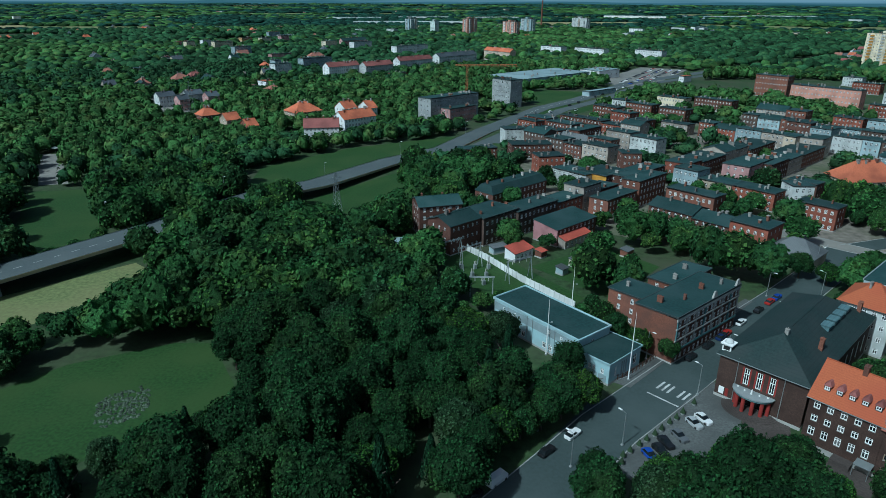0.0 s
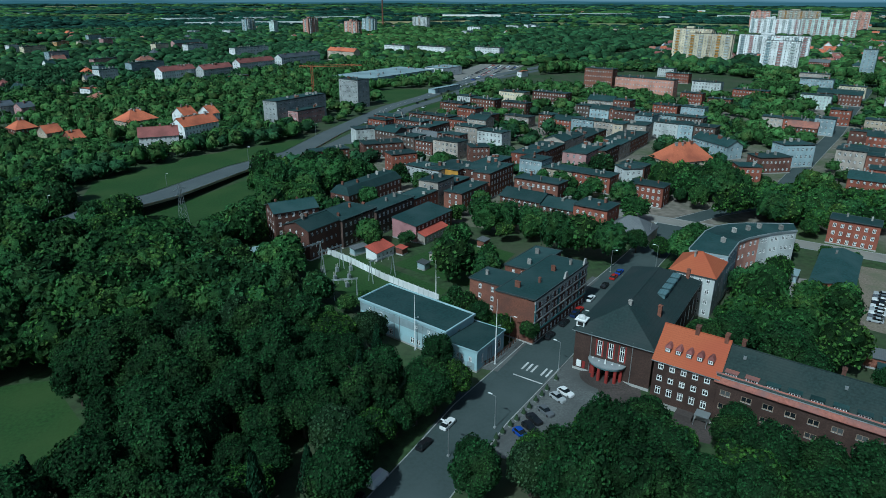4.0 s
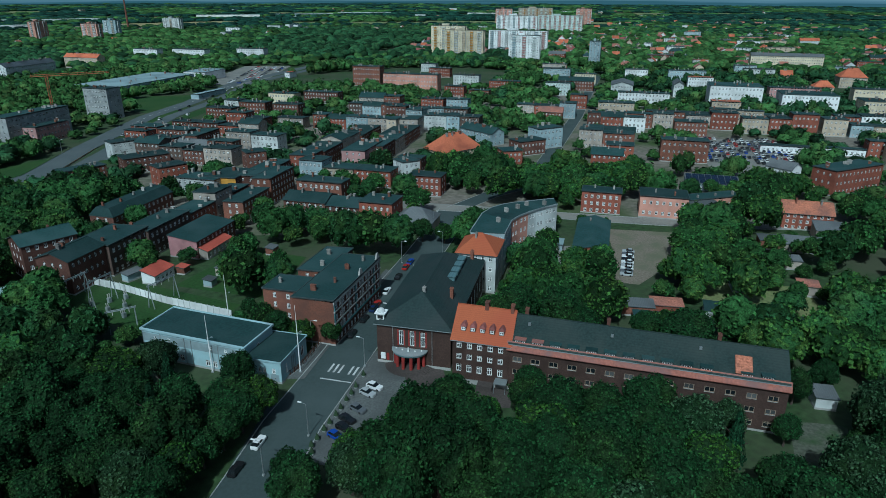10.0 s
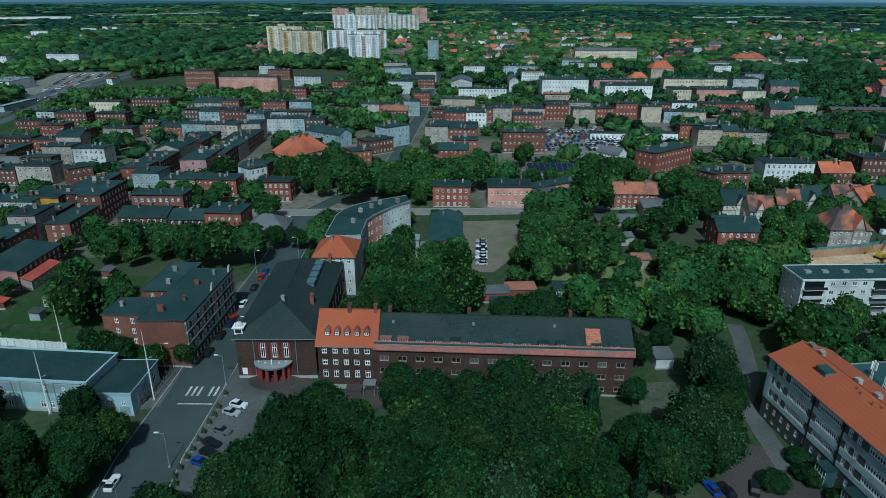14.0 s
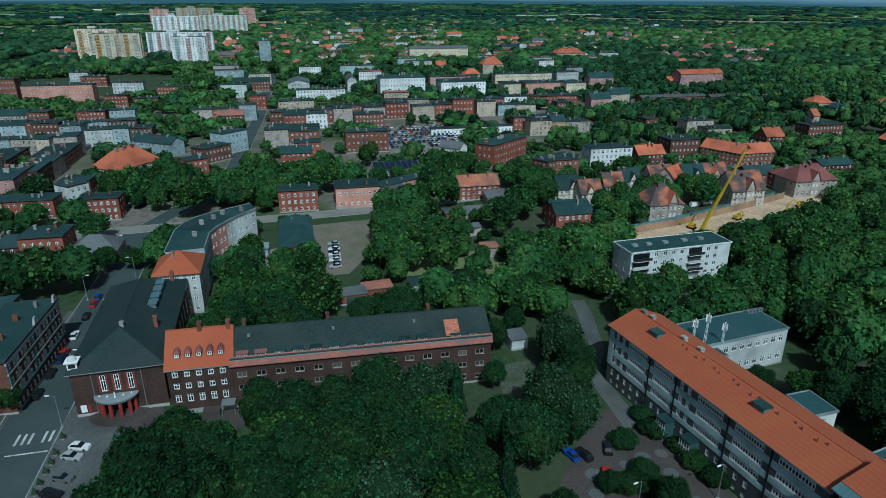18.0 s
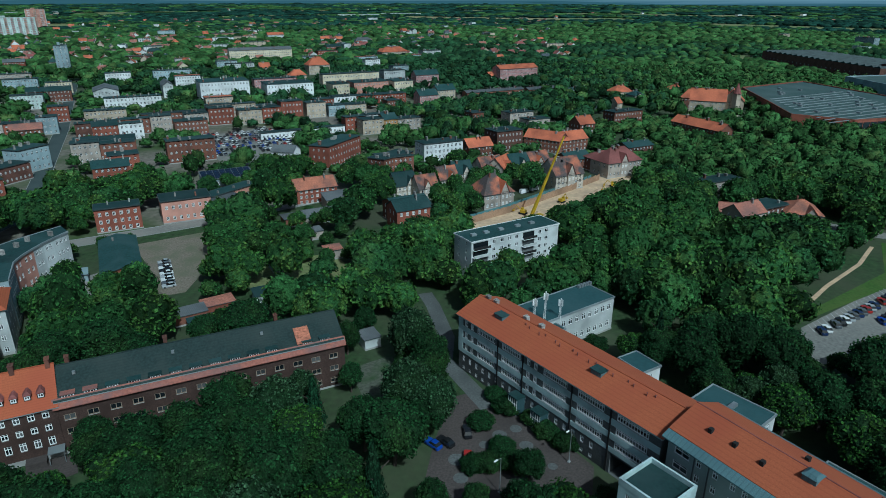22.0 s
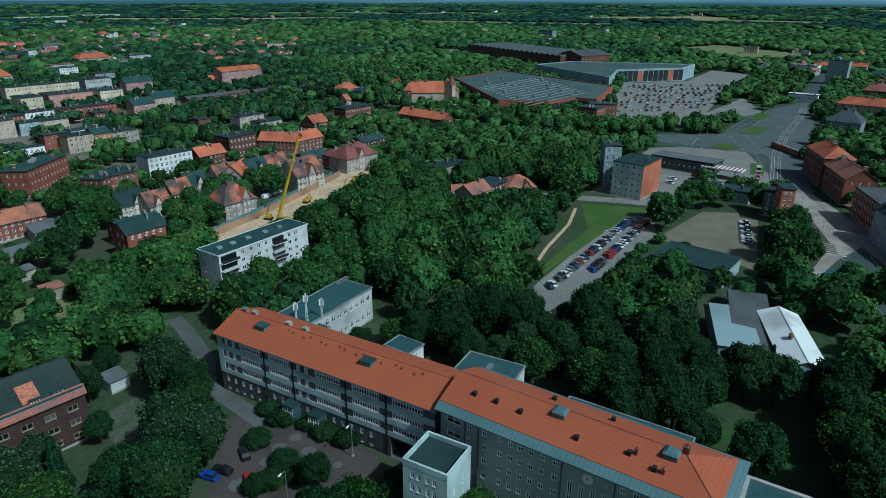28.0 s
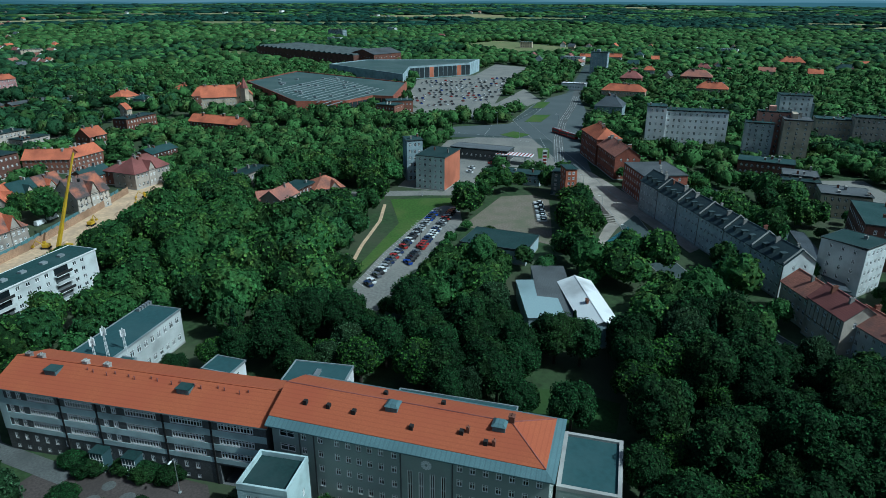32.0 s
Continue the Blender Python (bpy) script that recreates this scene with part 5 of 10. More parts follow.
house("tower_block", 144.6, 1464.5, -48, 35.4, 15.0, 29.8, 10, "salmon", far=True)
house("tower_block", 190.3, 1543.2, -48, 30.7, 15.0, 32.6, 10, "bluegrey", far=True)
house("tower_block", 336.0, 1674.0, -48, 43.8, 15.0, 30.0, 10, "pale", far=True)
house("tenement", 90.3, -162.2, 161, 14.0, 10.0, 11.3, 3, "timber", "gable", "maroon", rh=3.5)
house("tenement", 78.7, -162.9, 166, 15.4, 10.0, 9.6, 3, "pale", "gable", "rust", rh=3.5)
house("tenement", 182.8, -270.0, -138, 15.2, 12.0, 9.7, 3, "cream", far=True)
house("tenement", 161.8, -269.4, -138, 18.8, 16.0, 9.7, 3, "cream", "flat", "grey", far=True)
house("tenement", 124.0, -232.8, 132, 29.1, 16.0, 15.8, 4, "brickdark")
house("tenement", 113.6, -201.1, -84, 13.4, 14.0, 15.6, 5, "pale")
house("office_block", 258.7, -401.8, -138, 20.9, 14.0, 14.5, 4, "cream", far=True)
house("office_block", 237.3, -408.3, -138, 22.3, 14.0, 18.1, 5, "plaster", far=True)
house("tenement", 797.3, 392.6, -48, 24.1, 12.0, 10.0, 3, "bluegrey", far=True)
house("apartment_block", 400.9, 623.5, -48, 23.6, 12.0, 9.5, 3, "brickred", far=True)
house("apartment_block", 966.1, 431.4, -48, 22.9, 12.0, 9.9, 3, "brickred", "gable", "dark", rh=3, far=True)
house("tenement", 393.3, 497.8, -48, 28.7, 12.0, 9.5, 3, "brickred", far=True)
house("apartment_block", 688.5, 425.4, -48, 31.3, 12.0, 10.6, 3, "pale", far=True)
house("apartment_block", 576.5, 320.2, -48, 40.8, 12.0, 10.4, 3, "rose", far=True)
house("apartment_block", 239.1, 470.7, -48, 20.6, 12.0, 10.6, 3, "plaster", "gable", "dark", rh=3, far=True)
house("tenement", 546.2, 597.3, -48, 28.2, 12.0, 8.9, 3, "plaster", far=True)
house("apartment_block", 579.9, 419.1, -48, 23.8, 12.0, 9.3, 3, "white", "flat", "orange", far=True)
house("tenement", 785.1, 299.7, -48, 19.3, 12.0, 9.9, 3, "white", "flat", "grey", far=True)
house("apartment_block", 443.9, 373.8, -48, 41.6, 12.0, 9.7, 3, "white", far=True)
house("tenement", 882.4, 472.2, -48, 18.7, 12.0, 10.3, 3, "white", "flat", "orange", far=True)
house("apartment_block", 893.9, 408.9, -48, 29.1, 12.0, 9.3, 3, "brickred", far=True)
house("apartment_block", 724.7, 243.4, -48, 19.4, 12.0, 10.0, 3, "bluegrey", far=True)
house("apartment_block", 533.6, 354.6, -48, 25.9, 12.0, 11.1, 3, "white", "gable", "orange", rh=3, far=True)
house("tenement", 455.5, 303.7, -48, 20.7, 12.0, 10.7, 3, "cream", "flat", "orange", far=True)
house("apartment_block", 417.9, 674.2, -48, 17.9, 12.0, 8.9, 3, "pale", far=True)
house("apartment_block", 827.1, 322.6, -48, 28.1, 12.0, 9.1, 3, "bluegrey", "flat", "orange", far=True)
house("apartment_block", 381.7, 346.2, -48, 26.6, 12.0, 10.5, 3, "cream", far=True)
house("tenement", 633.5, 689.6, -48, 22.3, 12.0, 10.5, 3, "brickred", "gable", "grey", rh=3, far=True)
house("tenement", 749.5, 610.6, -48, 32.8, 12.0, 9.1, 3, "brickdark", "flat", "grey", far=True)
house("apartment_block", 607.1, 456.4, -48, 37.9, 12.0, 10.8, 3, "bluegrey", far=True)
house("tenement", 455.8, 466.7, -48, 33.3, 12.0, 9.6, 3, "brick", "gable", "dark", rh=3, far=True)
house("tenement", 712.8, 458.0, -48, 23.6, 12.0, 10.3, 3, "bluegrey", "flat", "grey", far=True)
house("tenement", 641.1, 187.7, -48, 25.1, 12.0, 11.7, 3, "rose", "gable", "dark", rh=4, far=True)
house("tenement", 551.6, 144.9, -48, 17.1, 12.0, 10.3, 3, "cream", "gable", "dark", rh=4, far=True)
house("tenement", 521.9, 152.1, -48, 16.7, 12.0, 9.7, 3, "rose", "gable", "dark", rh=4, far=True)
house("tenement", 300.2, 268.2, -48, 17.5, 11.0, 9.4, 3, "brick", far=True)
house("tenement", 87.7, 355.0, -48, 17.0, 11.0, 9.5, 3, "plaster", far=True)
house("tenement", 99.0, 337.2, -3, 10.3, 11.0, 9.5, 3, "brickdark", far=True)
house("tenement", 120.1, 375.4, -48, 17.3, 11.0, 9.4, 3, "pale", far=True)
house("tenement", 256.0, 235.0, -48, 16.2, 11.0, 9.6, 3, "brickred", "gable", "dark", rh=2.5, far=True)
house("tenement", 266.5, 392.3, -48, 17.7, 11.0, 9.6, 3, "brown", far=True)
house("tenement", 174.5, 422.4, -48, 10.0, 11.0, 9.6, 3, "brick", far=True)
house("tenement", 215.9, 267.0, -20, 10.5, 11.0, 9.6, 3, "brickred", far=True)
house("tenement", 157.1, 276.1, -2, 9.2, 11.0, 9.6, 3, "pale", far=True)
house("tenement", 45.4, 402.1, 11, 17.4, 11.0, 9.4, 3, "pale", far=True)
house("tenement", 216.7, 453.6, -48, 10.5, 11.0, 9.5, 3, "brown", far=True)
house("tenement", 54.7, 330.0, 12, 14.0, 11.0, 9.6, 3, "brickred", far=True)
house("apartment_block", 877.2, 262.9, -48, 28.0, 11.0, 8.9, 3, "bluegrey", "flat", "orange", far=True)
house("apartment_block", -49.7, 721.4, 42, 17.2, 11.0, 6.6, 3, "brickred", "flat", "grey", far=True)
house("apartment_block", 819.7, 639.6, -48, 18.4, 11.0, 9.4, 3, "brickred", "hip", "dark", rh=4, far=True)
house("apartment_block", -173.6, 910.2, 42, 21.0, 11.0, 7.8, 3, "white", "hip", "rust", rh=4, far=True)
house("apartment_block", 624.6, 558.6, -48, 15.8, 11.0, 7.1, 3, "white", "hip", "rust", rh=4, far=True)
house("apartment_block", 1181.9, 646.3, -48, 30.6, 11.0, 11.6, 3, "pale", "gable", "orange", rh=4, far=True)
house("apartment_block", 1196.7, 899.6, -48, 32.6, 11.0, 13.5, 3, "bluegrey", "flat", "maroon", far=True)
house("apartment_block", -341.0, 1357.8, 42, 24.0, 11.0, 12.9, 3, "bluegrey", "flat", "rust", far=True)
house("apartment_block", -224.5, 934.9, 42, 38.9, 11.0, 7.9, 3, "rose", far=True)
house("apartment_block", 172.6, 1585.3, -48, 41.3, 11.0, 13.0, 3, "bluegrey", "hip", "dark", rh=4, far=True)
house("apartment_block", -156.3, 1166.9, 42, 49.9, 11.0, 11.1, 3, "rose", "gable", "dark", rh=4, far=True)
house("apartment_block", 814.3, 1135.2, -48, 29.5, 11.0, 12.6, 3, "white", "flat", "rust", far=True)
house("apartment_block", 1120.8, 441.9, -48, 28.9, 11.0, 9.7, 3, "white", "hip", "grey", rh=4, far=True)
house("apartment_block", 742.0, 540.0, -48, 18.4, 11.0, 8.5, 3, "pale", "flat", "orange", far=True)
house("apartment_block", -432.3, 1119.0, 42, 21.9, 11.0, 10.7, 3, "rose", "flat", "orange", far=True)

# rows of tenements that close the gaps between the corner houses
house("tenement", 113.8, 221.1, -48, 13.8, 13.0, 10.8, 3, "brickred", far=True)
house("tenement", 182.7, 413.3, -48, 13.7, 10.7, 7.9, 3, "brickred", "gable", "dark", rh=2.2, far=True)
house("tenement", 104.3, 231.7, -48, 14.0, 12.4, 8.7, 3, "brickdark", "gable", "dark", rh=2.2, far=True)
house("tenement", 103.4, 441.0, -48, 17.0, 10.7, 8.0, 3, "brickdark", far=True)
house("tenement", 148.6, 343.0, 42, 12.3, 12.7, 10.4, 3, "plaster", "gable", "dark", rh=2.2, far=True)
house("tenement", 250.6, 457.9, -48, 13.2, 12.3, 11.5, 3, "brick", far=True)
house("tenement", 141.1, 515.1, -48, 12.4, 11.3, 9.9, 3, "pale", far=True)
house("tenement", 255.1, 358.0, -48, 12.9, 12.5, 10.1, 3, "brown", far=True)
house("tenement", 118.4, 299.6, -48, 12.3, 11.7, 10.6, 3, "bluegrey", far=True)
house("tenement", 231.1, 417.0, -48, 15.5, 12.0, 11.2, 3, "brickdark", far=True)
house("tenement", 77.6, 366.2, -48, 12.5, 11.6, 7.7, 3, "brickdark", far=True)
house("tenement", 120.7, 317.9, 42, 12.6, 12.7, 9.5, 3, "brickred", far=True)
house("tenement", 159.5, 353.7, 42, 14.5, 12.8, 8.7, 3, "plaster", far=True)
house("tenement", 49.2, 259.6, 42, 17.0, 10.4, 8.0, 3, "brick", far=True)
house("tenement", 60.3, 269.6, 42, 12.2, 10.4, 11.4, 3, "plaster", far=True)
house("tenement", 91.7, 454.0, -48, 17.4, 10.3, 7.8, 3, "brickdark", far=True)
house("tenement", 139.9, 275.8, -48, 18.6, 11.5, 7.7, 3, "brickred", far=True)
house("tenement", 225.4, 444.0, -48, 14.7, 11.2, 8.8, 3, "bluegrey", "gable", "dark", rh=2.2, far=True)
house("tenement", 93.2, 244.0, -48, 18.4, 12.6, 9.5, 3, "brickdark", "gable", "dark", rh=2.2, far=True)
house("tenement", 236.0, 432.3, -48, 16.2, 10.6, 9.5, 3, "brick", far=True)
house("tenement", 65.6, 436.8, -48, 18.7, 12.2, 10.2, 3, "brickred", far=True)
house("tenement", 192.8, 402.1, -48, 15.8, 10.7, 9.2, 3, "bluegrey", far=True)
house("tenement", 179.7, 333.6, 42, 17.2, 11.5, 8.3, 3, "plaster", far=True)
house("tenement", 68.4, 407.3, -48, 18.2, 9.1, 8.1, 3, "brickdark", far=True)
house("tenement", 57.0, 420.0, -48, 15.3, 8.8, 11.1, 3, "brickred", far=True)
house("tenement", 68.5, 376.3, -48, 14.0, 11.4, 8.8, 3, "brown", far=True)
house("tenement", 239.0, 375.8, -48, 15.6, 12.8, 10.0, 3, "pale", far=True)
house("tenement", 247.3, 419.7, -48, 16.9, 10.7, 7.9, 3, "plaster", far=True)
house("tenement", 214.8, 369.7, 42, 13.2, 12.4, 10.9, 3, "plaster", far=True)
house("tenement", 202.9, 390.8, -48, 13.8, 10.8, 9.1, 3, "plaster", far=True)
house("tenement", 58.3, 387.6, -48, 15.7, 11.1, 10.6, 3, "brown", "gable", "dark", rh=2.2, far=True)
house("tenement", 125.9, 451.0, -48, 15.5, 11.2, 11.1, 3, "brickred", far=True)
house("tenement", 4.1, 223.6, 42, 15.0, 12.2, 11.4, 3, "brickdark", "gable", "dark", rh=2.2, far=True)
house("tenement", 94.6, 378.2, -48, 16.4, 8.7, 8.2, 3, "brickdark", far=True)
house("tenement", 124.1, 418.0, -48, 14.3, 11.1, 9.7, 3, "plaster", "gable", "dark", rh=2.2, far=True)
house("tenement", 258.2, 407.6, -48, 14.9, 10.3, 8.4, 3, "bluegrey", far=True)
house("tenement", 108.6, 388.1, -48, 16.3, 11.0, 10.5, 3, "plaster", far=True)
house("tenement", 70.0, 278.3, 42, 13.2, 9.9, 7.9, 3, "brickdark", far=True)
house("tenement", 418.7, 280.6, -48, 17.2, 8.5, 11.4, 3, "plaster", far=True)
house("tenement", 410.3, 170.7, -48, 14.8, 8.7, 9.5, 3, "brickred", far=True)
house("tenement", 430.6, 267.4, -48, 17.6, 8.5, 11.0, 3, "cream", far=True)
house("tenement", 311.7, 278.0, -48, 18.9, 11.5, 8.3, 3, "brick", "gable", "dark", rh=2.2, far=True)
house("tenement", 441.4, 255.4, -48, 14.0, 9.2, 8.8, 3, "cream", far=True)
house("tenement", 338.0, 308.9, -48, 14.4, 10.4, 10.4, 3, "brickred", "gable", "dark", rh=2.2, far=True)
house("tenement", 336.9, 373.6, -48, 18.2, 11.9, 8.3, 3, "brickred", far=True)
house("tenement", 471.1, 195.9, -48, 16.9, 12.1, 7.6, 3, "cream", far=True)
house("tenement", 495.4, 214.9, -48, 18.7, 13.1, 9.4, 3, "white", far=True)
house("tenement", 420.9, 158.9, -48, 16.3, 9.0, 10.0, 3, "white", far=True)
house("tenement", 422.9, 137.7, -48, 16.7, 11.5, 8.1, 3, "plaster", far=True)
house("tenement", 362.5, 307.6, -48, 19.0, 10.4, 9.6, 3, "brick", far=True)
house("tenement", 405.4, 157.1, -48, 14.7, 12.2, 9.5, 3, "cream", far=True)
house("tenement", 289.5, 280.1, -48, 13.9, 11.2, 10.8, 3, "plaster", far=True)
house("tenement", 483.8, 227.8, -48, 15.2, 12.4, 8.3, 3, "brickred", far=True)
house("tenement", 326.1, 385.6, -48, 13.5, 11.8, 8.5, 3, "plaster", far=True)
house("tenement", 424.1, 241.3, -48, 13.2, 11.6, 10.6, 3, "brickred", far=True)
house("tenement", 395.9, 283.8, -48, 15.7, 12.4, 9.0, 3, "plaster", far=True)
house("tenement", 373.5, 295.3, -48, 13.3, 10.5, 10.3, 3, "plaster", far=True)
house("tenement", 414.0, 252.5, -48, 16.2, 11.7, 9.9, 3, "cream", far=True)

# ---- the buildings nearest to the drone ----


def shell(top, w, d, h, mats, front=None, back=None, left=None, right=None, windows=True, plinth=0.5, frame_mat=None):
    """Four walls with openings; each side: (columns, rows). Windows go in as parts."""
    s = Shape()
    sides = ((front, (-w / 2, -d / 2), (1, 0), w), (right, (w / 2, -d / 2), (0, 1), d), (back, (w / 2, d / 2), (-1, 0), w), (left, (-w / 2, d / 2), (0, -1), d))
    for given, o, u, length in sides:
        cols, rows = given or ([], [])
        facade(s, o, u, length, 0, h, cols, rows, deep=0.2)
    if plinth:
        s.box(-w / 2 - 0.07, -d / 2 - 0.07, 0, w / 2 + 0.07, d / 2 + 0.07, plinth, 1)
    part("wall", s, mats, top)
    for given, o, u, length in sides:
        if given and windows:
            place_windows(top, o, u, *given, frame_mat=frame_mat)


def parapet_roof(top, w, d, h, mat, rim_mat, high=0.6, thick=0.35):
    s = Shape()
    s.box(-w / 2 + thick, -d / 2 + thick, h - 0.25, w / 2 - thick, d / 2 - thick, h)
    part("roof", s, mat, top)
    s = Shape()
    s.box(-w / 2 - 0.05, -d / 2 - 0.05, h - 0.3, w / 2 + 0.05, -d / 2 + thick, h + high, 0, True)
    s.box(-w / 2 - 0.05, d / 2 - thick, h - 0.3, w / 2 + 0.05, d / 2 + 0.05, h + high, 0, True)
    s.box(-w / 2 - 0.05, -d / 2 + thick, h - 0.3, -w / 2 + thick, d / 2 - thick, h + high, 0, True)
    s.box(w / 2 - thick, -d / 2 + thick, h - 0.3, w / 2 + 0.05, d / 2 - thick, h + high, 0, True)
    part("parapet", s, rim_mat, top)


RED = material("red_painted_panel", (0.26, 0.035, 0.03), vary=0.1)
DARK = material("dark_interior", (0.02, 0.02, 0.02), vary=0.1, stain=0)
TEAL_PAINT = material("teal_paint", (0.12, 0.24, 0.25), vary=0.1)
BROWN_WOOD = material("brown_painted_wood", (0.085, 0.045, 0.03), vary=0.2)

# the substation: a long hall and a lower block in front
x, y, r = 28.9, 155.5, -51.5
w, d, h = 30.5, 12.2, 8.2
FOOTPRINTS.append((x, y, r, w / 2 + 2, d / 2 + 2))
sub = thing("substation", x, y, r, "long pale blue-grey substation hall with a dark flat roof", "substation")
small = [(4, 5.1), (8.2, 9.3), (20.8, 21.9), (25, 26.1)]
low = [(8.9, 10.2), (10.9, 12.2), (18.6, 19.9), (20.7, 22)]
shell(sub, w, d, h, [WALLS["substation"], STONE], front=(low, [(1.0, 2.7)]), right=([(5, 6.2)], [(5.6, 6.6)]))
s = Shape()
s.box(-w / 2 + 0.3, -d / 2 - 0.06, 5.0, w / 2 - 0.3, -d / 2 + 0.02, 7.3, 0, True)
part("wall_panel", s, WALLS["substation_grey"], sub, "darker grey band under the eaves")
for a, b in small:
    part("window", window_mesh(0.7, 0.8, 1), None, sub, at=pose(-w / 2 + a, -d / 2 - 0.13, 5.9))
for k in (0.12, 5.6, 12.9, 14.9, 22.8, 30.0):
    s = Shape()
    s.tube((-w / 2 + k, -d / 2 - 0.12, 0), (-w / 2 + k, -d / 2 - 0.12, h), 0.07, sides=6)
    part("downpipe", s, METAL, sub)
parapet_roof(sub, w + 0.6, d + 0.6, h, ROOFS["dark"], WALLS["substation"], 0.3)

x2, y2, w2, d2, h2 = 41.4, 140.6, 10.0, 13.8, 5.6
FOOTPRINTS.append((x2, y2, -47, w2 / 2 + 2, d2 / 2 + 2))
low_block = thing("control_house", x2, y2, -47, "pale blue low control house with panelled walls before the substation", "control house")
shell(low_block, w2, d2, h2, [WALLS["substation"], STONE], front=([(1.0, 1.9), (4.0, 4.8), (5.2, 6.0), (7.6, 8.5)], [(2.6, 4.0)]), right=([(2.4, 3.2), (10.5, 12.2)], [(1.6, 4.2)]))
for a, b in ((0.5, 2.6), (3.5, 6.7), (7.1, 9.3)):
    s = Shape()
    s.box(-w2 / 2 + a, -d2 / 2 - 0.06, 0.3, -w2 / 2 + b, -d2 / 2 + 0.02, 2.4, 0, True)
    part("wall_panel", s, WALLS["substation_grey"], low_block)
for a in (5.2, 6.1, 7.0):
    s = Shape()
    s.box(w2 / 2 - 0.02, -d2 / 2 + a, 1.0, w2 / 2 + 0.06, -d2 / 2 + a + 0.5, 4.6, 0, True)
    part("wall_panel", s, WALLS["substation_grey"], low_block)
roof = Shape()
roof_flat(roof, w2, d2, h2, over=0.35, rise=0.25)
part("roof", roof, [ROOFS["dark"], WALLS["substation"]], low_block)
s = Shape()
s.box(-w2 / 2 - 1.6, -d2 / 2 + 0.5, 0, -w2 / 2 - 0.02, -d2 / 2 + 3.2, 0.35)
part("step", s, WHITE_PAINT, low_block)

# lightning masts, gantries and the panel wall of the yard
for mx, my, mh in ((38.3, 172, 14.3), (45.4, 134.9, 18.5), (27.0, 146.6, 16)):
    m_ = thing("lightning_mast", mx, my, 0, "tall thin pale steel lightning mast", "mast", "masts of the substation")
    s = Shape()
    s.tube((0, 0, 0), (0, 0, mh * 0.55), 0.16, 0.12)
    s.tube((0, 0, mh * 0.55), (0, 0, mh), 0.1, 0.04)
    part("pole", s, FRAME, m_)
    s = Shape()
    s.box(-0.3, -0.3, 0, 0.3, 0.3, 0.35)
    part("foot", s, WALLS["concrete"], m_)
    s = Shape()
    s.tube((0, 0, mh * 0.6), (0.9, 0.1, mh * 0.6), 0.05)
    s.box(0.7, -0.12, mh * 0.6 - 0.1, 1.15, 0.28, mh * 0.6 + 0.12, 0, True)
    part("floodlight", s, METAL, m_)
wall_line = [(2.5, 228), (15.2, 210.5), (25.5, 192.5), (39.5, 173)]
yard_wall = thing("panel_wall", 0, 0, 0, "white concrete panel wall with posts round the substation yard", "wall")
for (x0, y0), (x1, y1) in zip(wall_line, wall_line[1:]):
    n = max(1, round(math.hypot(x1 - x0, y1 - y0) / 2.2))
    for k in range(n):
        a, b = k / n, (k + 1) / n
        ax, ay, bx, by = x0 + (x1 - x0) * a, y0 + (y1 - y0) * a, x0 + (x1 - x0) * b, y0 + (y1 - y0) * b
        q = math.degrees(math.atan2(by - ay, bx - ax))
        length = math.hypot(bx - ax, by - ay)
        s = Shape()
        for j in range(4):
            s.box(0.12, -0.05, 0.1 + j * 0.6, length, 0.05, 0.1 + j * 0.6 + 0.57, 0, True)
        part("panel", s, WALLS["white"], yard_wall, at=pose(ax, ay, 0, 0, 0, q))
        s = Shape()
        s.box(-0.1, -0.12, 0, 0.12, 0.12, 2.7)
        part("post", s, WALLS["pale"], yard_wall, at=pose(ax, ay, 0, 0, 0, q))


def gantry(x, y, rot, span, h):
    g = thing("switchgear_gantry", x, y, rot, "grey steel gantry with splayed legs and insulators", "gantry", "gantries of the substation")
    for sx_ in (-span / 2, span / 2):
        for sy_ in (-1.3, 1.3):
            s = Shape()
            s.tube((sx_, sy_, 0), (sx_, 0, h), 0.16, 0.12, 6)
            part("leg", s, FLASHING, g)
    s = Shape()
    for zz in (h - 0.35, h):
        s.tube((-span / 2 - 0.5, 0, zz), (span / 2 + 0.5, 0, zz), 0.12, sides=6)
    for k in range(7):
        s.tube((-span / 2 + span * k / 7, 0, h), (-span / 2 + span * (k + 0.5) / 7, 0, h - 0.35), 0.05, sides=5)
    part("beam", s, FLASHING, g)
    for k in (-0.3, 0.0, 0.3):
        s = Shape()
        for j in range(5):
            s.prism(ring(0.16, 8, span * k, 0), h - 0.6 - j * 0.22, h - 0.48 - j * 0.22, top=ring(0.08, 8, span * k, 0))
        part("insulator", s, STONE, g)


gantry(12, 182, -2, 7, 6.5)
gantry(25, 194, 28, 9, 7.5)
gantry(9.5, 203.5, 35, 8, 8.5)
gantry(3, 212, 35, 8, 7)
for k in range(9):
    tx, ty = 4 + (k % 3) * 4.2 + k * 0.4, 190 + (k // 3) * 6.5
    t_ = thing("switchgear", tx, ty, 30, "grey switchgear unit with ribbed insulators on a steel stand", "switchgear", "switchgear of the yard")
    s = Shape()
    s.box(-0.5, -0.5, 0, 0.5, 0.5, 1.6)
    part("stand", s, FLASHING, t_)
    for j in (-0.3, 0.3):
        s = Shape()
        for i in range(4):
            s.prism(ring(0.2, 8, j, 0), 1.6 + i * 0.35, 1.85 + i * 0.35, top=ring(0.1, 8, j, 0))
        part("insulator", s, STONE, t_)
fence_line = [(27, 138.5), (33, 133.5), (40, 133.2), (46, 136.5), (52, 142), (58, 148)]
fence = thing("iron_fence", 0, 0, 0, "low brown iron fence on a pale kerb round the control house", "fence")
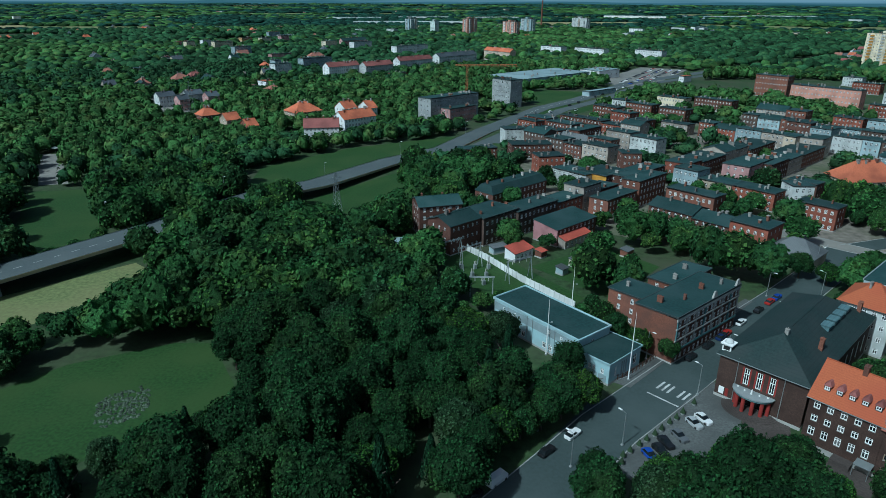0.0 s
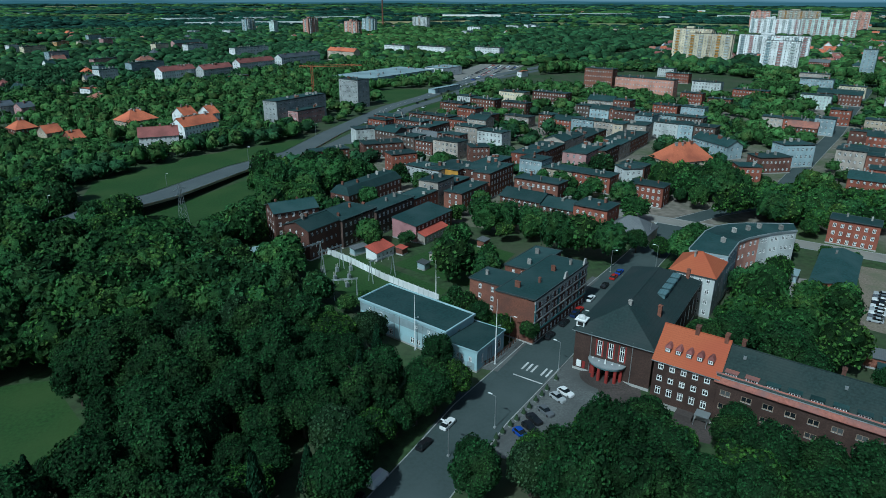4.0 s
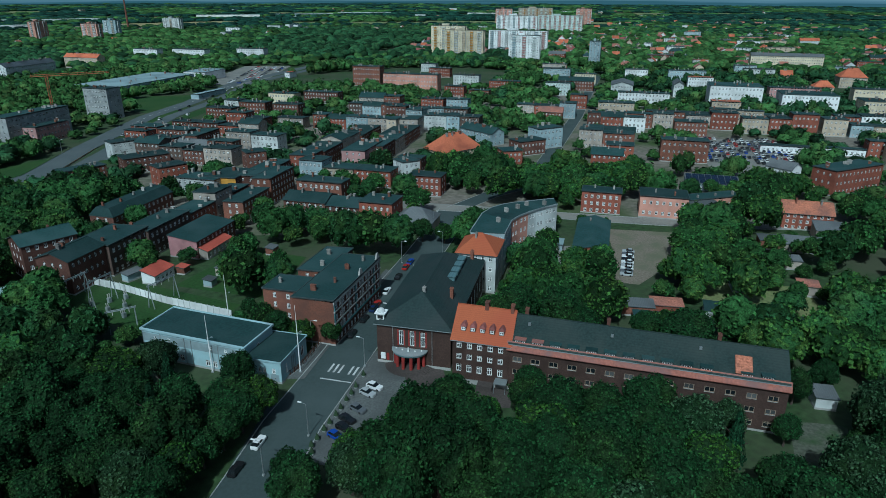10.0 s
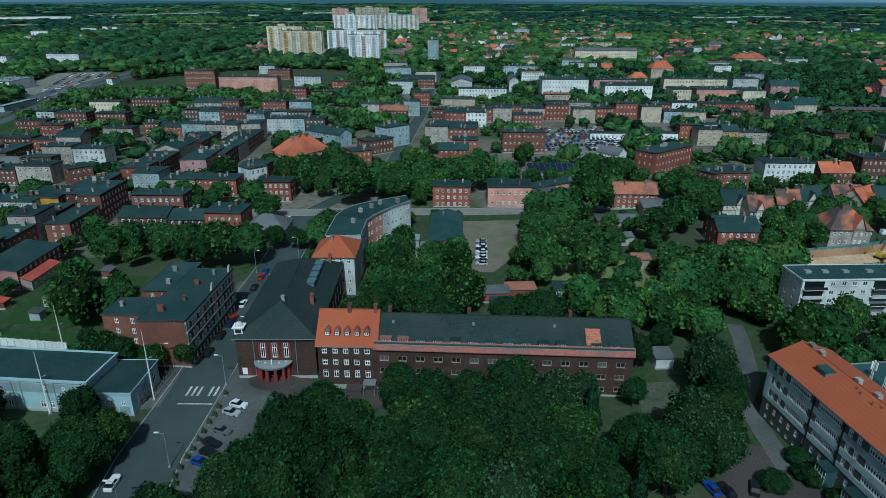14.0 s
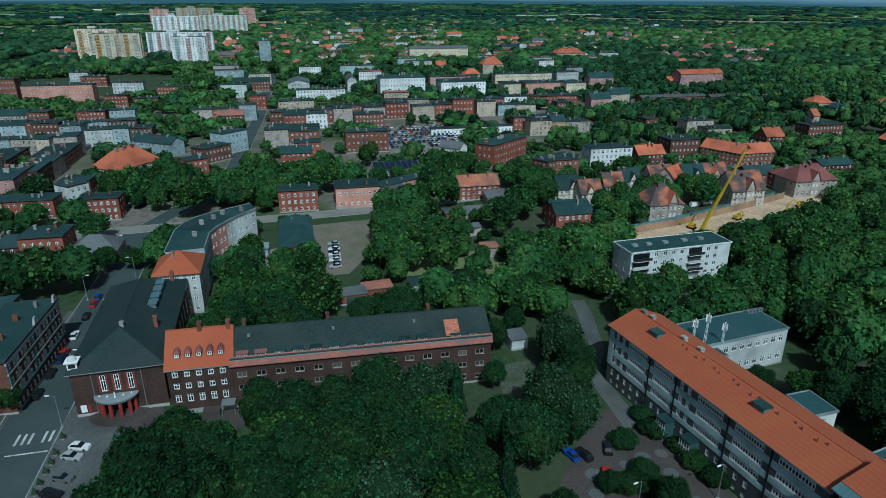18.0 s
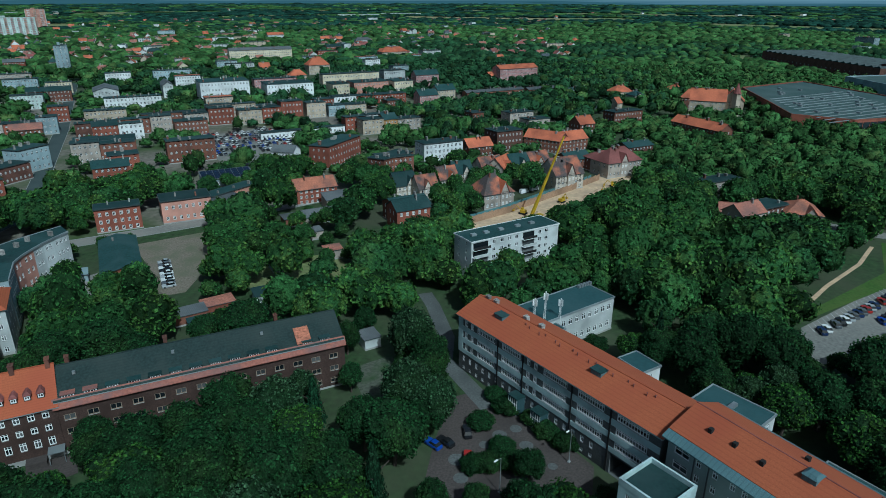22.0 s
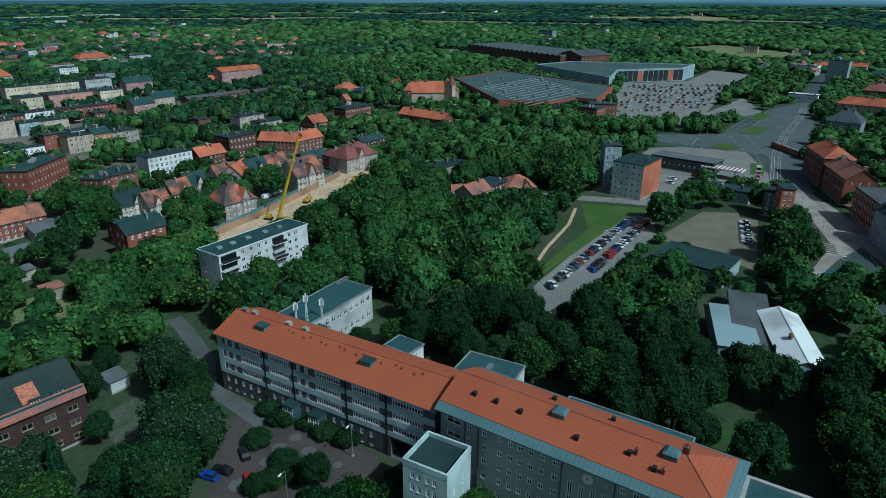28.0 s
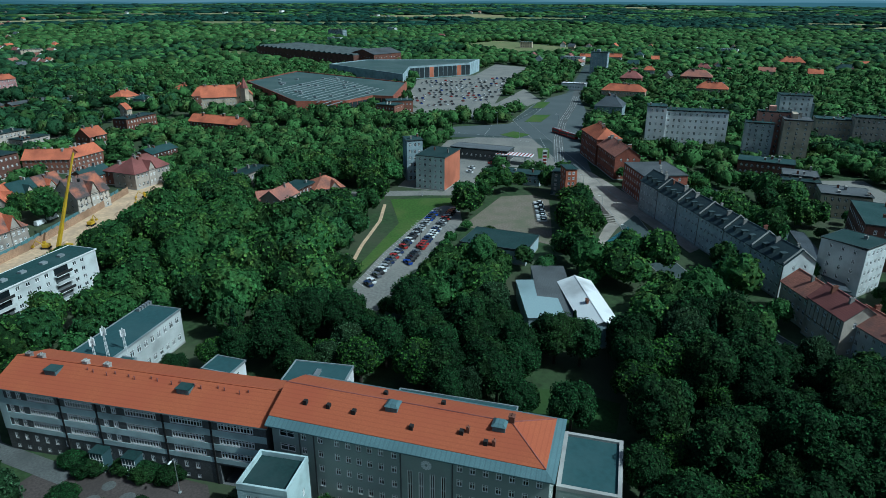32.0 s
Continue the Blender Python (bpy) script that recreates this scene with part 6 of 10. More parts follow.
for (x0, y0), (x1, y1) in zip(fence_line, fence_line[1:]):
    length = math.hypot(x1 - x0, y1 - y0)
    q = math.degrees(math.atan2(y1 - y0, x1 - x0))
    s = Shape()
    s.box(0, -0.12, 0, length, 0.12, 0.3)
    part("fence_kerb", s, KERB, fence, at=pose(x0, y0, 0, 0, 0, q))
    s = Shape()
    for zz in (0.55, 1.45):
        s.box(0, -0.03, zz, length, 0.03, zz + 0.06, 0, True)
    part("rail", s, BROWN_WOOD, fence, at=pose(x0, y0, 0, 0, 0, q))
    for k in range(int(length / 1.5) + 1):
        s = Shape()
        s.box(k * 1.5, -0.09, 0, k * 1.5 + 0.18, 0.09, 1.7)
        part("post", s, BROWN_WOOD, fence, at=pose(x0, y0, 0, 0, 0, q))

# the dark brick hall with its round porch
HX, HY, HR, HW, HD, HH = 86.9, 137.9, -46.0, 19.0, 45.5, 11.6
FOOTPRINTS.append((HX, HY, HR, HW / 2, HD / 2))
hall = thing("hall", HX, HY, HR, "dark clinker-brick hall with a wide slate-grey hipped roof and round porch", "hall")
tall = [(5.8, 6.9), (8.6, 9.7), (11.4, 12.5)]
side = [(4 + k * 4.6, 5.4 + k * 4.6) for k in range(9)]
shell(hall, HW, HD, HH, [WALLS["hallbrick"], STONE], front=(tall, [(5.9, 9.9)]), right=(side, [(3.0, 7.5)]), left=(side, [(3.0, 7.5)]), plinth=0.8)
for a, b in tall:
    for k in (a - 0.42, b + 0.1):
        s = Shape()
        s.box(-HW / 2 + k, -HD / 2 - 0.05, 5.7, -HW / 2 + k + 0.32, -HD / 2 + 0.02, 10.1, 0, True)
        part("red_panel", s, RED, hall, "red painted strip beside a tall window")
for k in (4.2, 14.3):
    s = Shape()
    s.tube((-HW / 2 + k, -HD / 2 - 0.1, 0.3), (-HW / 2 + k, -HD / 2 - 0.1, HH), 0.09, sides=6)
    part("downpipe", s, METAL, hall)
s = Shape()
roof_pitched(s, HD, HW, HH, 5.2, hip=9.5, over=0.7)
part("roof", s, [material("slate_felt", (0.019, 0.036, 0.035), rough=0.75, lines=(2.2, "Z", 0.25), grain=2, second=(0.032, 0.043, 0.043)), FLASHING], hall, at=pose(0, 0, 0, 0, 0, 90))
px_, py_ = -0.9, -HD / 2
s = Shape()
arc = [(px_ + 4.4 * math.cos(math.pi + math.pi * k / 18), py_ + 3.6 * math.sin(math.pi + math.pi * k / 18)) for k in range(19)]
s.prism(arc, 4.4, 5.0)
part("porch_roof", s, ROOFS["copper"], hall, "half-round patinated porch roof")
s = Shape()
s.prism([(px_ + (a - px_) * 1.05, py_ + (b - py_) * 1.05) for a, b in arc], 4.85, 5.08)
part("porch_rim", s, FLASHING, hall)
for k in range(6):
    q = math.pi + math.pi * (k + 0.35) / 5.7
    s = Shape()
    s.prism(ring(0.42, 12, px_ + 3.7 * math.cos(q), py_ + 3.0 * math.sin(q)), 0.6, 4.4)
    part("column", s, RED, hall, "dark red round column")
for k in range(5):
    r_ = 6.4 - k * 0.45
    s = Shape()
    s.prism([(px_ + r_ * math.cos(math.pi + math.pi * j / 20), py_ + r_ * 0.86 * math.sin(math.pi + math.pi * j / 20)) for j in range(21)], k * 0.15, k * 0.15 + 0.15)
    part("step", s, PINK_PAVING, hall)
s = Shape()
s.box(px_ - 2.6, py_ - 0.06, 0.7, px_ + 2.6, py_ + 0.05, 3.9, 0, True)
part("door", s, PANE, hall, "dark glazed entrance doors")
for k in (-3.4, -1.7, 0, 1.6, 3.2):
    s = Shape()
    s.prism(ring(0.22, 8, px_ + k, py_ - 1.7 + abs(k) * 0.3), 5.0, 5.35 if k else 6.3, top=ring(0.12, 8, px_ + k, py_ - 1.7 + abs(k) * 0.3))
    part("roof_light", s, FRAME, hall)
s = Shape()
s.box(-HW / 2 + 0.9, -HD / 2 - 0.1, 1.2, -HW / 2 + 2.1, -HD / 2 + 0.02, 3.0, 0, True)
part("notice_board", s, FRAME, hall, "white notice board")
s = Shape()
s.box(-HW / 2 + 2.4, -HD / 2 - 0.1, 1.0, -HW / 2 + 3.1, -HD / 2 + 0.02, 3.0, 0, True)
part("notice_board", s, RED, hall)
turret = thing("roof_turret", *(pose(HX, HY, 0, 0, 0, HR) @ Vector((-HW / 2 + 0.8, -HD / 2 + 1.6, 0)))[:2], HR, "small white domed turret on the corner of the hall's roof", "turret", z=HH)
s = Shape()
s.box(-1.0, -1.0, 0.2, 1.0, 1.0, 1.9)
part("lantern", s, [FRAME], turret)
# dark panels paint the shaded insides of openings onto the solid lantern
for k in range(4):
    s = Shape()
    s.box(-0.7, -0.06, 0.6, 0.7, 0.04, 1.5, 0, True)
    part("opening", s, DARK, turret, at=pose(0, 0, 0, 0, 0, 90 * k) @ pose(0, -1.0, 0))
s = Shape()
s.box(-1.4, -1.4, 1.9, 1.4, 1.4, 2.15, 0, True)
part("cornice", s, FRAME, turret)
s = Shape()
for k in range(4):
    a0, a1 = k * math.pi / 8, (k + 1) * math.pi / 8
    s.prism(ring(1.0 * math.cos(a0), 14), 2.15 + 1.0 * math.sin(a0), 2.15 + 1.0 * math.sin(a1), top=ring(max(1.0 * math.cos(a1), 0.02), 14), cap=(k == 3))
part("dome", s, WALLS["white"], turret)
s = Shape()
s.tube((0, 0, 3.1), (0, 0, 4.0), 0.05)
part("finial", s, METAL, turret)
for k in range(4):
    s = Shape()
    s.box(-0.9, -1.4, -0.3, 0.9, 1.4, 0.9)
    s.box(-1.1, -1.6, 0.9, 1.1, 1.6, 1.05, 0, True)
    part("roof_vent", s, ROOFS["copper"], hall, "blue-green metal roof vent", at=pose(4.6, 1.5 + k * 4.2, HH + 2.7))
chimney(hall, 6.6, -8.5, HH + 2.2, 2.2, 0.9, 0.9, WALLS["brick"])
chimney(hall, 6.8, 19.5, HH + 2.2, 1.8, 0.9, 1.3, WALLS["brick"])
chimney(hall, 0.4, -HD / 2 + 9.5, HH + 5.0, 1.1, 0.8, 0.8)


def dormer(parent, x, y, z, w, roof_mat, wall_mat, panes=2, h=1.0, deep=2.2, flat=False):
    """A dormer with a window in its face at y, reaching back into the roof."""
    s = Shape()
    s.box(x - w / 2, y, z - 0.3, x + w / 2, y + deep, z + h)
    d_ = part("dormer", s, wall_mat, parent)
    s = Shape()
    if flat:
        s.box(x - w / 2 - 0.2, y - 0.35, z + h, x + w / 2 + 0.2, y + deep + 0.6, z + h + 0.14, 0, True)
        part("dormer_roof", s, roof_mat, d_)
        part("window", window_mesh(w - 0.2, h - 0.12, panes), None, d_, at=pose(x, y - 0.14, z + 0.02))
        return
    s.poly([(x - w / 2 - 0.15, y - 0.2, z + h), (x + w / 2 + 0.15, y - 0.2, z + h), (x + w / 2 * 0.3, y + 0.5, z + h + 0.6), (x - w / 2 * 0.3, y + 0.5, z + h + 0.6)])
    s.poly([(x + w / 2 + 0.15, y - 0.2, z + h), (x + w / 2 + 0.15, y + deep, z + h), (x + w / 2 * 0.3, y + deep, z + h + 0.6), (x + w / 2 * 0.3, y + 0.5, z + h + 0.6)])
    s.poly([(x - w / 2 - 0.15, y + deep, z + h), (x - w / 2 - 0.15, y - 0.2, z + h), (x - w / 2 * 0.3, y + 0.5, z + h + 0.6), (x - w / 2 * 0.3, y + deep, z + h + 0.6)])
    s.poly([(x - w / 2 * 0.3, y + 0.5, z + h + 0.6), (x + w / 2 * 0.3, y + 0.5, z + h + 0.6), (x + w / 2 * 0.3, y + deep, z + h + 0.6), (x - w / 2 * 0.3, y + deep, z + h + 0.6)])
    part("dormer_roof", s, roof_mat, d_)
    part("window", window_mesh(w - 0.3, h - 0.15, panes), None, d_, at=pose(x, y - 0.14, z + 0.02))


# the block with the orange roof
OX, OY, OR, OW, OD, OH = 84.8, 110.9, -48.5, 13.6, 14.0, 12.0
FOOTPRINTS.append((OX, OY, OR, OW / 2, OD / 2))
orange = thing("office_block", OX, OY, OR, "dark brick block with steep orange tiled roof and five dormers", "building")
c5 = [(1.0 + k * 2.5, 2.2 + k * 2.5) for k in range(5)]
shell(orange, OW, OD, OH, [WALLS["hallbrick"], STONE], front=(c5, [(3.2, 5.1), (6.6, 8.0), (9.6, 11.0)]), back=(c5, [(3.2, 5.1), (6.6, 8.0), (9.6, 11.0)]), plinth=1.2)
s = Shape()
for sx_ in (-1, 1):
    tri = [(sx_ * OW / 2, -OD / 2, OH), (sx_ * OW / 2, OD / 2, OH), (sx_ * OW / 2, 0, OH + 5.6)]
    s.poly(tri if sx_ > 0 else tri[::-1])
part("gable", s, WALLS["hallbrick"], orange)
s = Shape()
roof_pitched(s, OW, OD, OH, 5.6, over=0.5)
part("roof", s, [ROOFS["orangenew"], FLASHING], orange)
for k in range(5):
    dormer(orange, -OW / 2 + 2.2 + k * 2.3, -OD / 2 + 1.6, OH + 1.6, 1.25, ROOFS["maroon"], WALLS["hallbrick"], h=0.9)
chimney(orange, 0, 0, OH + 5.4, 1.6, 0.9, 1.5, WALLS["brick"])
chimney(orange, 6.2, 0, OH + 5.2, 1.7, 0.8, 1.6, WALLS["brick"])
s = Shape()
s.box(-0.3, -OD / 2 - 2.4, 0, 3.4, -OD / 2, 1.3)
part("entrance_steps", s, PINK_PAVING, orange)
s = Shape()
s.box(3.8, -OD / 2 - 2.6, 2.6, 6.8, -OD / 2 - 0.02, 2.8, 0, True)
for k in (3.9, 6.6):
    s.tube((k, -OD / 2 - 2.5, 0), (k, -OD / 2 - 2.5, 2.6), 0.07, sides=6)
part("canopy", s, FLASHING, orange)

# the long wing with the dark roof
WX, WY, WR, WW, WD, WH = 108.9, 83.6, -49.5, 59.6, 14.6, 11.4
FOOTPRINTS.append((WX, WY, WR, WW / 2, WD / 2))
wing = thing("long_wing", WX, WY, WR, "long dark brick wing with a grey-black roof, pink eaves and dormers", "building")
cw = [(1.2 + k * 4.2, 3.3 + k * 4.2) for k in range(14)]
WORN_WOOD = material("worn_pale_wood", (0.30, 0.23, 0.17), vary=0.25, stain=0.6)
shell(wing, WW, WD, WH, [WALLS["hallbrick"], STONE], front=(cw, [(1.4, 2.8), (4.6, 5.9), (7.9, 9.2)]), back=(cw, [(4.6, 5.9), (7.9, 9.2)]), right=([(4, 5.2), (9, 10.2)], [(4.6, 5.9), (7.9, 9.2)]), frame_mat=WORN_WOOD)
s = Shape()
for sx_ in (-1, 1):
    tri = [(sx_ * WW / 2, -WD / 2, WH), (sx_ * WW / 2, WD / 2, WH), (sx_ * WW / 2, 0, WH + 5.2)]
    s.poly(tri if sx_ > 0 else tri[::-1])
part("gable", s, WALLS["hallbrick"], wing)
s = Shape()
roof_pitched(s, WW, WD, WH + 0.9, 4.3, over=0.05)
part("roof", s, [material("grey_black_tiles", (0.022, 0.038, 0.036), rough=0.85, lines=(3, "Z", 0.3), grain=2, vary=0.3, stain=0.15, second=(0.036, 0.05, 0.046)), FLASHING], wing)
for sg in (-1, 1):
    s = Shape()
    for k in range(15):
        a, b = -WW / 2 - 0.3 + (WW + 0.6) * k / 15, -WW / 2 - 0.3 + (WW + 0.6) * (k + 1) / 15
        q = [(a, sg * (WD / 2 + 0.7), WH - 0.25), (b, sg * (WD / 2 + 0.7), WH - 0.25), (b, sg * (WD / 2 - 0.6), WH + 1.45), (a, sg * (WD / 2 - 0.6), WH + 1.45)]
        s.poly(q if sg < 0 else q[::-1])
        q = [(a, sg * (WD / 2 + 0.7), WH - 0.45), (b, sg * (WD / 2 + 0.7), WH - 0.45), (b, sg * (WD / 2 + 0.7), WH - 0.25), (a, sg * (WD / 2 + 0.7), WH - 0.25)]
        s.poly(q if sg < 0 else q[::-1])
        q = [(a, sg * (WD / 2 + 0.7), WH - 0.45), (b, sg * (WD / 2 + 0.7), WH - 0.45), (b, sg * (WD / 2 - 0.1), WH - 0.45), (a, sg * (WD / 2 - 0.1), WH - 0.45)]
        s.poly(q[::-1] if sg < 0 else q)
    part("eaves_band", s, ROOFS["pinkband"], wing, "band of pinkish tiles along the eaves")
for k in range(14):
    xx = -WW / 2 + 2.6 + k * 4.05
    if k != 11:
        dormer(wing, xx, -WD / 2 + 0.7, WH + 1.25, 2.3, ROOFS["dark"] if k > 1 else ROOFS["pinkband"], FRAME if k < 2 else WALLS["hallbrick"], panes=4, h=0.72, flat=True)
s = Shape()
s.poly([(19.0, -WD / 2 + 0.5, WH + 1.75), (22.4, -WD / 2 + 0.5, WH + 1.75), (22.4, -WD / 2 + 4.4, WH + 4.05), (19.0, -WD / 2 + 4.4, WH + 4.05)])
part("tile_patch", s, ROOFS["orangeworn"], wing, "patch of worn orange tiles")
for k in range(9):
    s = Shape()
    s.box(-0.3, -0.25, -0.3, 0.3, 0.25, 0.35)
    part("roof_vent", s, METAL, wing, at=pose(-WW / 2 + 4 + k * 6.3, -2.5 + (k % 3) * 1.2, WH + 4.2 - (k % 3) * 0.4))
for k in (-27, -8, 16):
    chimney(wing, k, 1.2, WH + 4.9, 1.4, 0.8, 1.2, WALLS["brick"])
s = Shape()
s.box(-10, -WD / 2 - 5.5, 3.2, 9, -WD / 2 - 0.1, 3.5, 0, True)
for k in range(6):
    s.tube((-9.6 + k * 3.6, -WD / 2 - 5.2, 0), (-9.6 + k * 3.6, -WD / 2 - 5.2, 3.2), 0.12, sides=6)
part("canopy", s, FLASHING, wing, "long pale canopy on posts before the ground floor")

# old tenement on the corner of the main street
old = house("tenement", 66.3, 156.6, 40, 31.5, 12.0, 12.8, 4, "brickdark", gab="brick", words="ornate sooty brick tenement with teal trim on the street", bay=2.2)
for zz, hh in ((3.5, 0.5), (6.6, 0.35), (9.8, 0.35), (12.2, 0.7)):
    s = Shape()
    s.box(-15.9, -6.3, zz, 15.9, -5.98, zz + hh, 0, True)
    part("cornice", s, TEAL_PAINT if zz < 4 else STONE, old)
for k in range(8):
    s = Shape()
    s.box(-15.6 + k * 4.35, -6.22, 3.9, -15.0 + k * 4.35, -5.98, 12.3, 0, True)
    part("pilaster", s, TEAL_PAINT if k % 3 == 0 else STONE, old)
for k in (2.0, 14.2):
    s = Shape()
    s.prism([(k - 1.3, -6.2), (k + 1.3, -6.2), (k + 1.3, -5.6), (k - 1.3, -5.6)], 13.2, 15.3, top=[(k - 0.4, -6.1), (k + 0.4, -6.1), (k + 0.4, -5.7), (k - 0.4, -5.7)])
    part("attic_gable", s, STONE, old)
house("tenement", 55.0, 160.5, 40, 9.5, 15.5, 11.5, 4, "brick", words="brick rear wing of the corner tenement with a felt roof")
house("tenement", 69.5, 173.0, 40, 19.0, 9.0, 11.5, 4, "brick", words="brick rear wing with a felt roof in the court")

# corner house with the orange hipped roof
house("tenement", 114.4, 154.4, -47, 12.6, 14.5, 13.0, 4, "pale", "hip", "orangenew", rh=4.2, words="pale grey corner house with an orange hipped roof")


def bent_block(name, pts, inner, h, floors, mats, label):
    """A block along a bent line: pts its front, inner its back, one wall and roof piece for each stretch."""
    top = thing(name, *pts[0], 0, label, "tenement")
    m = pose(*pts[0], 0).inverted()
    P_ = [tuple((m @ Vector((*p, 0)))[:2]) for p in pts]
    Q_ = [tuple((m @ Vector((*p, 0)))[:2]) for p in inner]
    for i in range(len(P_) - 1):
        quad_ = [P_[i], P_[i + 1], Q_[i + 1], Q_[i]]
        s = Shape()
        for j, (a, b) in enumerate(zip(quad_, quad_[1:] + quad_[:1])):
            if (j == 1 and i < len(P_) - 2) or (j == 3 and i > 0):
                continue
            length = math.hypot(b[0] - a[0], b[1] - a[1])
            u = ((b[0] - a[0]) / length, (b[1] - a[1]) / length)
            cols, rows = spread(length, max(1, round(length / 2.4)), 1.1), storeys(h, floors)
            facade(s, a, u, length, 0, h, cols, rows)
            place_windows(top, a, u, cols, rows)
        s.poly([(*p, 0) for p in quad_[::-1]])
        part("wall", s.mesh("wall", [WALLS[mats[i]], STONE], weld=True), None, top)
        s = Shape()
        s.prism(quad_, h + 0.05, h + 0.4)
        part("roof", s, ROOFS["dark"], top)
        for a, b in ((quad_[0], quad_[1]), (quad_[2], quad_[3])):
            n = math.hypot(b[0] - a[0], b[1] - a[1])
            ox, oy = (b[1] - a[1]) / n * 0.3, -(b[0] - a[0]) / n * 0.3
            s = Shape()
            s.prism([(a[0] + ox, a[1] + oy), (b[0] + ox, b[1] + oy), b, a], h - 0.1, h + 0.55)
            part("eaves_band", s, FLASHING, top)
    return top


curve_front = [(124.5, 154.9), (134.6, 164.0), (139.6, 166.2), (145.1, 167.6), (149.6, 168.4), (153.9, 168.8), (160.5, 169.2)]
curve_back = [(116.1, 162.3), (130.4, 175.2), (137.0, 178.6), (142.9, 179.6), (148.4, 179.0), (153.6, 177.6), (163.9, 174.9)]
curved = bent_block("curved_tenement", curve_front, curve_back, 14.6, 4, ["bluegrey", "salmon", "salmon", "pale", "pale", "pale"], "curved tenement painted pink and grey with a felt roof")
for cx, cy in ((5, 10), (14, 17), (20, 18), (25, 19), (31, 16)):
    chimney(curved, cx, cy, 14.9, 1.5, 0.9, 1.3)
for qx, qy in ((118, 158), (124, 166), (134, 170), (140, 173), (146, 174), (152, 173), (159, 172)):
    FOOTPRINTS.append((qx, qy, 42, 6, 6))
house("shed", 156, 163, -48, 4, 5, 2.6, 1, "bluegrey", "shed", "mallpale", rh=1.0, words="small blue shed with a pale sheet roof")

# five-storey flats beside the crane
FX, FY, FR, FW, FD, FH = 205.3, 31.2, -44.5, 36.0, 10.4, 13.2
FOOTPRINTS.append((FX, FY, FR, FW / 2, FD / 2))
flats = thing("apartment_block", FX, FY, FR, "white five-storey apartment block with corner balconies and flat felt roof", "apartment block")
fc = [(8.2, 9.6), (11.4, 12.8), (14.4, 15.8), (17.4, 18.8), (27.2, 28.6), (30.0, 31.4)]
fr = [(k * 2.62 + 1.0, k * 2.62 + 2.3) for k in range(5)]
shell(flats, FW, FD, FH, [WALLS["pale"], STONE], front=(fc, fr), back=(fc, fr), left=([(2.2, 3.2), (6.8, 7.8)], fr))
s = Shape()
roof_flat(s, FW, FD, FH, rise=0.2)
part("roof", s, [ROOFS["dark"], FRAME], flats)
for a, b in ((-FW / 2 + 0.3, -FW / 2 + 6.8), (2.2, 7.8)):
    for k in range(5):
        z = k * 2.62 + 0.2
        s = Shape()
        s.box(a, -FD / 2 - 1.3, z, b, -FD / 2 - 0.01, z + 0.18, 0, True)
        bal = part("balcony", s, WALLS["white"], flats)
        s = Shape()
        s.box(a, -FD / 2 - 1.3, z + 0.18, b, -FD / 2 - 1.2, z + 1.05, 0, True)
        part("railing", s, WALLS["pale"] if k % 2 else DARK, bal)
        s = Shape()
        s.box(a + 0.4, -FD / 2 - 0.05, z + 0.2, b - 0.4, -FD / 2 + 0.03, z + 2.3, 0, True)
        part("balcony_door", s, PANE, bal)
for k in (-14, -9, -3, 4, 10):
    s = Shape()
    s.box(k - 0.9, -0.9, FH + 0.3, k + 0.9, 0.6, FH + 1.0)
    part("roof_vent", s, FLASHING, flats)

# ---- the school ----
AX, AY, AR, AW, AD, AH = 124.2, 4.6, -128.7, 58.4, 14.0, 15.3
FOOTPRINTS.append((AX, AY, AR, AW / 2, AD / 2))
school = thing("school_wing", AX, AY, AR, "long grey school wing with light bands, strip windows and orange roof", "school")
singles = [(2.3, 3.4), (4.5, 5.6), (23.9, 25.0), (26.1, 27.2)]
strips = [(7.0, 13.4), (15.7, 22.0), (29.0, 35.8), (38.7, 45.5), (48.6, 55.8)]
cols_up = sorted(singles + strips)
rows_up = [(6.3, 7.9), (9.5, 11.1), (12.7, 14.3)]
base_cols = [(1.6 + k * 2.42, 2.5 + k * 2.42) for k in range(18)]
s = Shape()
facade(s, (-AW / 2, -AD / 2), (1, 0), 46.8, 0, 5.2, base_cols, [(0.7, 1.5), (2.9, 4.3)], deep=0.2)
facade(s, (-AW / 2 + 46.8, -AD / 2), (1, 0), AW - 46.8, 0, 5.2, [(1.2, 8.2)], [(0.01, 4.6)], deep=9.0, reveal=0)
facade(s, (-AW / 2, -AD / 2), (1, 0), AW, 5.2, AH, cols_up, rows_up, deep=0.2)
back_cols = [(2 + k * 3.6, 4 + k * 3.6) for k in range(15)]
facade(s, (AW / 2, -AD / 2), (0, 1), AD, 0, AH, [], [])
facade(s, (AW / 2, AD / 2), (-1, 0), AW, 0, AH, back_cols, [(2.9, 4.3)] + rows_up, deep=0.2)
facade(s, (-AW / 2, AD / 2), (0, -1), AD, 0, AH, [(3, 4), (8, 9)], rows_up, deep=0.2)
part("wall", s, [WALLS["schooldark"]], school)
# dark sheet at the passage's back in place of its shade
s = Shape()
s.poly([(-AW / 2 + 48.0, -AD / 2 + 9.0, 0), (-AW / 2 + 55.0, -AD / 2 + 9.0, 0), (-AW / 2 + 55.0, -AD / 2 + 9.0, 4.6), (-AW / 2 + 48.0, -AD / 2 + 9.0, 4.6)])
part("passage_gate", s, DARK, school)
o, u = (-AW / 2, -AD / 2), (1, 0)
place_windows(school, o, u, base_cols, [(0.7, 1.5), (2.9, 4.3)])
place_windows(school, o, u, singles, rows_up, bar=0.19)
place_windows(school, o, u, strips, rows_up, panes=11, bar=0.19)
